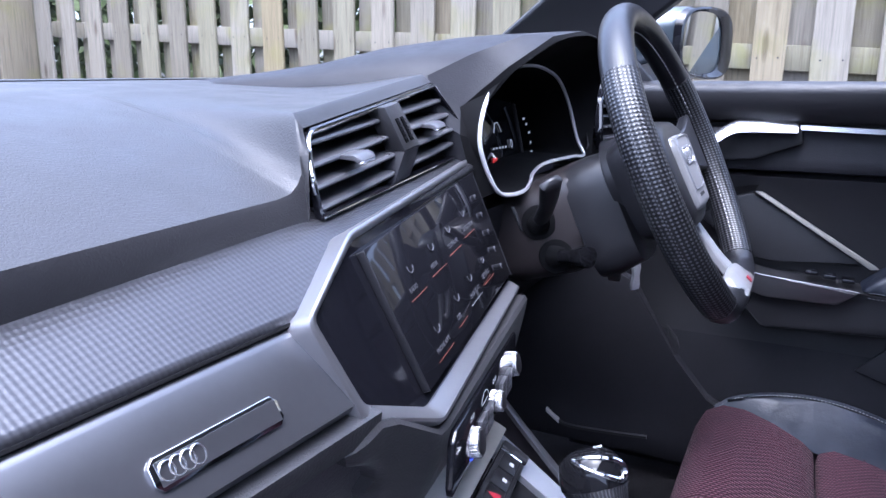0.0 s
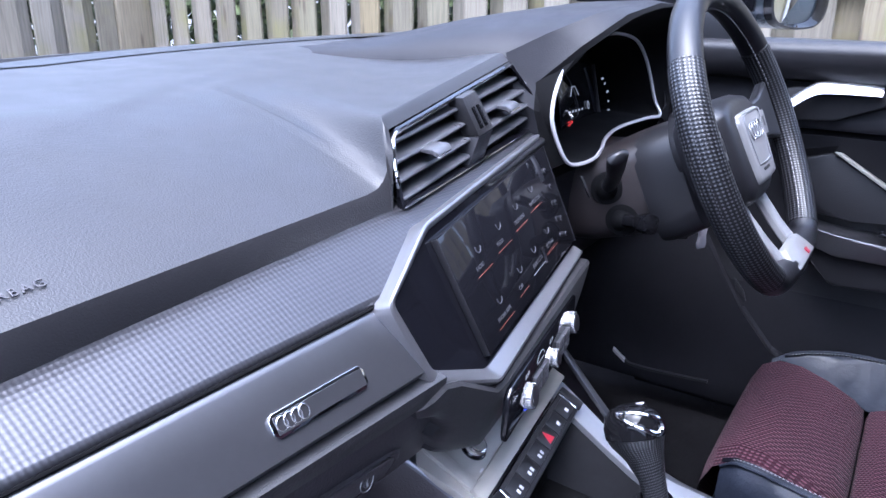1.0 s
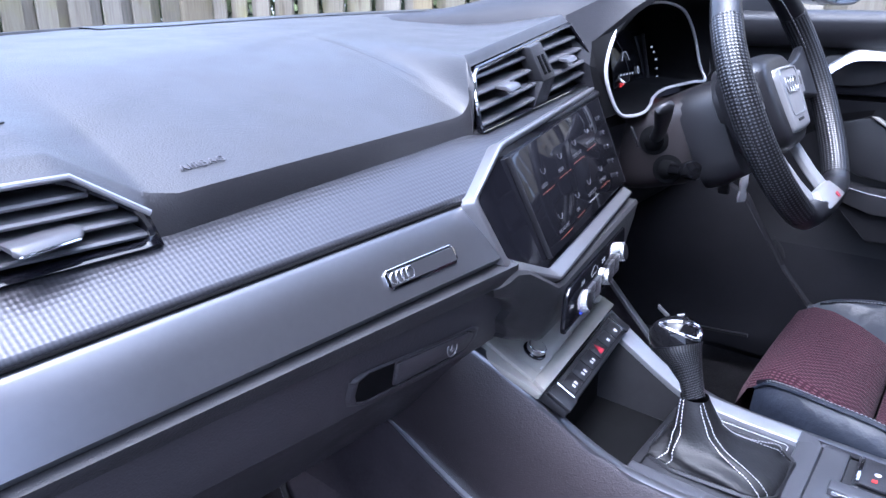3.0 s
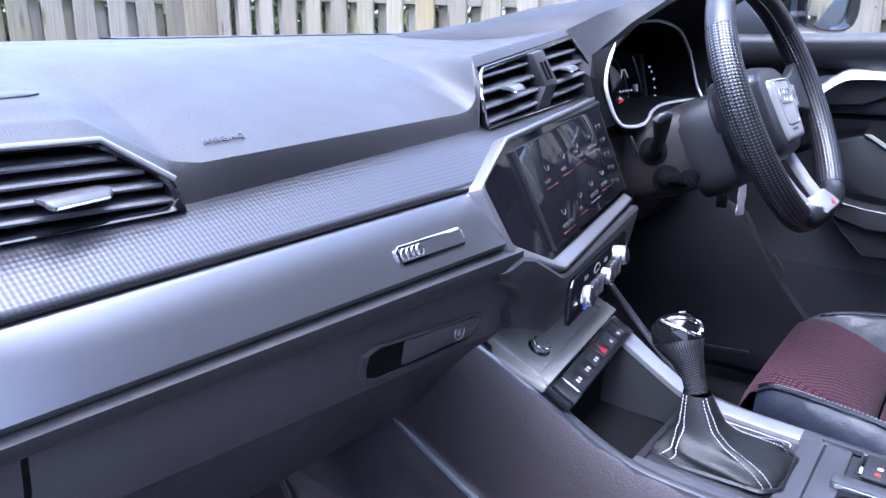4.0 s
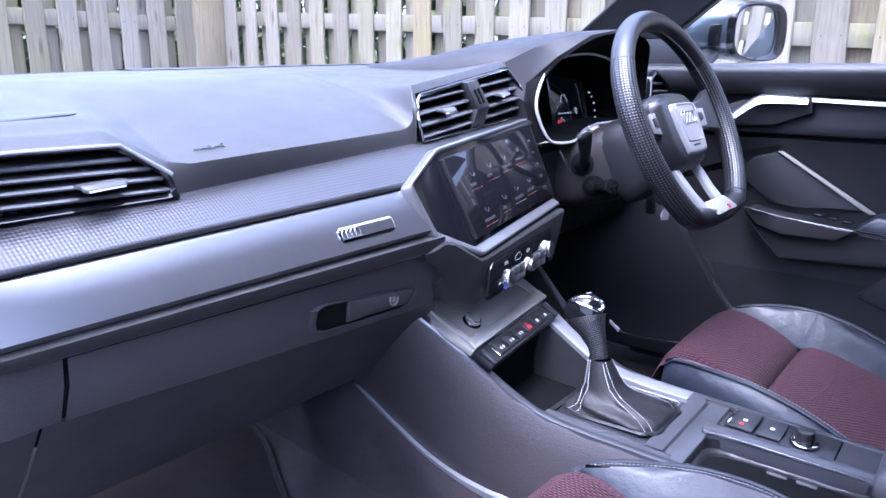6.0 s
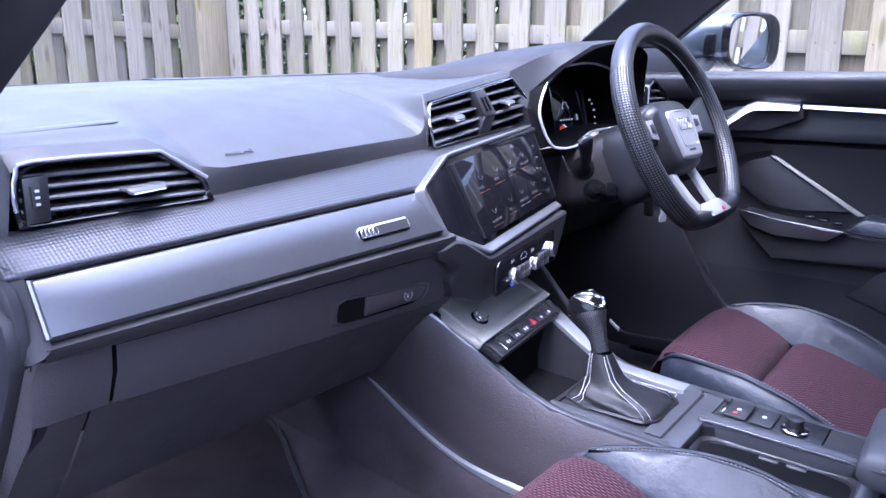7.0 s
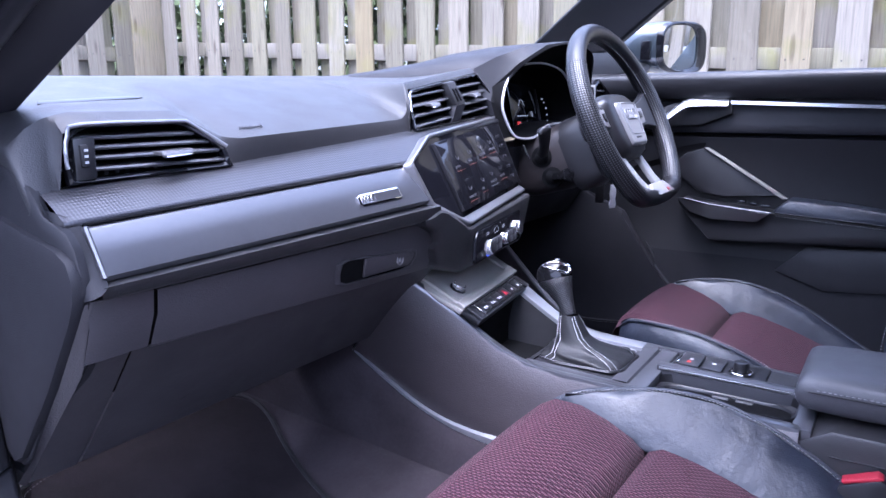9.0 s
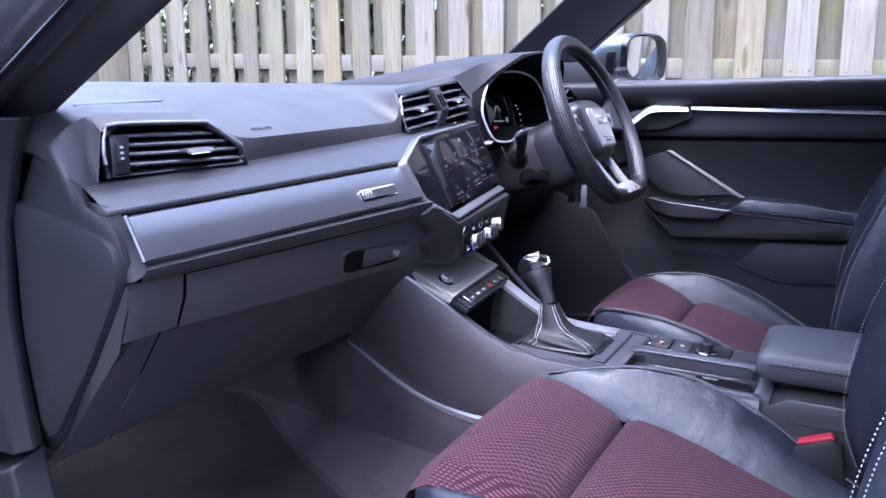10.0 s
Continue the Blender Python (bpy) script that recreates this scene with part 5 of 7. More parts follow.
# sections from the dashboard to the wheel: depth, left and right side, bottom and top
for y, x0, x1, zb, zt in ((0.10, 0.275, 0.470, 0.822, 0.965), (0.05, 0.278, 0.465, 0.826, 0.968), (0.02, 0.282, 0.460, 0.834, 0.985), (-0.01, 0.288, 0.455, 0.842, 1.000), (-0.04, 0.296, 0.448, 0.856, 1.010)):
    cx, cz, hx, hz = (x0 + x1) / 2, (zb + zt) / 2, (x1 - x0) / 2, (zt - zb) / 2
    r = []
    for k in range(24):
        a = 2 * math.pi * k / 24
        ca, sa = math.cos(a), math.sin(a)
        z = cz + hz * math.copysign(abs(sa) ** 0.5, sa)
        r.append((cx + hx * math.copysign(abs(ca) ** 0.5, ca), y, z))
    rows.append(r)
loft(bm, rows, closed=True, caps=True)
part("shroud", bm, M_COLUMN, column, "smooth dark column shroud", angle=40)
bm = B()
rows = []
for h, w, t, bt in ((-0.150, 0.050, 0.030, -0.105), (-0.145, 0.062, 0.042, -0.116), (-0.120, 0.064, 0.044, -0.118), (-0.085, 0.058, 0.042, -0.112), (-0.080, 0.050, 0.034, -0.104)):
    r = []
    for k in range(24):
        a = 2 * math.pi * k / 24
        ca, sa = math.cos(a), math.sin(a)
        r.append(wp(0.018 + w * math.copysign(abs(ca) ** 0.5, ca), (t + bt) / 2 + (t - bt) / 2 * math.copysign(abs(sa) ** 0.5, sa), h))
    rows.append(r)
loft(bm, rows, closed=True, caps=True)
part("collar", bm, M_SMOOTH, column, "dark collar behind the wheel", angle=40)
bm = B()
disc(bm, wp(0.01, 0, -0.09), AXW, 0.056, 0.050, 0.06, 32, 0.003)
part("sleeve", bm, M_SMOOTH, column)
def stalk(root, mid, tip, sizes, material):
    """A stalk lofted from rounded sections: half width and half thickness along it."""
    root, mid, tip = Vector(root), Vector(mid), Vector(tip)
    d = (mid - root).normalized()
    n_ = Vector((-0.95, -0.28, 0.05)).normalized()
    bm = B()
    disc(bm, root - n_ * 0.010, n_, 0.024, 0.023, 0.012, 28, 0.0015)
    disc(bm, root - d * 0.004, d, 0.017, 0.011, 0.016, 20, 0.002)
    part("stalk_gaiter", bm, M_PITCH, column)
    path = smooth_path([root, mid, tip], 6)
    side = (tip - root).cross(Vector((-0.75, -0.6, 0.3))).normalized()
    rows = []
    for i, p in enumerate(path):
        k = i / (len(path) - 1)
        w, t = ip(k, [(a, b) for a, b, c in sizes]), ip(k, [(a, c) for a, b, c in sizes])
        e = (path[min(i + 1, len(path) - 1)] - path[max(i - 1, 0)]).normalized()
        f = e.cross(side).normalized()
        rows.append([p + side * (w * math.copysign(abs(math.cos(q)) ** 0.7, math.cos(q))) + f * (t * math.copysign(abs(math.sin(q)) ** 0.7, math.sin(q))) for q in np.linspace(0, 2 * math.pi, 17)[:-1]])
    bm = B()
    loft(bm, rows, closed=True, caps=True)
    st = part("stalk", bm, material, column, "moulded black stalk", angle=50)
    f = (tip - mid).normalized().cross(side).normalized()
    f = f if f.x < 0 else -f
    bm = B()
    c = path[-3] + f * (sizes[-2][2] + 0.0004)
    u = (tip - mid).normalized()
    prism(bm, [c - side * 0.004 - u * 0.003, c + side * 0.004 - u * 0.003, c + side * 0.004 + u * 0.001, c - side * 0.004 + u * 0.001], f * 0.0003)
    part("stalk_mark", bm, M_DIMPRINT, st)


stalk((0.281, 0.026, 0.918), (0.245, 0.004, 0.946), (0.202, -0.014, 0.986), [(0, 0.009, 0.009), (0.3, 0.0105, 0.008), (0.55, 0.0105, 0.0075), (0.68, 0.013, 0.0080), (0.93, 0.0150, 0.0080), (0.98, 0.0125, 0.0058), (1.0, 0.0060, 0.0022)], M_SMOOTH)
stalk((0.286, 0.002, 0.874), (0.268, -0.030, 0.880), (0.252, -0.052, 0.886), [(0, 0.010, 0.010), (0.45, 0.0095, 0.009), (0.62, 0.0135, 0.0125), (0.88, 0.0145, 0.0135), (0.96, 0.0115, 0.0105), (1.0, 0.004, 0.004)], M_KNOB)
# key with a white tag hanging in the lock
key = thing("key", "ignition key with a white plastic tag hanging from the column", "key", (0.47, -0.04, 0.83))
bm = B()
box(bm, (0.488, -0.040, 0.795), (0.498, -0.020, 0.868), 0.003)
part("key_head", bm, M_RUBBER, key)
bm = B()
prism(bm, [(0.487 + 0.9 * x, -0.064 - 0.5 * x, z) for x, z in ((-0.004, 0.842), (0.010, 0.842), (0.009, 0.832), (0.012, 0.820), (0.008, 0.808), (0.012, 0.795), (0.010, 0.786), (-0.005, 0.786), (-0.007, 0.795), (-0.002, 0.808), (-0.006, 0.820), (-0.003, 0.832))], (0.002, 0.004, 0), 0.001)
part("tag", bm, M_WHITE, key, "white plastic tag")

wheel = thing("steering_wheel", "black perforated leather steering wheel with a flattened bottom", "steering wheel", tuple(WC))
RO = 0.208  # radius of the rim's centre line


def rim_pt(a):
    x, y = RO * math.sin(a), RO * math.cos(a)
    if y > 0:
        y *= 0.88
    if y < -0.176:
        y = -0.176 + (y + 0.176) * 0.25
    return x, y


NR = 96
RIM = [rim_pt(2 * math.pi * i / NR) for i in range(NR + 1)]


def rim_piece(name, i0, i1, material, label, r=0.0175, squash=1.12):
    bm = B()
    uvl = bm.loops.layers.uv.new("UVMap")
    rows, us, s = [], [], 0.0
    for i in range(i0, i1 + 1):
        x, y = RIM[i % NR]
        x0, y0 = RIM[(i - 1) % NR]
        x1, y1 = RIM[(i + 1) % NR]
        t = Vector((x1 - x0, y1 - y0)).normalized()
        nx, ny = t.y, -t.x
        if nx * x + ny * y < 0:
            nx, ny = -nx, -ny
        if i > i0:
            q = RIM[(i - 1) % NR]
            s += math.hypot(x - q[0], y - q[1])
        us.append(s)
        rr = r
        rows.append([wp(x + nx * rr * math.cos(b), y + ny * rr * math.cos(b), rr * squash * math.sin(b)) for b in [2 * math.pi * k / 20 for k in range(20)]])
    vs = [[bm.verts.new(p) for p in row] for row in rows]
    for k in range(len(vs) - 1):
        for j in range(20):
            f = bm.faces.new((vs[k][j], vs[k][(j + 1) % 20], vs[k + 1][(j + 1) % 20], vs[k + 1][j]))
            for lp_, (kk, jj) in zip(f.loops, ((k, j), (k, j + 1), (k + 1, j + 1), (k + 1, j))):
                lp_[uvl].uv = (us[kk], jj * 2 * math.pi * r / 20)
    bm.faces.new(vs[0][::-1])
    bm.faces.new(vs[-1])
    return part(name, bm, material, wheel, label, angle=50)


rim_piece("rim_top", -15, 15, M_RIM, "smooth leather rim top", 0.0178)
rim_piece("rim_grip", 15, 38, M_PERF, "perforated leather grip", 0.0184)
rim_piece("rim_grip", 58, 81, M_PERF, "perforated leather grip", 0.0184)
rim_piece("rim_bottom", 38, 58, M_RIM, "smooth flattened rim bottom", 0.0178)
for i in (15, 38, 58, 81):
    bm = B()
    x, y = RIM[i]
    l = math.hypot(x, y)
    tube(bm, [wp(x + x / l * 0.0180 * math.cos(b), y + y / l * 0.0180 * math.cos(b), 0.0180 * 1.12 * math.sin(b)) for b in np.linspace(0, 2 * math.pi, 21)[:-1]], 0.0008, 4, closed=True, up=WV)
    part("rim_seam", bm, M_RUBBER, wheel)
# inner seam of stitches
for i0, i1 in ((-14, 21), (28, 38), (59, 68), (75, 81)):
    bm = B()
    pts = []
    for i in range(i0, i1):
        x, y = RIM[i % NR]
        l = math.hypot(x, y)
        pts.append(wp(x - x / l * 0.0190, y - y / l * 0.0190, 0.002))
    stitch(bm, pts, 0.0022, 0.0045, 0.0035, up=tuple(AXW), lift=0.001)
    part("stitching", bm, M_THREAD, wheel, "dark cross stitching")
# hub
bm = B()
rows = []
HUB = [(-0.080, 0.020), (-0.070, 0.038), (-0.035, 0.048), (0.035, 0.048), (0.070, 0.038), (0.080, 0.020), (0.076, -0.03), (0.064, -0.068), (0.040, -0.085), (-0.040, -0.085), (-0.064, -0.068), (-0.076, -0.03)]
for h, k in ((-0.070, 0.90), (-0.045, 1.04), (-0.020, 1.03), (-0.006, 0.94), (0.0, 0.80)):
    rows.append([wp(0.0 + a * k * 1.1, b * k * 1.04 - 0.012 * (1 - k), h) for a, b in smooth_path([(p, q, 0) for p, q in HUB], 3, closed=True) and [(v.x, v.y) for v in smooth_path([(p, q, 0) for p, q in HUB], 3, closed=True)]])
loft(bm, rows, closed=True, caps=True)
hub = part("hub", bm, M_SMOOTH, wheel, "smooth black airbag hub", angle=60)
EM = [(-0.045, 0.024), (-0.036, 0.030), (0.036, 0.030), (0.045, 0.024), (0.047, 0.012), (0.038, -0.050), (0.028, -0.060), (-0.028, -0.060), (-0.038, -0.050), (-0.047, 0.012)]
EM = [(v.x * 1.24, v.y * 1.02) for v in smooth_path([(p, q, 0) for p, q in EM], 3, closed=True)]
bm = B()
loft(bm, [[wp(0.012 + a * k, -0.006 + b * k, h) for a, b in EM] for h, k in ((-0.010, 1.06), (0.001, 1.04), (0.005, 0.98), (0.0055, 0.9))], closed=True, caps=True)
plate = part("hub_plate", bm, M_HUB, hub, "silver-grey centre plate", angle=50)
bm = B()
tube(bm, [wp(0.012 + a * 0.74, 0.0 + b * 0.74, 0.0060) for a, b in EM], 0.0009, 5, closed=True, up=AXW)
part("emblem_border", bm, M_GEARFRAME, hub, "fine chrome border line")
for i in range(4):
    c = (-0.0090 + i * 0.0140, -0.002)
    bm = B()
    tube(bm, [wp(c[0] + 0.0102 * math.cos(a), c[1] + 0.0115 * math.sin(a), 0.0064) for a in np.linspace(0, 2 * math.pi, 21)[:-1]], 0.0008, 6, closed=True, up=AXW)
    part("emblem_ring", bm, M_GEARFRAME, hub, "shaded chrome emblem ring")
bm = B()
prism(bm, [wp(-0.006, -0.056, 0.0056), wp(0.026, -0.056, 0.0056), wp(0.026, -0.052, 0.0056), wp(-0.006, -0.052, 0.0056)], AXW * 0.0004)
part("plate_lettering", bm, M_RUBBER, hub)
# spokes
for s in (-1, 1):
    bm = B()
    rows = []
    for a, b0, b1, h in ((0.060, -0.034, 0.020, -0.018), (0.095, -0.030, 0.024, -0.016), (0.140, -0.028, 0.034, -0.006), (0.182, -0.036, 0.052, 0.0)):
        rows.append([wp(s * a, b0, h), wp(s * a, b1, h), wp(s * a, b1, h - 0.016), wp(s * a, b0, h - 0.016)])
    loft(bm, rows, closed=True, caps=True)
    sp = part("spoke", bm, M_SMOOTH, wheel, "black side spoke", bevel=0.004)
    bm = B()
    prism(bm, [wp(s * 0.078, -0.022, -0.0165), wp(s * 0.128, -0.020, -0.0085), wp(s * 0.132, 0.014, -0.0085), wp(s * 0.080, 0.018, -0.0165)], AXW * 0.004, 0.001)
    part("switch_panel", bm, M_HUB, sp, "silver switch panel")
    bm = B()
    prism(bm, [wp(s * 0.096, -0.010, -0.0105), wp(s * 0.118, -0.008, -0.0065), wp(s * 0.119, 0.006, -0.0065), wp(s * 0.097, 0.008, -0.0105)], AXW * 0.003, 0.0008)
    part("switch", bm, M_SMOOTH, sp)
low = None
for s in (-1, 1):
    bm = B()
    rows = []
    for a, b, w, h in ((0.050, -0.080, 0.010, -0.022), (0.051, -0.105, 0.010, -0.016), (0.048, -0.135, 0.011, -0.008), (0.044, -0.168, 0.014, 0.004)):
        rows.append([wp(s * (a - w), b, h - 0.003), wp(s * (a - w * 0.2), b, h + 0.002), wp(s * (a + w), b, h), wp(s * (a + w), b, h - 0.014), wp(s * (a - w), b, h - 0.014)])
    loft(bm, rows, closed=True, caps=True)
    part("lower_spoke", bm, M_HUB, wheel, "satin silver lower spoke arm", bevel=0.002)
bm = B()
prism(bm, [wp(-0.042, -0.156, -0.002), wp(0.042, -0.156, -0.002), wp(0.056, -0.172, 0.004), wp(0.052, -0.184, 0.012), wp(-0.052, -0.184, 0.012), wp(-0.056, -0.172, 0.004)], AXW * 0.011, 0.003)
low = part("spoke_base", bm, M_HUB, wheel, "satin silver plate at the rim bottom")
bm = B()
prism(bm, [wp(0.012, -0.180, 0.0212), wp(0.023, -0.180, 0.0212), wp(0.0245, -0.173, 0.0180), wp(0.0135, -0.173, 0.0180)], AXW * 0.001)
part("spoke_badge", bm, M_RED, low, "small red badge")

# ---------------------------------------------------------------- centre console
console = thing("centre_console", "dark centre console with silver edging and open storage", "centre console", (0, -0.2, 0.4))
# side walls
CE = [(0.19, -0.178, 0.592), (0.15, -0.181, 0.636), (0.10, -0.186, 0.700), (0.065, -0.184, 0.742), (0.03, -0.170, 0.718), (-0.03, -0.150, 0.672), (-0.09, -0.134, 0.628), (-0.14, -0.124, 0.604), (-0.20, -0.119, 0.596), (-0.30, -0.116, 0.592), (-0.42, -0.114, 0.588), (-0.56, -0.112, 0.584)]
STRIP_Z = [(-0.56, 0.452), (-0.24, 0.460), (-0.10, 0.466), (-0.02, 0.478), (0.05, 0.502), (0.12, 0.540), (0.19, 0.584)]
for s in (-1, 1):
    bm = B()
    rows = []
    for y, x, z in CE:
        x = -x if s > 0 else x
        lowz = ip(y, STRIP_Z) - 0.004
        xb = s * ip(y, [(-0.56, 0.150), (-0.1, 0.158), (0.19, 0.172)])
        rows.append([(x - s * 0.012, y, z - 0.002), (x, y, z), (x + s * 0.005, y, z - 0.007), (x + (xb - x) * 0.3 + s * 0.006, y, z + (lowz - z) * 0.35), (x + (xb - x) * 0.75 + s * 0.004, y, z + (lowz - z) * 0.75), (xb, y, lowz), (xb - s * 0.004, y, lowz - 0.01)])
    loft(bm, rows)
    part("side_panel", bm, M_SIDE, console, "grained knee-side panel", angle=50)
    bm = B()
    rows = []
    for p in smooth_path([(x if s < 0 else -x, y, z) for y, x, z in CE[3:]], 3):
        rows.append([p + Vector((s * 0.003, 0, -0.004)), p + Vector((s * 0.0015, 0, 0.0015)), p + Vector((-s * 0.004, 0, 0.003)), p + Vector((-s * 0.011, 0, 0.002)), p + Vector((-s * 0.012, 0, -0.004))])
    loft(bm, rows)
    part("edge_strip", bm, M_DECOR, console, "satin graphite edging", angle=50)
    # lower carpeted side with a bright curved strip
    bm = B()
    rows = []
    for y in (0.56, 0.44, 0.34, 0.26, 0.19, 0.12, 0.05, -0.02, -0.10, -0.24, -0.42, -0.56):
        zt = ip(y, STRIP_Z + [(0.34, 0.66)])
        xb = s * ip(y, [(-0.56, 0.150), (-0.1, 0.158), (0.19, 0.172)])
        rows.append([(xb, y, zt), (xb + s * 0.010, y, zt - 0.014), (xb + s * 0.014, y, zt - 0.05), (s * 0.185, y, 0.36)])
    loft(bm, rows)
    part("lower_side", bm, M_FELT, console, "grey felt lower side")
    bm = B()
    pts = smooth_path([(s * (ip(y, [(-0.56, 0.150), (-0.1, 0.158), (0.19, 0.172)]) + 0.001), y, ip(y, STRIP_Z)) for y in (0.19, 0.12, 0.05, -0.02, -0.10, -0.24)], 4)
    rows = []
    for i, p in enumerate(pts):
        w = 0.0045 + 0.006 * sm((i - 8) / 10)
        rows.append([p + Vector((-s * 0.002, 0, -w)), p + Vector((s * 0.006, 0, -w * 0.6)), p + Vector((s * 0.006, 0, w * 0.6)), p + Vector((-s * 0.002, 0, w))])
    loft(bm, rows, closed=True, caps=True)
    part("lower_strip", bm, M_GEARFRAME, console, "satin grey curved strip")
# start-button plate: a raised border round a sunken panel
PO, PN = Vector((-0.1, 0.010, 0.7115)), Vector((0.05, -0.46, 0.887)).normalized()


def pl(x, y, h=0.0):
    """A point over the sloping plate at x, y."""
    return Vector((x, y, PO.z - (PN.x * (x - PO.x) + PN.y * (y - PO.y)) / PN.z)) + PN * h


bm = B()
prism(bm, [pl(-0.172, 0.030, -0.003), pl(-0.155, -0.034, -0.003), pl(0.122, 0.006, -0.003), pl(0.125, 0.075, -0.003), pl(-0.155, 0.075, -0.003)], PN * -0.010, 0.002)
platec = part("start_plate", bm, M_GREYMETAL, console, "satin grey plate with the start button")
bm = B()
prism(bm, [pl(-0.152, -0.034, -0.003), pl(0.122, 0.004, -0.003), pl(0.120, 0.022, -0.003), pl(-0.150, -0.018, -0.003)], PN * 0.0065, 0.0016)
part("plate_border", bm, M_GREYMETAL, platec, "raised satin border", angle=30)
bm = B()
prism(bm, [pl(-0.150, -0.018, -0.003), pl(-0.134, -0.0165, -0.003), pl(-0.140, 0.060, -0.003), pl(-0.156, 0.060, -0.003)], PN * 0.0055, 0.0016)
part("plate_border", bm, M_GREYMETAL, platec, "raised satin border", angle=30)
bm = B()
prism(bm, [pl(0.098, 0.012, -0.003), pl(0.120, 0.020, -0.003), pl(0.120, 0.075, -0.003), pl(0.090, 0.075, -0.003)], PN * 0.0055, 0.0016)
part("plate_border", bm, M_GREYMETAL, platec, "raised satin border", angle=30)
bm = B()
disc(bm, pl(-0.0985, 0.0100, -0.0025), PN, 0.0155, 0.0155, 0.0025, 30, 0.0008)
part("button_collar", bm, M_PIANO, platec)
bm = B()
disc(bm, pl(-0.0985, 0.0100, 0.0), PN, 0.0132, 0.0125, 0.0085, 32, 0.0012)
sb = part("start_button", bm, M_CHROME, platec, "round silver start button")
bm = B()
disc(bm, pl(-0.0985, 0.0100, 0.0086), PN, 0.0105, 0.0103, 0.0006, 30)
part("button_face", bm, M_GREYMETAL, sb)
bm = B()
prism(bm, [pl(-0.118, -0.012, -0.0028), pl(-0.110, -0.011, -0.0028), pl(-0.110, -0.009, -0.0028), pl(-0.118, -0.010, -0.0028)], PN * 0.0003)
part("plate_lettering", bm, M_PRINT, platec)
# button strip: a dark bar with a chrome outline and moulded ends
BO, BN = Vector((-0.131, -0.064, 0.6785)), Vector((0.066, -0.430, 0.901)).normalized()


def bs_(x, v, h=0.0):
    """A point of the strip at x; v runs from the rear edge (0) to the plate (1)."""
    y = -0.0475 + 0.147 * (x + 0.125) + (v - 0.5) * 0.026
    return Vector((x, y, BO.z - (BN.x * (x - BO.x) + BN.y * (y - BO.y)) / BN.z)) + BN * h


bm = B()
prism(bm, [bs_(-0.149, -0.15, -0.004), bs_(0.106, -0.15, -0.004), bs_(0.110, 1.0, -0.004), bs_(-0.151, 1.15, -0.004)], BN * -0.013, 0.003)
strip = part("button_strip", bm, M_SMOOTH, console, "dark button strip with a chrome outline")
for x0, x1 in ((-0.150, -0.124), (0.092, 0.108)):
    bm = B()
    prism(bm, [bs_(x0, -0.2, -0.0045), bs_(x1, -0.2, -0.0045), bs_(x1, 1.0, -0.0045), bs_(x0, 1.0, -0.0045)], BN * 0.006, 0.002)
    part("strip_end", bm, M_SMOOTH, strip, "moulded end of the strip")
bm = B()
prism(bm, [bs_(-0.122, 0.02, -0.004), bs_(0.088, 0.02, -0.004), bs_(0.088, 0.96, -0.004), bs_(-0.122, 0.96, -0.004)], BN * 0.0035, 0.0006)
part("strip_face", bm, M_RUBBER, strip)
bm = B()
ring = [bs_(x, v, 0.0005) for x, v in ((-0.1225, 0.0), (-0.1225, 0.92), (-0.119, 1.0), (0.085, 1.0), (0.0885, 0.92), (0.0885, 0.0))]
tube(bm, smooth_path(ring, 2), 0.0011, 6)
part("strip_outline", bm, M_CHROME, strip, "bright chrome outline")
for i in range(6):
    x0, x1 = -0.119 + i * 0.0343 + 0.0012, -0.119 + (i + 1) * 0.0343 - 0.0012
    bm = B()
    prism(bm, [bs_(x0, 0.08, -0.0006), bs_(x1, 0.08, -0.0006), bs_(x1, 0.78, -0.0006), bs_(x0, 0.78, -0.0006)], BN * 0.0018, 0.0006)
    bt = part("button", bm, M_SMOOTH, strip)
    xm = (x0 + x1) / 2
    bm = B()
    if i == 3:
        prism(bm, [bs_(xm - 0.008, 0.18, 0.0013), bs_(xm + 0.008, 0.18, 0.0013), bs_(xm, 0.72, 0.0013)], BN * 0.0003)
        part("hazard_symbol", bm, M_RED, bt, "red hazard triangle")
    else:
        for a, b in (((-0.006, -0.002), (0.002, 0.006)) if i < 3 else ((-0.003, 0.003),)):
            prism(bm, [bs_(xm + a, 0.22, 0.0013), bs_(xm + b, 0.22, 0.0013), bs_(xm + b, 0.40, 0.0013), bs_(xm + a, 0.40, 0.0013)], BN * 0.0003)
        part("button_symbol", bm, M_PRINT, bt)
# storage well: floor, back and the silver ramp on the driver's side
bm = B()
loft(bm, [[(-0.125, -0.05, 0.672), (-0.12, -0.03, 0.60), (-0.115, -0.02, 0.565), (-0.10, -0.12, 0.56), (-0.10, -0.135, 0.60)], [(0.082, -0.014, 0.668), (0.080, 0.0, 0.60), (0.080, 0.0, 0.565), (0.080, -0.12, 0.56), (0.080, -0.135, 0.60)]])
part("storage_well", bm, M_PITCH, console, "black open storage well")
# the satin frame that falls from the button strip and runs round the gear panel, in a bright and a dull colour
RAMP = [(0.010, 0.684), (-0.02, 0.668), (-0.05, 0.651), (-0.08, 0.634), (-0.11, 0.618), (-0.135, 0.608), (-0.16, 0.603), (-0.20, 0.600), (-0.25, 0.598), (-0.275, 0.597)]
bm = B()
rows = []
for y, z in RAMP:
    xo, xi = ip(y, [(-0.275, 0.112), (-0.1, 0.116), (0.01, 0.134)]), ip(y, [(-0.275, 0.080), (-0.12, 0.084), (0.01, 0.092)])
    rows.append([(xo, y, z - 0.006), (xo - 0.002, y, z), (xi + 0.004, y, z), (xi + 0.001, y, z - 0.0015), (xi, y, z - 0.006), (xi, y, z - 0.012)])
loft(bm, rows)
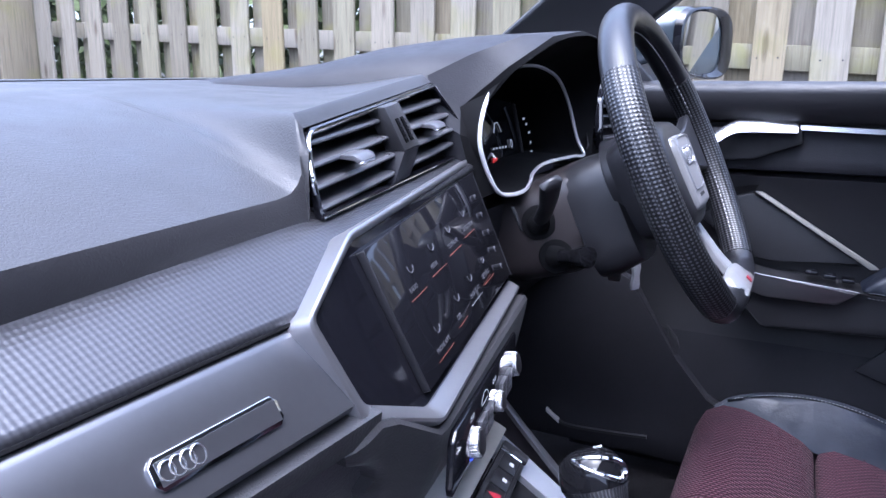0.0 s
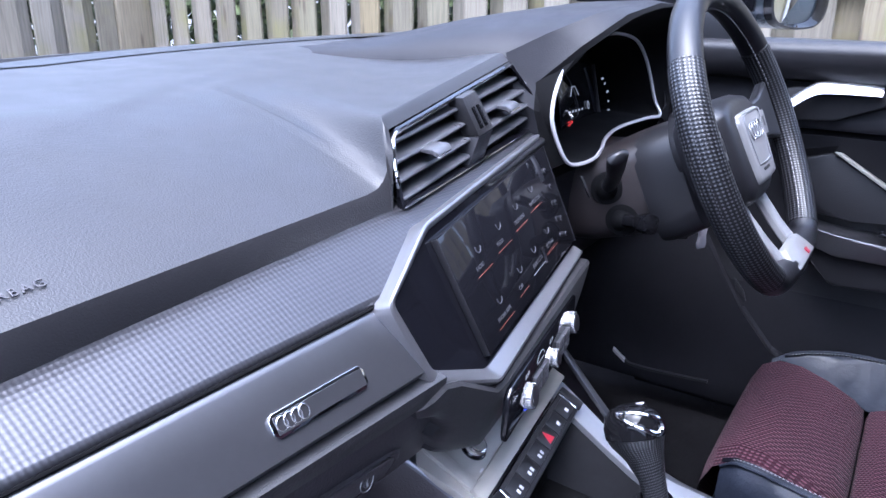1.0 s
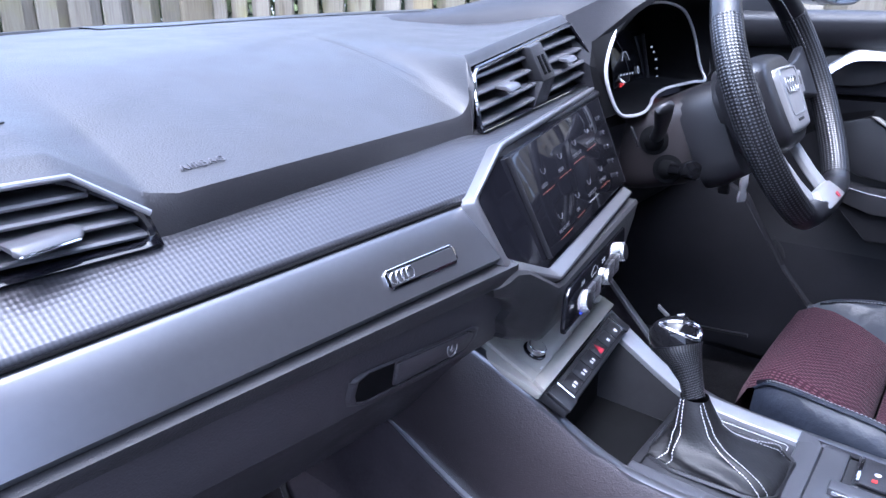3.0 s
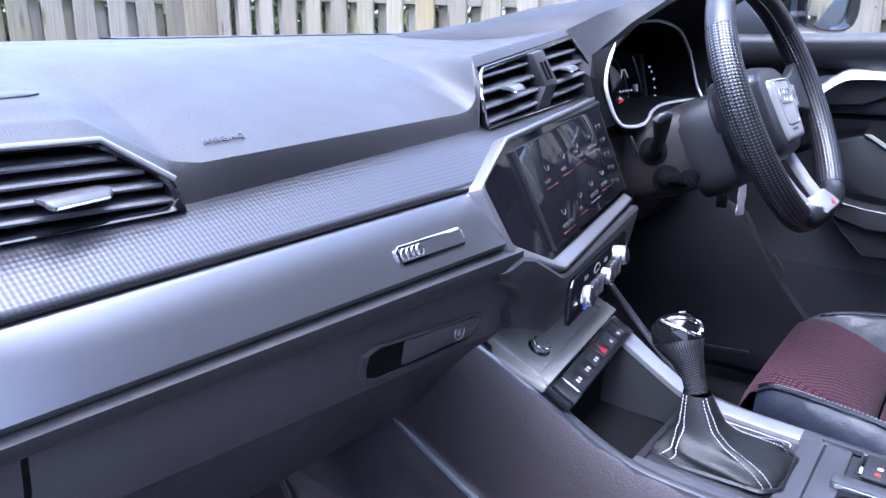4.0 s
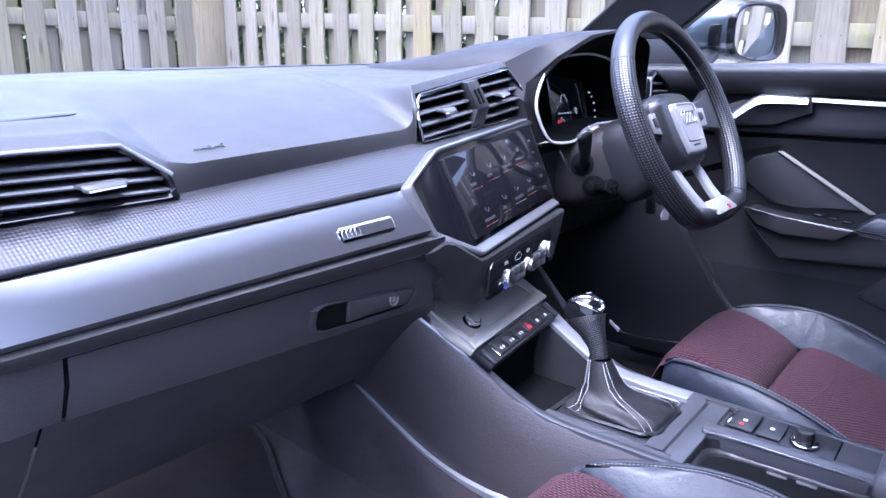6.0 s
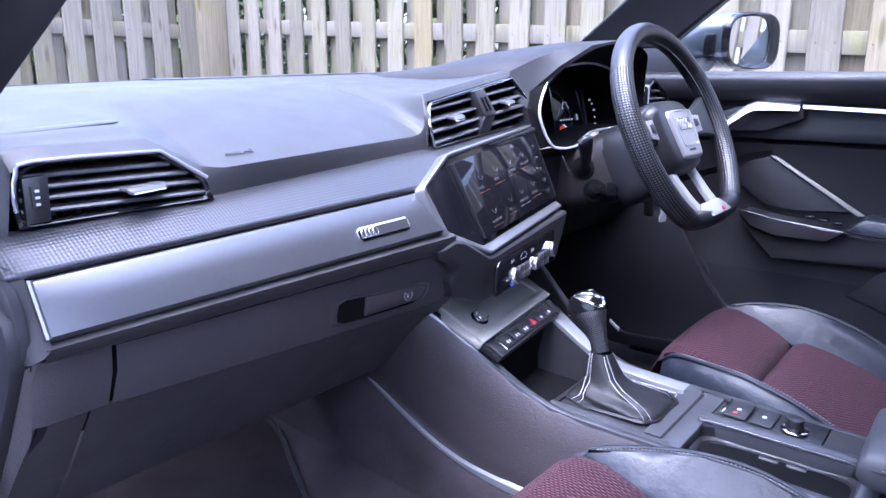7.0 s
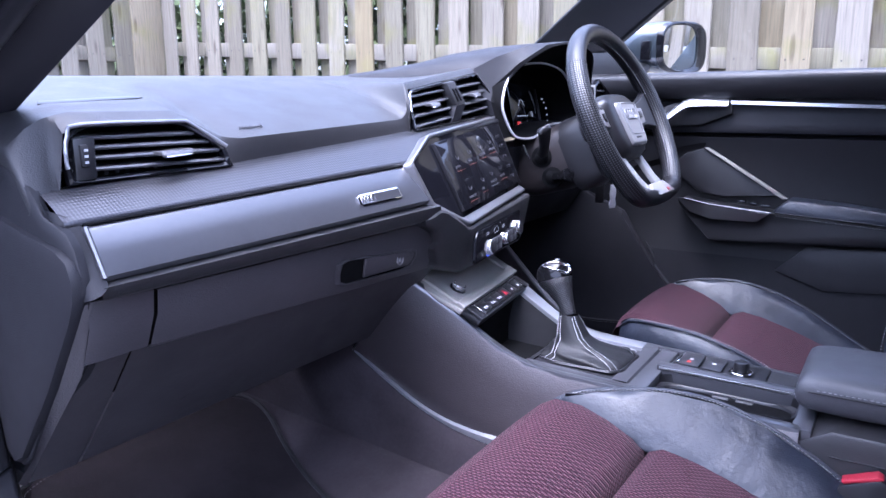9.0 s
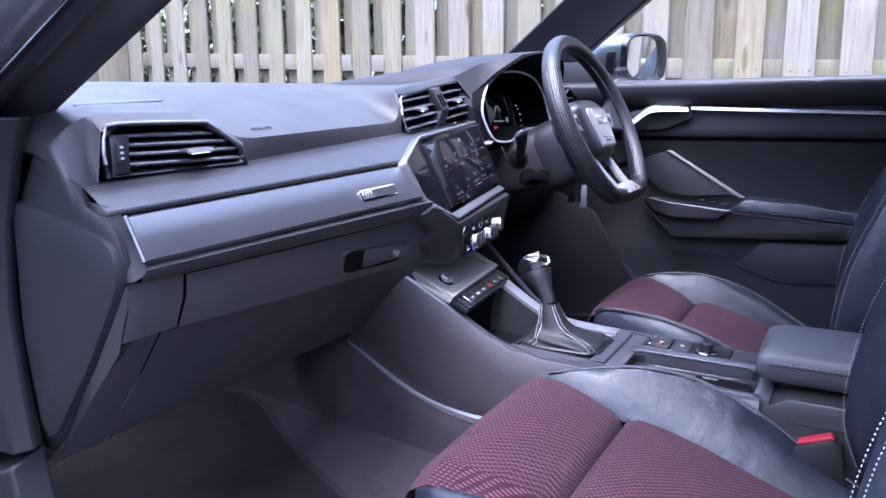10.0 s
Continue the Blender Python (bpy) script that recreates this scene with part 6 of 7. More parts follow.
# the sky's reflection on the ramp is put into this pale colour
part("gear_ramp", bm, M_GEARFRAME, console, "satin ramp beside the gear panel, sky reflection in its pale blue-grey", angle=40)
bm = B()
cn = []
for a in np.linspace(0, math.pi / 2, 7):
    ca, sa = math.cos(a), math.sin(a)
    cn.append([(0.082 + r * ca, -0.275 - k * sa, z) for r, k, z in ((0.030, 0.030, 0.591), (0.028, 0.028, 0.597), (0.002, 0.004, 0.597), (0.001, 0.002, 0.5955), (0.0, 0.0, 0.591), (0.0, 0.0, 0.585))])
cn.append([(-0.092, y, z) for y, z in ((-0.305, 0.589), (-0.303, 0.595), (-0.279, 0.595), (-0.277, 0.5935), (-0.275, 0.589), (-0.275, 0.583))])
loft(bm, cn)
# same frame where it reflects less sky, given a darker colour
part("gear_frame", bm, M_DECK, console, "satin frame behind the gear panel, in duller slate without the reflection", angle=40)
bm = B()
loft(bm, [[(ip(y, [(-0.275, 0.080), (-0.12, 0.084), (0.01, 0.092)]), y, z - 0.010) for y, z in RAMP[:6]], [(0.080, y, 0.562) for y, z in RAMP[:6]]])
part("well_wall", bm, M_RUBBER, console, "dark wall of the storage well")
bm = B()
box(bm, (-0.10, -0.124, 0.560), (0.082, -0.118, 0.590), 0.002)
part("well_step", bm, M_SMOOTH, console)
# top deck
bm = B()


def deck(y):
    return ip(y, [(-0.56, 0.586), (-0.30, 0.592), (-0.13, 0.602)])


def slab(x0, x1, y0, y1, dz=0.0, t=0.02):
    a, b = deck(y0) + dz, deck(y1) + dz
    prism(bm, [(x0, y0, a), (x1, y0, a), (x1, y1, b), (x0, y1, b)], (0, 0, -t), 0.003)


slab(-0.116, -0.088, -0.32, -0.125)
slab(0.096, 0.116, -0.335, -0.300)
slab(-0.114, 0.114, -0.335, -0.304)
slab(-0.112, -0.094, -0.565, -0.335)
slab(-0.112, 0.108, -0.575, -0.548)
part("top_deck", bm, M_DECK, console, "satin dark top deck")
bm = B()
prism(bm, [(-0.086, -0.122, 0.597), (0.081, -0.122, 0.597), (0.080, -0.276, 0.5905), (-0.088, -0.276, 0.5905)], (0, 0, -0.016), 0.002)
gp = part("gear_panel", bm, M_SMOOTH, console, "dark gear selector panel")
for i, ch in enumerate("PRNDS"):
    words(ch, 0.0085, (0.056, -0.165 - i * 0.022, 0.5960 - i * 0.0009), (0, -1, 0), (1, 0, 0.0), M_PRINT, gp, "gear_text", 0.0002)
bm = B()
tube(bm, [(0.052, -0.150, 0.5962), (0.070, -0.150, 0.5962), (0.074, -0.154, 0.596), (0.074, -0.264, 0.5914), (0.070, -0.268, 0.5912), (0.052, -0.268, 0.5912)], 0.0006, 4)
part("gear_outline", bm, M_PRINT, gp)
# cup holder: a recessed plate with one long double-lobed opening
def ring_xy(cx, cy, hx, hy, z, e, waist=0.0, n=40):
    r = []
    for k in range(n):
        a = 2 * math.pi * k / n
        ca, sa = math.cos(a), math.sin(a)
        y = hy * math.copysign(abs(sa) ** e, sa)
        x = hx * math.copysign(abs(ca) ** e, ca) * (1 - waist * math.exp(-(y / 0.018) ** 2))
        r.append((cx + x, cy + y, z))
    return r


bm = B()
loft(bm, [ring_xy(-0.047, -0.442, 0.0472, 0.1085, 0.588, 0.3), ring_xy(-0.047, -0.442, 0.0468, 0.107, 0.574, 0.3), ring_xy(-0.047, -0.442, 0.0435, 0.101, 0.571, 0.42, 0.06), ring_xy(-0.047, -0.442, 0.0425, 0.099, 0.567, 0.42, 0.06)], closed=True)
cup = part("cup_holder", bm, M_SMOOTH, console, "recessed plate round the cup opening", angle=40)
bm = B()
loft(bm, [ring_xy(-0.047, -0.442, 0.0425, 0.099, 0.567, 0.42, 0.06), ring_xy(-0.047, -0.442, 0.039, 0.092, 0.50, 0.55, 0.10), ring_xy(-0.047, -0.442, 0.01, 0.02, 0.50, 0.55)], closed=True, caps=True)
part("cup_well", bm, M_PITCH, cup, "deep black double cup well")
for y in (-0.425, -0.462):
    bm = B()
    prism(bm, [(-0.004, y + 0.006, 0.570), (-0.004, y - 0.022, 0.570), (-0.024, y - 0.008, 0.530)], (-0.010, 0, 0), 0.002)
    part("cup_divider", bm, M_GREYLEATHER, cup)
for y in (-0.40, -0.505):
    bm = B()
    box(bm, (-0.074, y - 0.004, 0.548), (-0.070, y + 0.004, 0.560), 0.001)
    part("cup_clip", bm, M_SMOOTH, cup)
bm = B()
prism(bm, [(-0.002, -0.325, 0.601), (0.020, -0.325, 0.601), (0.018, -0.556, 0.598), (-0.004, -0.556, 0.598)], (0, 0, -0.03), 0.003)
rail = part("cup_rail", bm, M_DECK, console, "dark rail beside the cup holder")
bm = B()
prism(bm, [(-0.0045, -0.33, 0.594), (-0.0045, -0.55, 0.591), (-0.0045, -0.55, 0.5955), (-0.0045, -0.33, 0.5985)], (0.003, 0, 0), 0.0005)
part("rail_strip", bm, M_SILVER, rail, "bright strip")
bm = B()
prism(bm, [(0.020, -0.345, 0.5925), (0.104, -0.345, 0.5925), (0.102, -0.49, 0.589), (0.019, -0.49, 0.589)], (0, 0, -0.012), 0.001)
bpan = part("brake_panel", bm, M_SMOOTH, console, "gloss dark panel with the parking brake switch")
bm = B()
box(bm, (0.024, -0.345, 0.56), (0.10, -0.318, 0.5865), 0.002)
part("tray_slot", bm, M_RUBBER, console, "small black tray slot")
for i, (y0, y1) in enumerate(((-0.385, -0.352), (-0.422, -0.39))):
    bm = B()
    prism(bm, [(0.034, y1, 0.594), (0.094, y1, 0.594), (0.094, y0, 0.593), (0.034, y0, 0.593)], (0, 0, 0.004 if i == 0 else 0.002), 0.0012)
    bt = part("switch", bm, M_GREYLEATHER, bpan, "flat rocker switch")
    bm = B()
    disc(bm, (0.062, (y0 + y1) / 2, 0.598 if i == 0 else 0.596), (0, 0, 1), 0.0036, 0.0036, 0.0006, 14)
    part("switch_symbol", bm, M_PRINT, bt)
    if i == 0:
        bm = B()
        box(bm, (0.044, -0.37, 0.5982), (0.050, -0.364, 0.5988))
        part("switch_lamp", bm, M_LIT_RED, bt, "lit red lamp")
        bm = B()
        box(bm, (0.036, -0.352, 0.594), (0.092, -0.3475, 0.6), 0.001)
        part("switch_edge", bm, M_CHROME, bt)
bm = B()
disc(bm, (0.055, -0.450, 0.592), (0, 0, 1), 0.020, 0.019, 0.003, 30, 0.001)
part("volume_collar", bm, M_CHROME, bpan, "chrome ring")
bm = B()
disc(bm, (0.055, -0.450, 0.595), (0, 0, 1), 0.0125, 0.0115, 0.016, 28, 0.0015)
part("volume_knob", bm, M_SMOOTH, bpan, "round black knob")
bm = B()
loft(bm, [[(0.024, -0.492, 0.588), (0.10, -0.492, 0.588), (0.10, -0.55, 0.586), (0.022, -0.55, 0.586)], [(0.028, -0.496, 0.55), (0.096, -0.496, 0.55), (0.096, -0.546, 0.55), (0.026, -0.546, 0.55)]], closed=True, caps=True)
part("coin_tray", bm, M_RUBBER, console, "small open tray")
# rear box under the armrest
bm = B()
prism(bm, [(-0.115, -0.56, 0.40), (-0.115, -0.56, 0.57), (-0.112, -0.60, 0.592), (-0.112, -1.0, 0.592), (-0.118, -1.0, 0.40)], (0.23, 0, 0), 0.006)
part("rear_box", bm, M_PAD, console, "grained box below the armrest")
bm = B()
box(bm, (-0.1165, -0.98, 0.555), (-0.10, -0.60, 0.557), 0.0005)
part("box_joint", bm, M_RUBBER, console)

armrest = thing("armrest", "padded grey leatherette centre armrest with pale stitching", "armrest", (0, -0.75, 0.6))
bm = B()
rows = []
for y, k in ((-0.548, 0.35), (-0.551, 0.62), (-0.559, 0.82), (-0.575, 0.94), (-0.61, 1.0), (-0.80, 1.0), (-1.0, 1.0)):
    r = []
    for j in range(20):
        a = 2 * math.pi * j / 20
        ca, sa = math.cos(a), math.sin(a)
        X = 0.092 * math.copysign(abs(ca) ** 0.45, ca) * (0.93 + 0.07 * k)
        Z = 0.628 + 0.030 * k * math.copysign(abs(sa) ** 0.5, sa) + (0.004 if sa > 0.2 else 0)
        r.append((X, y, Z))
    rows.append(r)
loft(bm, rows, closed=True, caps=True)
part("cushion", bm, M_ARM, armrest, "padded grey top", angle=60)
bm = B()
stitch(bm, [(-0.0935, y, 0.640) for y in np.linspace(-0.575, -0.99, 30)], 0.0011, 0.005, 0.003, up=(-1, 0, 0.2), lift=0.001)
part("stitching", bm, M_THREAD, armrest, "pale stitching")
bm = B()
tube(bm, [(-0.0938, y, 0.6365) for y in np.linspace(-0.565, -0.99, 30)], 0.0012, 5)
part("seam", bm, M_RUBBER, armrest, "dark seam")

# gear lever
lever = thing("gear_lever", "automatic gear lever with a chrome and black knob and leather boot", "gear lever", (0, -0.2, 0.6))
KT = Vector((0.014, -0.129, 0.756))
KB = Vector((-0.008, -0.166, 0.664))
bm = B()
rows = []
ax = (KT - KB).normalized()
fw = Vector((0, 1, 0)) - ax * ax.y
fw.normalize()
sd = ax.cross(fw)
for k, w, d, f in ((0.0, 0.0125, 0.0135, 0), (0.2, 0.0135, 0.0145, 0), (0.42, 0.0175, 0.021, 0.004), (0.58, 0.0235, 0.029, 0.009), (0.66, 0.0255, 0.0325, 0.010)):
    c = KB.lerp(KT, k) + fw * f
    rows.append([c + sd * (w * math.cos(a)) + fw * (d * math.sin(a)) for a in np.linspace(0, 2 * math.pi, 25)[:-1]])
uvl = bm.loops.layers.uv.new("UVMap")
vs = [[bm.verts.new(p) for p in row] for row in rows]
for k in range(len(vs) - 1):
    for j in range(24):
        f = bm.faces.new((vs[k][j], vs[k][(j + 1) % 24], vs[k + 1][(j + 1) % 24], vs[k + 1][j]))
        for lp_, (kk, jj) in zip(f.loops, ((k, j), (k, j + 1), (k + 1, j + 1), (k + 1, j))):
            lp_[uvl].uv = (kk * 0.030, jj * 0.0105)
part("grip", bm, M_PERF, lever, "dimpled leather grip", angle=60)
bm = B()
rows = []
for k, w, d in ((0.665, 0.0258, 0.0328), (0.78, 0.0262, 0.033), (0.90, 0.024, 0.029), (0.98, 0.017, 0.020), (1.01, 0.008, 0.010)):
    c = KB.lerp(KT, k) + fw * 0.010
    rows.append([c + sd * (w * math.cos(a)) + fw * (d * math.sin(a)) for a in np.linspace(0, 2 * math.pi, 25)[:-1]])
loft(bm, rows, closed=True, caps=True)
part("knob", bm, M_KNOB, lever, "gloss black knob top", angle=60)
bm = B()
c = KB.lerp(KT, 0.80) + fw * 0.010
side = -sd if (-sd).x < 0 else sd
rear = -fw


def knob_pt(th, ph, k=1.02):
    th, ph = math.radians(th), math.radians(ph)
    return c + (side * (0.0262 * math.cos(th) * math.cos(ph)) + rear * (0.0330 * math.sin(th) * math.cos(ph)) + ax * (0.0235 * math.sin(ph))) * k


loop = [knob_pt(*q) for q in ((-22, 42), (10, 44), (45, 34), (74, 14), (82, -8), (70, -24), (48, -14), (20, 8), (-6, 28))]
rad = [0.0016, 0.0018, 0.0022, 0.0030, 0.0040, 0.0038, 0.0026, 0.0020, 0.0017]
loop_s = smooth_path(loop, 3, closed=True)
tube(bm, loop_s, [rad[i // 3] + (rad[(i // 3 + 1) % 9] - rad[i // 3]) * (i % 3) / 3 for i in range(len(loop_s))], 8, closed=True, up=side)
part("knob_trim", bm, M_CHROME, lever, "chrome trim loop")
bm = B()
bm.faces.new([bm.verts.new(p) for p in [knob_pt(*q, 1.0) for q in ((-18, 38), (10, 40), (45, 30), (70, 12), (76, -8), (66, -18), (48, -9), (20, 11), (-4, 28))]])
bmesh.ops.triangulate(bm, faces=bm.faces)
part("release_button", bm, M_PIANO, lever, "gloss black release button")
bm = B()
q = KB.lerp(KT, 1.0) + fw * 0.0
prism(bm, [q + fw * 0.002 + ax * 0.001, q - sd * 0.004 - fw * 0.006 + ax * 0.0005, q + sd * 0.004 - fw * 0.006 + ax * 0.0005], ax * 0.0012)
part("knob_mark", bm, M_PRINT, lever)
# boot: leather sleeve that flares out to the rear
bm = B()
rows = []
for k in [0, 0.03, 0.07, 0.11, 0.15, 0.19, 0.24, 0.29, 0.35, 0.42, 0.5, 0.58, 0.66, 0.74, 0.82, 0.9, 1.0]:
    hw = ip(k, [(0, 0.060), (0.07, 0.060), (0.15, 0.052), (0.24, 0.040), (0.35, 0.031), (0.5, 0.0265), (0.8, 0.021), (1, 0.0165)])
    y0 = ip(k, [(0, -0.281), (0.07, -0.280), (0.15, -0.270), (0.24, -0.246), (0.35, -0.222), (0.5, -0.206), (0.8, -0.192), (1, -0.184)])
    y1 = ip(k, [(0, -0.133), (0.12, -0.135), (0.25, -0.142), (0.4, -0.147), (1, -0.150)])
    z = 0.595 + 0.072 * k
    cx = ip(k, [(0, -0.010), (0.3, -0.013), (1, -0.009)])
    r = []
    for j in range(64):
        a = 2 * math.pi * j / 64
        ca, sa = math.cos(a), math.sin(a)
        e = 0.42 + 0.5 * min(1, k * 2)
        q = 1 - k
        crease = 1 - 2 * abs(math.sin(2.5 * a + 7 * k + 0.4))
        fold = 1 + 0.15 * q * math.sin(math.pi * min(1, k * 2.2)) * crease + 0.040 * q * math.sin(30 * k + 3 * a) * min(1, k * 8) + 0.018 * math.sin(9 * a + 12 * k) * q
        # the seams stand out as ridges
        for c in (150, 225, 315):
            d = (math.degrees(a) - c + 180) % 360 - 180
            fold += 0.10 * q * min(1, k * 5) * math.exp(-(d / 16) ** 2)
        r.append((cx + hw * fold * math.copysign(abs(ca) ** e, ca), (y0 + y1) / 2 + (y1 - y0) / 2 * fold * math.copysign(abs(sa) ** e, sa), z))
    rows.append(r)
loft(bm, rows, closed=True)
part("boot", bm, M_BOOT, lever, "pleated black leather boot", angle=80)
for j in (25, 28, 39, 42, 55, 58):
    bm = B()
    pts = []
    for r in rows[1:]:
        p = Vector(r[j])
        o = Vector((p.x + 0.010, p.y + 0.19, 0)).normalized()
        pts.append(p + o * 0.0008 + Vector((0, 0, 0.0005)))
    stitch(bm, smooth_path(pts, 3), 0.0012, 0.0034, 0.0013, up=tuple(o + Vector((0, 0, 0.6))), lift=0.0009)
    part("stitching", bm, M_PRINT, lever, "pale stitching")
bm = B()
tube(bm, [(p[0] * 1.03, (p[1] + 0.207) * 1.03 - 0.207, 0.5965) for p in rows[0]], 0.0032, 5, closed=True)
part("boot_frame", bm, M_SMOOTH, lever)

# ---------------------------------------------------------------- seats
def seat(cx, dz, label, slide=0.0):
    """A sports seat: two-piece cloth insert, leather bolsters, backrest, all with piping."""
    s = thing("seat", label, "car seat", (cx, -0.5 + slide, 0.36), "front seats")
    S = Vector((cx, slide, dz))

    def P(x, y, z):
        return Vector((x, y, z)) + S

    HW = 0.158
    outer = -1 if cx < 0 else 0  # the doorway side of the passenger seat is wider at the front

    def wide(x, y):
        return x * (1 + 0.36 * sm((y + 0.42) / 0.2)) if x * outer > 0 else x

    # thigh section
    bm = B()
    rows = []
    for x in np.linspace(-HW - 0.012, HW + 0.012, 13):
        e = sm((abs(x) - HW + 0.02) / 0.032)
        sag = 0.006 * math.cos(x / HW * 1.4)
        prof = [(-0.205, 0.43), (-0.192, 0.50), (-0.198, 0.552), (-0.212, 0.583), (-0.236, 0.597), (-0.268, 0.596), (-0.31, 0.582), (-0.350, 0.562), (-0.366, 0.548), (-0.370, 0.528)]
        rows.append([P(wide(x, y), y, z + sag - 0.012 * e * (1 if abs(x) > HW else 0.4)) for y, z in prof])
    loft(bm, rows)
    part("thigh_cushion", bm, M_CLOTH, s, "maroon patterned cloth", angle=60)
    bm = B()
    rows = []
    for x in np.linspace(-HW - 0.012, HW + 0.012, 13):
        sag = 0.004 * math.cos(x / HW * 1.4)
        prof = [(-0.372, 0.522), (-0.376, 0.540), (-0.395, 0.547), (-0.44, 0.538), (-0.50, 0.520), (-0.58, 0.490), (-0.66, 0.460), (-0.80, 0.42)]
        rows.append([P(x, y, z + sag) for y, z in prof])
    loft(bm, rows)
    part("seat_cushion", bm, M_CLOTH, s, "maroon patterned cloth", angle=60)
    bm = B()
    stitch(bm, [P(x, -0.43 - 0.03 * (1 - (x / HW) ** 2), 0.5505) for x in np.linspace(-HW, HW, 24)], 0.002, 0.006, 0.004)
    part("cushion_seam", bm, M_CLOTH, s)
    for sd in (-1, 1):
        # cushion bolster: sheet from the insert edge up to the piping and down outside
        bm = B()
        rows, pipe, st1 = [], [], []
        for y, xo, zt in ((-0.222, 0.172, 0.575), (-0.240, 0.182, 0.592), (-0.27, 0.196, 0.600), (-0.32, 0.215, 0.604), (-0.38, 0.226, 0.602), (-0.45, 0.232, 0.586), (-0.52, 0.234, 0.556), (-0.59, 0.234, 0.515), (-0.66, 0.232, 0.475), (-0.75, 0.23, 0.44)):
            zi = ip(y, [(-0.75, 0.43), (-0.66, 0.456), (-0.50, 0.517), (-0.40, 0.544), (-0.30, 0.572), (-0.25, 0.585), (-0.205, 0.575)])
            xi = HW + 0.004
            if cx < 0 and sd > 0:
                zt += ip(y, [(-0.75, 0.02), (-0.66, 0.027), (-0.59, 0.033), (-0.52, 0.028), (-0.45, 0.020), (-0.38, 0.010), (-0.30, 0.0)])
                xo += ip(y, [(-0.75, 0.008), (-0.45, 0.008), (-0.32, 0.0)])
            if sd == outer:
                xo += 0.07 * sm((y + 0.42) / 0.2)
                zt -= 0.028 * sm((y + 0.45) / 0.2)
                xi = wide(sd * xi, y) * sd
            m = (xi + xo) / 2
            rows.append([P(sd * xi, y, zi - 0.012), P(sd * (xi + 0.004), y, zi + 0.001), P(sd * m, y, (zi + zt) / 2 + 0.010), P(sd * (xo - 0.012), y, zt + 0.001), P(sd * xo, y, zt - 0.004), P(sd * (xo + 0.012), y, zt - 0.03), P(sd * (xo + 0.014), y - 0.01, zt - 0.08), P(sd * (xo + 0.004), y, 0.42)])
            pipe.append(P(sd * (xo - 0.001), y, zt + 0.001))
            st1.append(P(sd * (xo - 0.010), y, zt + 0.0018))
        loft(bm, rows)
        part("bolster", bm, M_LEATHER, s, "black leather side bolster", angle=60)
        bm = B()
        tube(bm, smooth_path(pipe, 3), 0.0026, 6)
        part("piping", bm, M_LEATHER, s)
        if sd != outer:
            bm = B()
            stitch(bm, smooth_path(st1, 3), 0.0009, 0.0040, 0.002)
            part("stitching", bm, M_THREAD, s, "pale stitching")
    # base
    bm = B()
    box(bm, P(-0.20, -0.72, 0.37 - dz), P(0.20, -0.20, 0.47), 0.02)
    part("seat_base", bm, M_LOWER, s, "dark plastic seat base")
    # backrest, leaning back
    def K(x, d, h):
        return P(x, -0.746 - d - 0.14 * h, 0.46 + h)

    bm = B()
    rows = []
    for x in np.linspace(-HW, HW, 9):
        rows.append([K(x, 0.0 - 0.0 * x, h) for h in (0.0, 0.1, 0.22, 0.36, 0.5, 0.60)])
    loft(bm, rows)
    part("back_cushion", bm, M_CLOTH, s, "maroon patterned cloth", angle=60)
    for sd in (-1, 1):
        bm = B()
        rows = []
        for h, xo, fwd in ((0.02, 0.215, 0.02), (0.06, 0.232, 0.055), (0.12, 0.243, 0.085), (0.20, 0.25, 0.095), (0.30, 0.25, 0.09), (0.42, 0.235, 0.06), (0.54, 0.20, 0.03), (0.62, 0.17, 0.0)):
            rows.append([K(sd * HW, 0.002, h), K(sd * (HW + 0.03), -fwd * 0.7, h), K(sd * (xo - 0.018), -fwd, h), K(sd * (xo - 0.004), -fwd + 0.008, h), K(sd * xo, -fwd + 0.03, h), K(sd * (xo + 0.004), 0.05, h), K(sd * (xo - 0.02), 0.12, h)])
        loft(bm, rows)
        part("back_bolster", bm, M_LEATHER, s, "black leather back bolster", angle=60)
        bm = B()
        stitch(bm, smooth_path([r[2] + Vector((0, 0.0015, 0.001)) for r in rows[1:]], 4), 0.0010, 0.0032, 0.0026, up=(0, 1, 0.2))
        stitch(bm, smooth_path([r[3] + Vector((0, 0.0015, 0.001)) for r in rows[1:]], 4), 0.0010, 0.0032, 0.0026, up=(0, 1, 0.2))
        part("stitching", bm, M_THREAD, s, "pale stitching")
    bm = B()
    rows = []
    for h in (0.0, 0.3, 0.6):
        rows.append([K(-0.22, 0.10, h), K(0.22, 0.10, h), K(0.2, 0.14, h), K(-0.2, 0.14, h)])
    loft(bm, rows, closed=True, caps=True)
    part("back_shell", bm, M_LOWER, s, "dark seat back shell")
    return s


seat(-0.363, 0.0, "maroon cloth sports seat with black leather bolsters, passenger side")
seat(0.372, 0.014, "maroon cloth sports seat with black leather bolsters behind the wheel", 0.030)

# belt buckle beside the passenger seat
buckle = thing("belt_buckle", "black seat belt buckle with a red release button", "seat belt buckle", (-0.13, -0.63, 0.45))
bm = B()
prism(bm, [(-0.150, -0.634, 0.468), (-0.150, -0.690, 0.476), (-0.144, -0.676, 0.545), (-0.144, -0.662, 0.553), (-0.144, -0.618, 0.532), (-0.144, -0.612, 0.520)], (0.026, 0, 0), 0.004)
part("housing", bm, M_SMOOTH, buckle, "black plastic housing")
bm = B()
prism(bm, [(-0.1455, -0.6215, 0.535), (-0.1455, -0.668, 0.5530), (-0.1455, -0.660, 0.5565), (-0.1455, -0.618, 0.5385)], (0.022, 0, 0), 0.002)
part("release_button", bm, M_RED, buckle, "red release button")
bm = B()
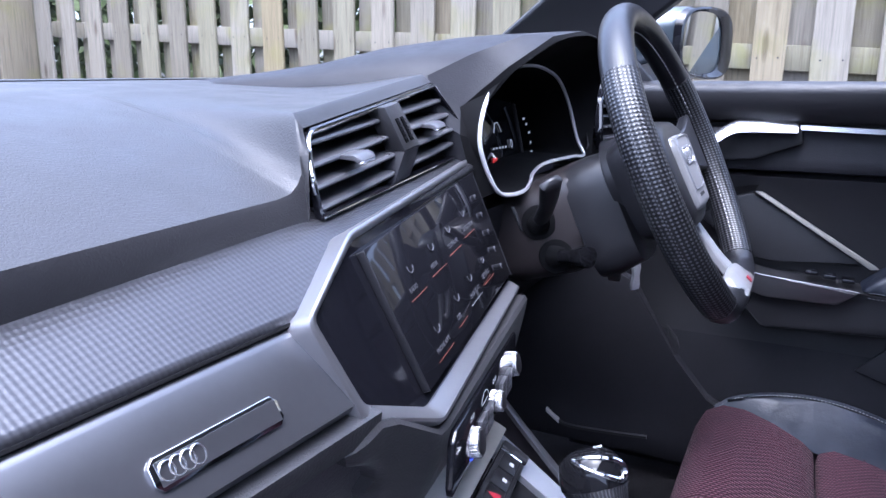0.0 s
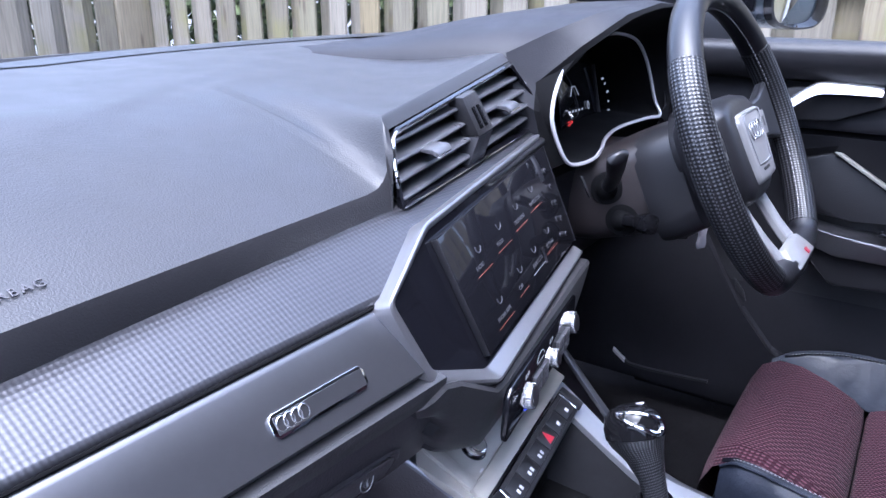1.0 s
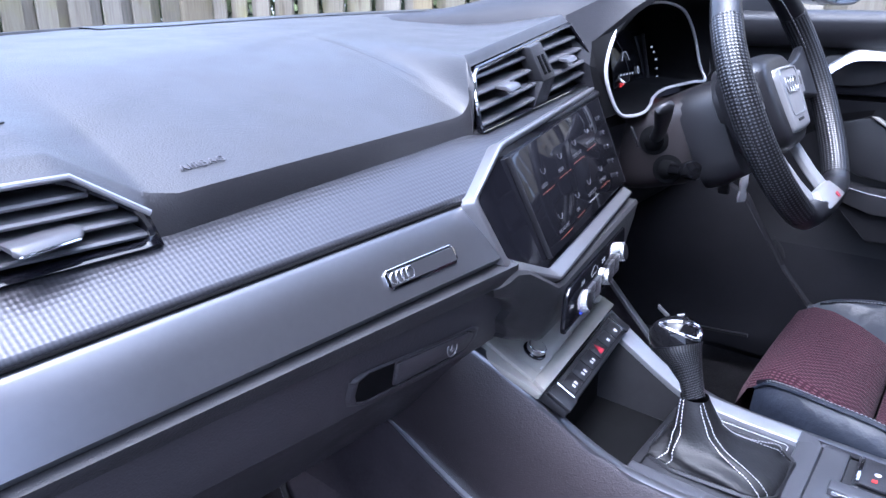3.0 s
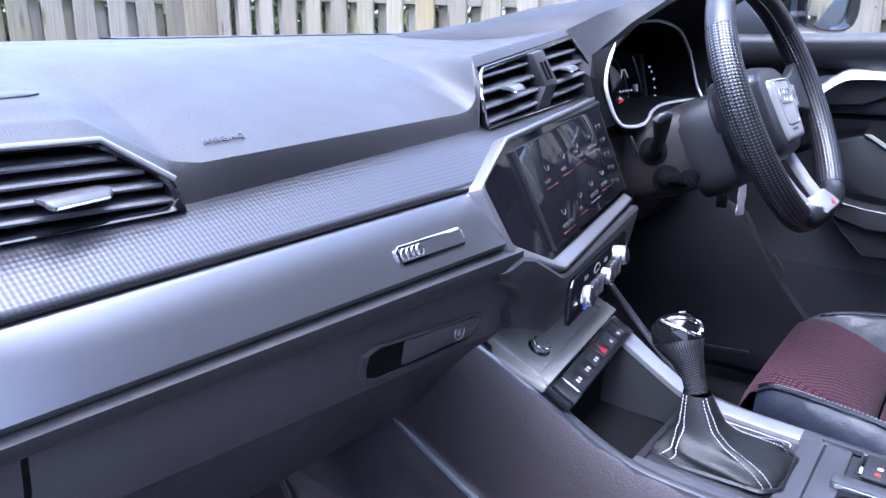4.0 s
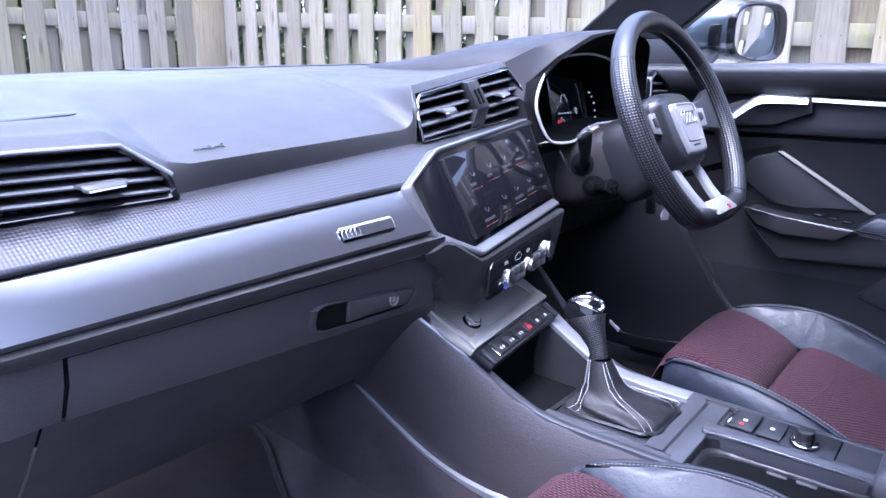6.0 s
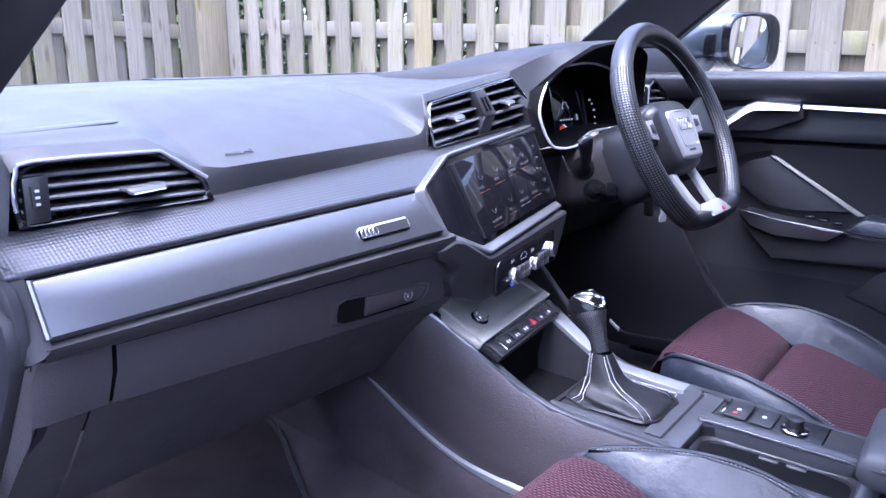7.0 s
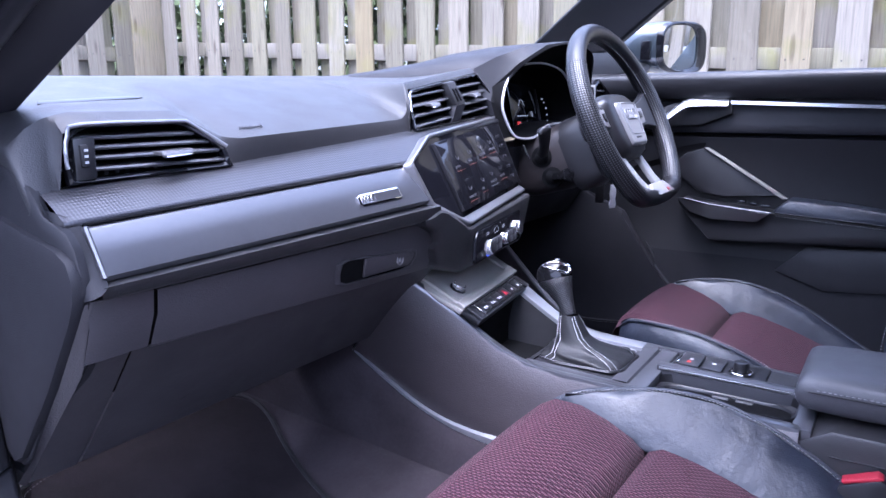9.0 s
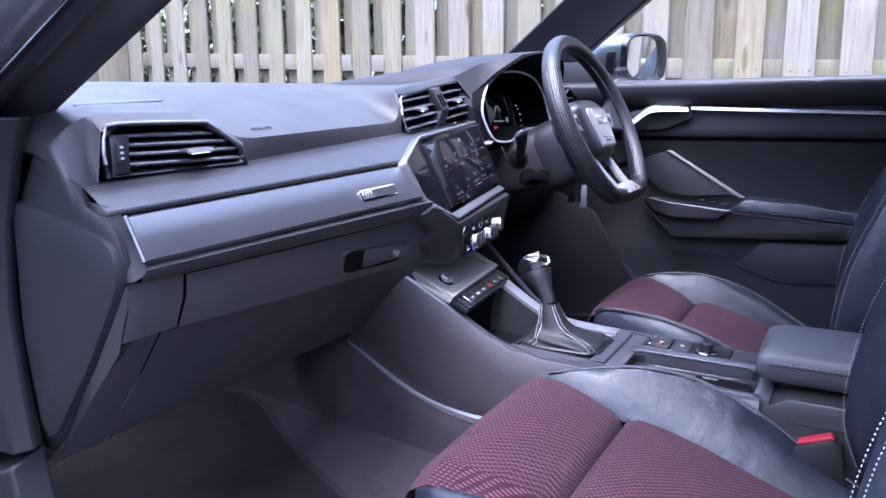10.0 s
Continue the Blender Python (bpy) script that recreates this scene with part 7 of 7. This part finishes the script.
prism(bm, [(-0.143, -0.63, 0.40), (-0.143, -0.65, 0.40), (-0.143, -0.655, 0.46), (-0.143, -0.625, 0.46)], (0.012, 0, 0), 0.002)
part("stalk", bm, M_RUBBER, buckle)

# ---------------------------------------------------------------- floor mat
bm = B()
MO = [(-0.68, 0.42), (-0.715, 0.15), (-0.70, -0.15), (-0.42, -0.15), (-0.40, 0.0), (-0.355, 0.09), (-0.30, 0.21), (-0.255, 0.31), (-0.215, 0.39), (-0.19, 0.47), (-0.21, 0.54), (-0.30, 0.56), (-0.62, 0.52)]


def mat_z(y):
    return 0.366 + 0.05 * sm((y - 0.2) / 0.25)


rows = [[(x * 1.0, y, mat_z(y)) for x, y in MO], [(x, y, mat_z(y) + 0.012) for x, y in MO]]
cxm, cym = -0.47, 0.17
for k in (0.97, 0.75, 0.5, 0.25, 0.02):
    rows.append([(cxm + (x - cxm) * k, cym + (y - cym) * k, mat_z(cym + (y - cym) * k) + 0.012) for x, y in MO])
loft(bm, rows, closed=True)
fm = thing("floor_mat", "dark grey velour floor mat with a stitched edge", "floor mat", (-0.47, 0.17, 0.36))
part("velour_top", bm, M_MAT, fm, "dark velour pile")
bm = B()
ed = smooth_path([(x, y, mat_z(y) + 0.013) for x, y in MO], 6, closed=True)
tube(bm, ed, 0.005, 6, closed=True)
part("binding", bm, M_RUBBER, fm, "black bound edge")
bm = B()
stitch(bm, [Vector((cxm + (p.x - cxm) * 0.955, cym + (p.y - cym) * 0.955, p.z + 0.001)) for p in ed], 0.0018, 0.005, 0.004)
part("stitching", bm, M_DIMPRINT, fm, "grey stitching")
# carpet rise beside the console
bm = B()
loft(bm, [[(-0.19, 0.56, 0.42), (-0.22, 0.40, 0.395), (-0.30, 0.21, 0.366), (-0.40, 0.0, 0.362), (-0.42, -0.2, 0.362)], [(-0.189, 0.50, 0.436), (-0.194, 0.387, 0.424), (-0.20, 0.21, 0.412), (-0.205, 0.022, 0.397), (-0.205, -0.2, 0.385)], [(-0.182, 0.50, 0.438), (-0.184, 0.387, 0.426), (-0.185, 0.21, 0.413), (-0.187, 0.022, 0.397), (-0.187, -0.2, 0.385)]])
solo("carpet", bm, M_FELT, "dark grey carpet over the transmission tunnel", "carpet", "structure", angle=60)

# ---------------------------------------------------------------- driver's door
door = thing("door_1", "closed driver's door with dark trim and silver strips", "car door", (0.76, -0.4, 0.4), kind="structure")
Y0, Y1 = 0.16, -0.90
bm = B()
rows = []
for y in np.linspace(Y0, Y1, 9):
    o = 0.012 * (y - Y0) / (Y1 - Y0)
    rows.append([(0.80 + o, y, 1.098), (0.775 + o, y, 1.106), (0.715 + o, y, 1.105), (0.700 + o, y, 1.096), (0.698 + o, y, 1.085), (0.716 + o, y, 1.042), (0.742 + o, y, 1.036)])
loft(bm, rows)
part("sill", bm, M_PAD, door, "grained window sill", angle=60)
bm = B()
rows = []
for y in np.linspace(Y0, Y1, 22):
    t = (y - Y0) / (Y1 - Y0)
    o = 0.012 * t
    mid = ip(y, [(0.16, 0.88), (0.0, 0.90), (-0.10, 0.935), (-0.20, 0.957), (-0.30, 0.964), (-0.9, 0.957)])
    rows.append([(0.742 + o, y, 1.038), (0.744 + o, y, 1.012), (0.742 + o, y, 1.0), (0.739 + o, y, (1.0 + mid) / 2), (0.737 + o, y, mid + 0.008), (0.740 + o, y, mid), (0.765 + o, y, mid - 0.004)])
loft(bm, rows)
part("upper_panel", bm, M_LOWER, door, "dark upper door panel", angle=50)
bm = B()
rows = []
for y in np.linspace(Y0, Y1, 22):
    t = (y - Y0) / (Y1 - Y0)
    o = 0.012 * t
    mid = ip(y, [(0.16, 0.875), (0.0, 0.895), (-0.10, 0.930), (-0.20, 0.952), (-0.30, 0.959), (-0.9, 0.952)])
    rows.append([(0.765 + o, y, mid), (0.750 + o, y, mid - 0.008), (0.756 + o, y, mid - 0.03), (0.772 + o, y, 0.86), (0.778 + o, y, 0.79), (0.780 + o, y, 0.70), (0.774 + o, y, 0.66), (0.764 + o, y, 0.50), (0.75 + o, y, 0.38)])
loft(bm, rows)
part("main_panel", bm, M_DOOR, door, "dark leatherette door panel", angle=60)
# inner handle, bowl and long strip
bm = B()
pts = smooth_path([(0.705, -0.10, 0.975), (0.705, -0.13, 1.000), (0.712, -0.165, 1.026), (0.715, -0.20, 1.030), (0.720, -0.265, 1.029)], 5)
rows = []
for i, p in enumerate(pts):
    w = 0.015 - 0.006 * i / len(pts)
    rows.append([p + Vector((0.002, 0, -w)), p + Vector((-0.009, 0, -w * 0.7)), p + Vector((-0.008, 0, -w * 0.4)), p + Vector((0.001, 0, w * 0.8)), p + Vector((0.005, 0, w)), p + Vector((0.009, 0, 0))])
loft(bm, rows, closed=True, caps=True)
part("inner_handle", bm, M_SILVER, door, "bright silver door handle", angle=50)
bm = B()
prism(bm, [(0.735, -0.03, 0.99), (0.735, -0.13, 1.028), (0.735, -0.27, 1.030), (0.735, -0.275, 1.005), (0.735, -0.20, 0.975), (0.735, -0.05, 0.965)], (-0.008, 0, 0), 0.004)
part("handle_bowl", bm, M_RUBBER, door, "black handle recess")
bm = B()
rows = []
for y in np.linspace(-0.268, -0.90, 8):
    o = 0.012 * (y - Y0) / (Y1 - Y0)
    z = ip(y, [(-0.9, 1.008), (-0.268, 1.030)])
    rows.append([(0.742 + o, y, z + 0.006), (0.730 + o, y, z + 0.005), (0.728 + o, y, z - 0.003), (0.742 + o, y, z - 0.006)])
loft(bm, rows, closed=True, caps=True)
part("long_strip", bm, M_SILVER, door, "long bright silver strip")
# map area with the diagonal strip
bm = B()
prism(bm, [(0.758, -0.12, 0.865), (0.757, -0.16, 0.902), (0.757, -0.205, 0.915), (0.770, -0.395, 0.800), (0.766, -0.25, 0.795), (0.764, -0.20, 0.80)], (0.01, 0, 0), 0.004)
part("speaker_panel", bm, M_DOOR, door, "dark recessed panel")
bm = B()
prism(bm, [(0.748, -0.208, 0.918), (0.748, -0.220, 0.918), (0.762, -0.412, 0.798), (0.762, -0.398, 0.796)], (0.01, 0.0, 0.0), 0.002)
part("diagonal_strip", bm, M_GREYMETAL, door, "diagonal silver strip")
bm = B()
loft(bm, [[(0.748, 0.02, 0.83), (0.752, -0.10, 0.872), (0.752, -0.16, 0.906), (0.752, -0.208, 0.920)], [(0.735, 0.02, 0.845), (0.738, -0.10, 0.888), (0.738, -0.155, 0.920), (0.744, -0.215, 0.932)]])
part("upper_crease", bm, M_DOOR, door)
# armrest: pull trim in front, stitched pad behind, one moulded body
bm = B()
prism(bm, [(0.745, -0.150, 0.775), (0.727, -0.165, 0.790), (0.713, -0.234, 0.780), (0.703, -0.383, 0.769), (0.703, -0.690, 0.750), (0.706, -0.668, 0.709), (0.712, -0.242, 0.686), (0.722, -0.192, 0.735)], (0.07, 0, 0), 0.006)
arm = part("door_armrest", bm, M_DOOR, door, "moulded door armrest", angle=45)
bm = B()
prism(bm, [(0.700, -0.383, 0.770), (0.704, -0.420, 0.803), (0.705, -0.55, 0.794), (0.705, -0.690, 0.777), (0.699, -0.692, 0.753)], (0.075, 0, 0), 0.007)
part("arm_pad", bm, M_LEATHER, arm, "stitched soft arm pad", angle=50)
for dz in (0.003, -0.006):
    bm = B()
    stitch(bm, [(0.6975 + (0.002 if dz > 0 else 0.003), y, ip(y, [(-0.69, 0.752), (-0.39, 0.769)]) + dz) for y in np.linspace(-0.395, -0.685, 24)], 0.0014, 0.0045, 0.0025, up=(-1, 0, 0.3), lift=0.001)
    part("stitching", bm, M_THREAD, arm, "pale stitching")
bm = B()
prism(bm, [(0.735, -0.150, 0.788), (0.723, -0.170, 0.789), (0.709, -0.234, 0.780), (0.699, -0.383, 0.769), (0.701, -0.352, 0.744), (0.709, -0.242, 0.742), (0.722, -0.185, 0.756)], (0.012, 0, 0), 0.003)
part("pull_trim", bm, M_DECOR, arm, "grey satin pull trim")
bm = B()
tube(bm, [(0.723, -0.172, 0.789), (0.710, -0.234, 0.7805), (0.700, -0.383, 0.7695)], 0.0012, 6)
part("pull_edge", bm, M_DECOR, arm, "thin bright edge of the pull")
for i in range(3):
    bm = B()
    y = -0.30 - i * 0.028
    box(bm, (0.722, y - 0.020, 0.786 - i * 0.004), (0.748, y, 0.793 - i * 0.004), 0.002)
    part("window_switch", bm, M_PIANO, arm)
# lower pocket panel
bm = B()
loft(bm, [[(0.772, y, 0.64), (0.766, y, 0.60), (0.760, y, 0.52), (0.752, y, 0.42), (0.75, y, 0.37)] for y in (0.10, -0.2, -0.5, -0.88)])
part("door_pocket", bm, M_LOWER, door, "dark lower pocket")
bm = B()
prism(bm, [(0.764, -0.395, 0.617), (0.766, -0.464, 0.684), (0.768, -0.86, 0.700), (0.764, -0.86, 0.606), (0.758, -0.51, 0.580)], (-0.004, 0, 0), 0.001)
part("pocket_wall", bm, M_GREYLEATHER, door, "lighter grey pocket wall")
# outer skin
bm = B()
loft(bm, [[(0.86, 0.30, 1.06), (0.92, 0.30, 0.9), (0.93, 0.30, 0.6), (0.88, 0.30, 0.3)], [(0.86, -0.95, 1.08), (0.92, -0.95, 0.9), (0.93, -0.95, 0.6), (0.88, -0.95, 0.3)]])
loft(bm, [[(0.80, 0.30, 1.098), (0.80, -0.95, 1.098)], [(0.862, 0.30, 1.058), (0.862, -0.95, 1.078)]])
part("outer_skin", bm, M_BODY, door, "dark grey painted skin")

# kick panel in the driver's footwell
bm = B()
prism(bm, [(0.70, 0.10, 0.80), (0.70, -0.02, 0.745), (0.70, -0.10, 0.60), (0.70, -0.16, 0.53), (0.70, -0.30, 0.47), (0.70, -0.30, 0.40), (0.70, 0.55, 0.40), (0.70, 0.55, 0.75)], (0.03, 0, 0), 0.008)
kick = solo("trim", bm, M_LOWER, "dark kick panel in the driver's footwell", "trim", "structure")
bm = B()
prism(bm, [(0.695, -0.085, 0.672), (0.695, -0.105, 0.650), (0.695, -0.112, 0.628), (0.695, -0.09, 0.65)], (0.006, 0, 0), 0.002)
solo("fuse_cover_handle", bm, M_RUBBER, "small black pull in the kick panel", "handle")
bm = B()
pts = smooth_path([(0.690, 0.132, 0.462), (0.690, 0.110, 0.446), (0.690, 0.085, 0.436), (0.690, 0.0, 0.440), (0.690, -0.066, 0.446)], 4)
rows = [[p + Vector((0, 0, -0.004)), p + Vector((-0.006, 0, -0.002)), p + Vector((-0.006, 0, 0.003)), p + Vector((0, 0, 0.004))] for p in pts]
loft(bm, rows, closed=True, caps=True)
sc_ = thing("scuff_strip", "short bright strip low in the driver's footwell", "trim strip", (0.69, 0.05, 0.44))
part("rail", bm, M_SMOOTH, sc_, "dim dark rail")
# the gleam on the strip is put into a paler piece over its end
bm = B()
loft(bm, [[p + Vector((-0.001, 0, -0.005)), p + Vector((-0.008, 0, -0.003)), p + Vector((-0.008, 0, 0.004)), p + Vector((-0.001, 0, 0.005))] for p in pts[:6]], closed=True, caps=True)
part("gleam_end", bm, M_RING, sc_, "paler end piece for the strip's gleam")

# door mirror outside the driver's window
mir = thing("door_mirror", "blue-grey door mirror reflecting the fence", "door mirror", (0.95, -0.05, 1.08))
MC = Vector((1.008, -0.068, 1.183))


def mirror_ring(depth, kx, kz, dx=0.0):
    r = []
    for j in range(32):
        a = 2 * math.pi * j / 32
        ca, sa = math.cos(a), math.sin(a)
        X = 0.090 * kx * math.copysign(abs(ca) ** 0.6, ca)
        Z = 0.070 * kz * math.copysign(abs(sa) ** 0.6, sa) * (1.0 + 0.9 * min(0, X))
        r.append(MC + Vector((X + dx, depth - 0.42 * X, Z + 0.03 * depth)))
    return r


bm = B()
loft(bm, [mirror_ring(*q) for q in ((0.0, 1.0, 1.0), (0.012, 1.05, 1.05), (0.05, 1.05, 1.04, -0.004), (0.10, 0.95, 0.95, -0.012), (0.135, 0.70, 0.75, -0.02), (0.155, 0.25, 0.3, -0.02))], closed=True, caps=True)
part("housing", bm, M_MIRRORBODY, mir, "blue-grey painted housing", angle=60)
bm = B()
loft(bm, [mirror_ring(*q) for q in ((0.006, 1.05, 1.05), (-0.008, 1.03, 1.03), (-0.010, 0.98, 0.97), (0.002, 0.80, 0.88, -0.012))], closed=True)
part("rim", bm, M_PIANO, mir, "dark rim")
bm = B()
bm.faces.new([bm.verts.new(p + Vector((0, 0.06 * (p.x - MC.x) - 0.06 * (p.z - MC.z), 0))) for p in mirror_ring(0.004, 0.80, 0.88, -0.012)])
part("glass", bm, M_MIRROR, mir, "clear mirror glass")
bm = B()
tube(bm, [(0.92, 0.02, 1.125), (0.87, 0.03, 1.10), (0.80, 0.03, 1.095)], [0.03, 0.028, 0.03], 12, flat=0.6)
part("arm", bm, M_SMOOTH, mir)
bm = B()
box(bm, (0.895, -0.010, 1.146), (0.918, 0.016, 1.198), 0.002)
part("sensor_window", bm, M_PIANO, mir, "small black window")

# ---------------------------------------------------------------- fence
random.seed(4)


def board_mesh(w, h, t, seed):
    """A sawn fence board standing on its end, slightly warped and worn."""
    rnd = random.Random(seed)
    bm = B()
    rows = []
    for k in range(9):
        z = h * k / 8
        a, b = rnd.uniform(-0.003, 0.003), rnd.uniform(-0.003, 0.003)
        c = 0.004
        rows.append([(-w / 2 + a, c, z), (-w / 2 + a + c, 0, z), (w / 2 + b - c, 0, z), (w / 2 + b, c, z), (w / 2 + b, t, z), (-w / 2 + a, t, z)])
    loft(bm, rows, closed=True, caps=True)
    return finish("board", bm, M_WOOD)


BOARDS = [board_mesh(w, 2.35, 0.02, i) for i, w in enumerate((0.156, 0.152, 0.158, 0.150, 0.160))]
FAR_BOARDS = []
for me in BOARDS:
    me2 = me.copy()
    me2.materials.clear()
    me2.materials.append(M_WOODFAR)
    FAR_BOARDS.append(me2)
NAIL = B()
disc(NAIL, (0, 0.001, 0), (0, -1, 0), 0.0045, 0.004, 0.002, 8)
NAIL = finish("nail", NAIL, M_RUBBER)


def fence(name, origin, along, face, length, spots, rail_z, label, slope=0.0):
    """A board-on-board fence: rails, near boards at the given spots and far boards in the gaps."""
    f = thing(name, label, "fence", origin)
    A, F = Vector(along).normalized(), Vector(face).normalized()
    O = Vector(origin)
    rot = Matrix((A, -F, Vector((0, 0, 1)))).transposed().to_4x4()
    for z0 in rail_z:
        for i in range(int(length / 2.4) + 1):
            a, b = i * 2.4, min(length, i * 2.4 + 2.396)
            if b - a < 0.05:
                continue
            bm = B()
            p, q = O + A * a + Vector((0, 0, z0 + slope * a)), O + A * b + Vector((0, 0, z0 + slope * b))
            prism(bm, [p, q, q + Vector((0, 0, 0.118)), p + Vector((0, 0, 0.118))], -F * 0.045, 0.004)
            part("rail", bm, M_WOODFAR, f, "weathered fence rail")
    for i, s0 in enumerate(spots):
        for far in (0, 1):
            nxt = spots[i + 1] if i + 1 < len(spots) else s0 + 0.27
            s = (s0 if not far else (s0 + nxt) / 2) + random.uniform(-0.006, 0.006)
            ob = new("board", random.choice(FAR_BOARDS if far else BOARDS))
            lean = random.uniform(-0.5, 0.5)
            base = O + A * s + F * (0.022 if not far else -0.047) + Vector((0, 0, -0.05 + slope * s))
            m = Matrix.Translation(base) @ rot @ pose(0, 0, 0, 0, lean, 0) @ Matrix.Diagonal((random.uniform(0.94, 1.05), 1, 1, 1))
            ob.parent = f
            ob.matrix_parent_inverse = f.matrix_world.inverted()
            ob.matrix_basis = m
            if not far:
                for dx in (-0.048, 0.045):
                    nl = new("nail", NAIL)
                    nl.parent = f
                    nl.matrix_parent_inverse = f.matrix_world.inverted()
                    nl.matrix_basis = Matrix.Translation(O + A * (s + dx) + F * 0.0225 + Vector((0, 0, rail_z[1] + 0.055 + slope * s))) @ rot
    return f


YS = [0.198 + 0.2725 * n for n in range(-36, 1)] + [0.198 + 0.2668 * n for n in range(1, 8)] + [2.332 + 0.2783 * n for n in range(0, 11)]
Y_FIRST = YS[0] - 0.1
fence("fence", (3.30, Y_FIRST, 0), (0, 1, 0), (-1, 0, 0), 5.2 - Y_FIRST, [y - Y_FIRST for y in YS], (0.30 + 0.05 * Y_FIRST, 1.185 + 0.05 * Y_FIRST, 2.05 + 0.05 * Y_FIRST), "weathered board-on-board timber fence beside the car", slope=0.050)
fence("fence", (3.0, 5.25, 0), (-1, 0, 0), (0, -1, 0), 6.2, [0.122 + 0.253 * n for n in range(24)], (0.35, 1.375, 2.15), "weathered board-on-board timber fence in front of the car", slope=0.002)
bm = B()
box(bm, (2.965, 5.20, 0), (3.265, 5.28, 2.5), 0.006)
solo("fence_post", bm, M_WOOD, "wide weathered timber post at the fence corner", "fence post")

# hedge glimpsed through the gaps
rnd = np.random.RandomState(5)


def hedge(name, a, b, depth, label):
    """A loose mass of small leaves standing behind a fence."""
    n = 9000
    A_, B_ = np.array(a), np.array(b)
    D = (B_ - A_)[:2] / np.linalg.norm((B_ - A_)[:2])
    N = np.array([-D[1], D[0]])
    t, u, h = rnd.rand(n), rnd.rand(n), rnd.rand(n) ** 0.8
    h *= 2.3 + 0.6 * np.sin(t * 31) * np.sin(t * 13 + 1)
    c = np.stack([A_[0] + (B_ - A_)[0] * t + N[0] * depth * u, A_[1] + (B_ - A_)[1] * t + N[1] * depth * u, 0.15 + h], 1)
    p = rnd.randn(n, 3)
    p /= np.linalg.norm(p, axis=1)[:, None]
    q = np.cross(p, rnd.randn(n, 3))
    q /= np.linalg.norm(q, axis=1)[:, None]
    s = (0.03 + 0.05 * rnd.rand(n))[:, None]
    verts = np.stack([c - p * s * 1.6, c - q * s, c + p * s * 1.6, c + q * s], 1).reshape(-1, 3)
    me = bpy.data.meshes.new(name)
    me.from_pydata([tuple(v) for v in verts], [], [tuple(range(4 * i, 4 * i + 4)) for i in range(n)])
    me.materials.append(M_FOLIAGE)
    return tagged(new(name, me), label, "hedge", "", "stuff")


hedge("hedge", (4.3, -3.0, 0), (4.3, 6.5, 0), -0.7, "loose green hedge behind the side fence")
hedge("hedge", (4.5, 6.3, 0), (-4.0, 6.3, 0), -0.7, "loose green hedge behind the front fence")
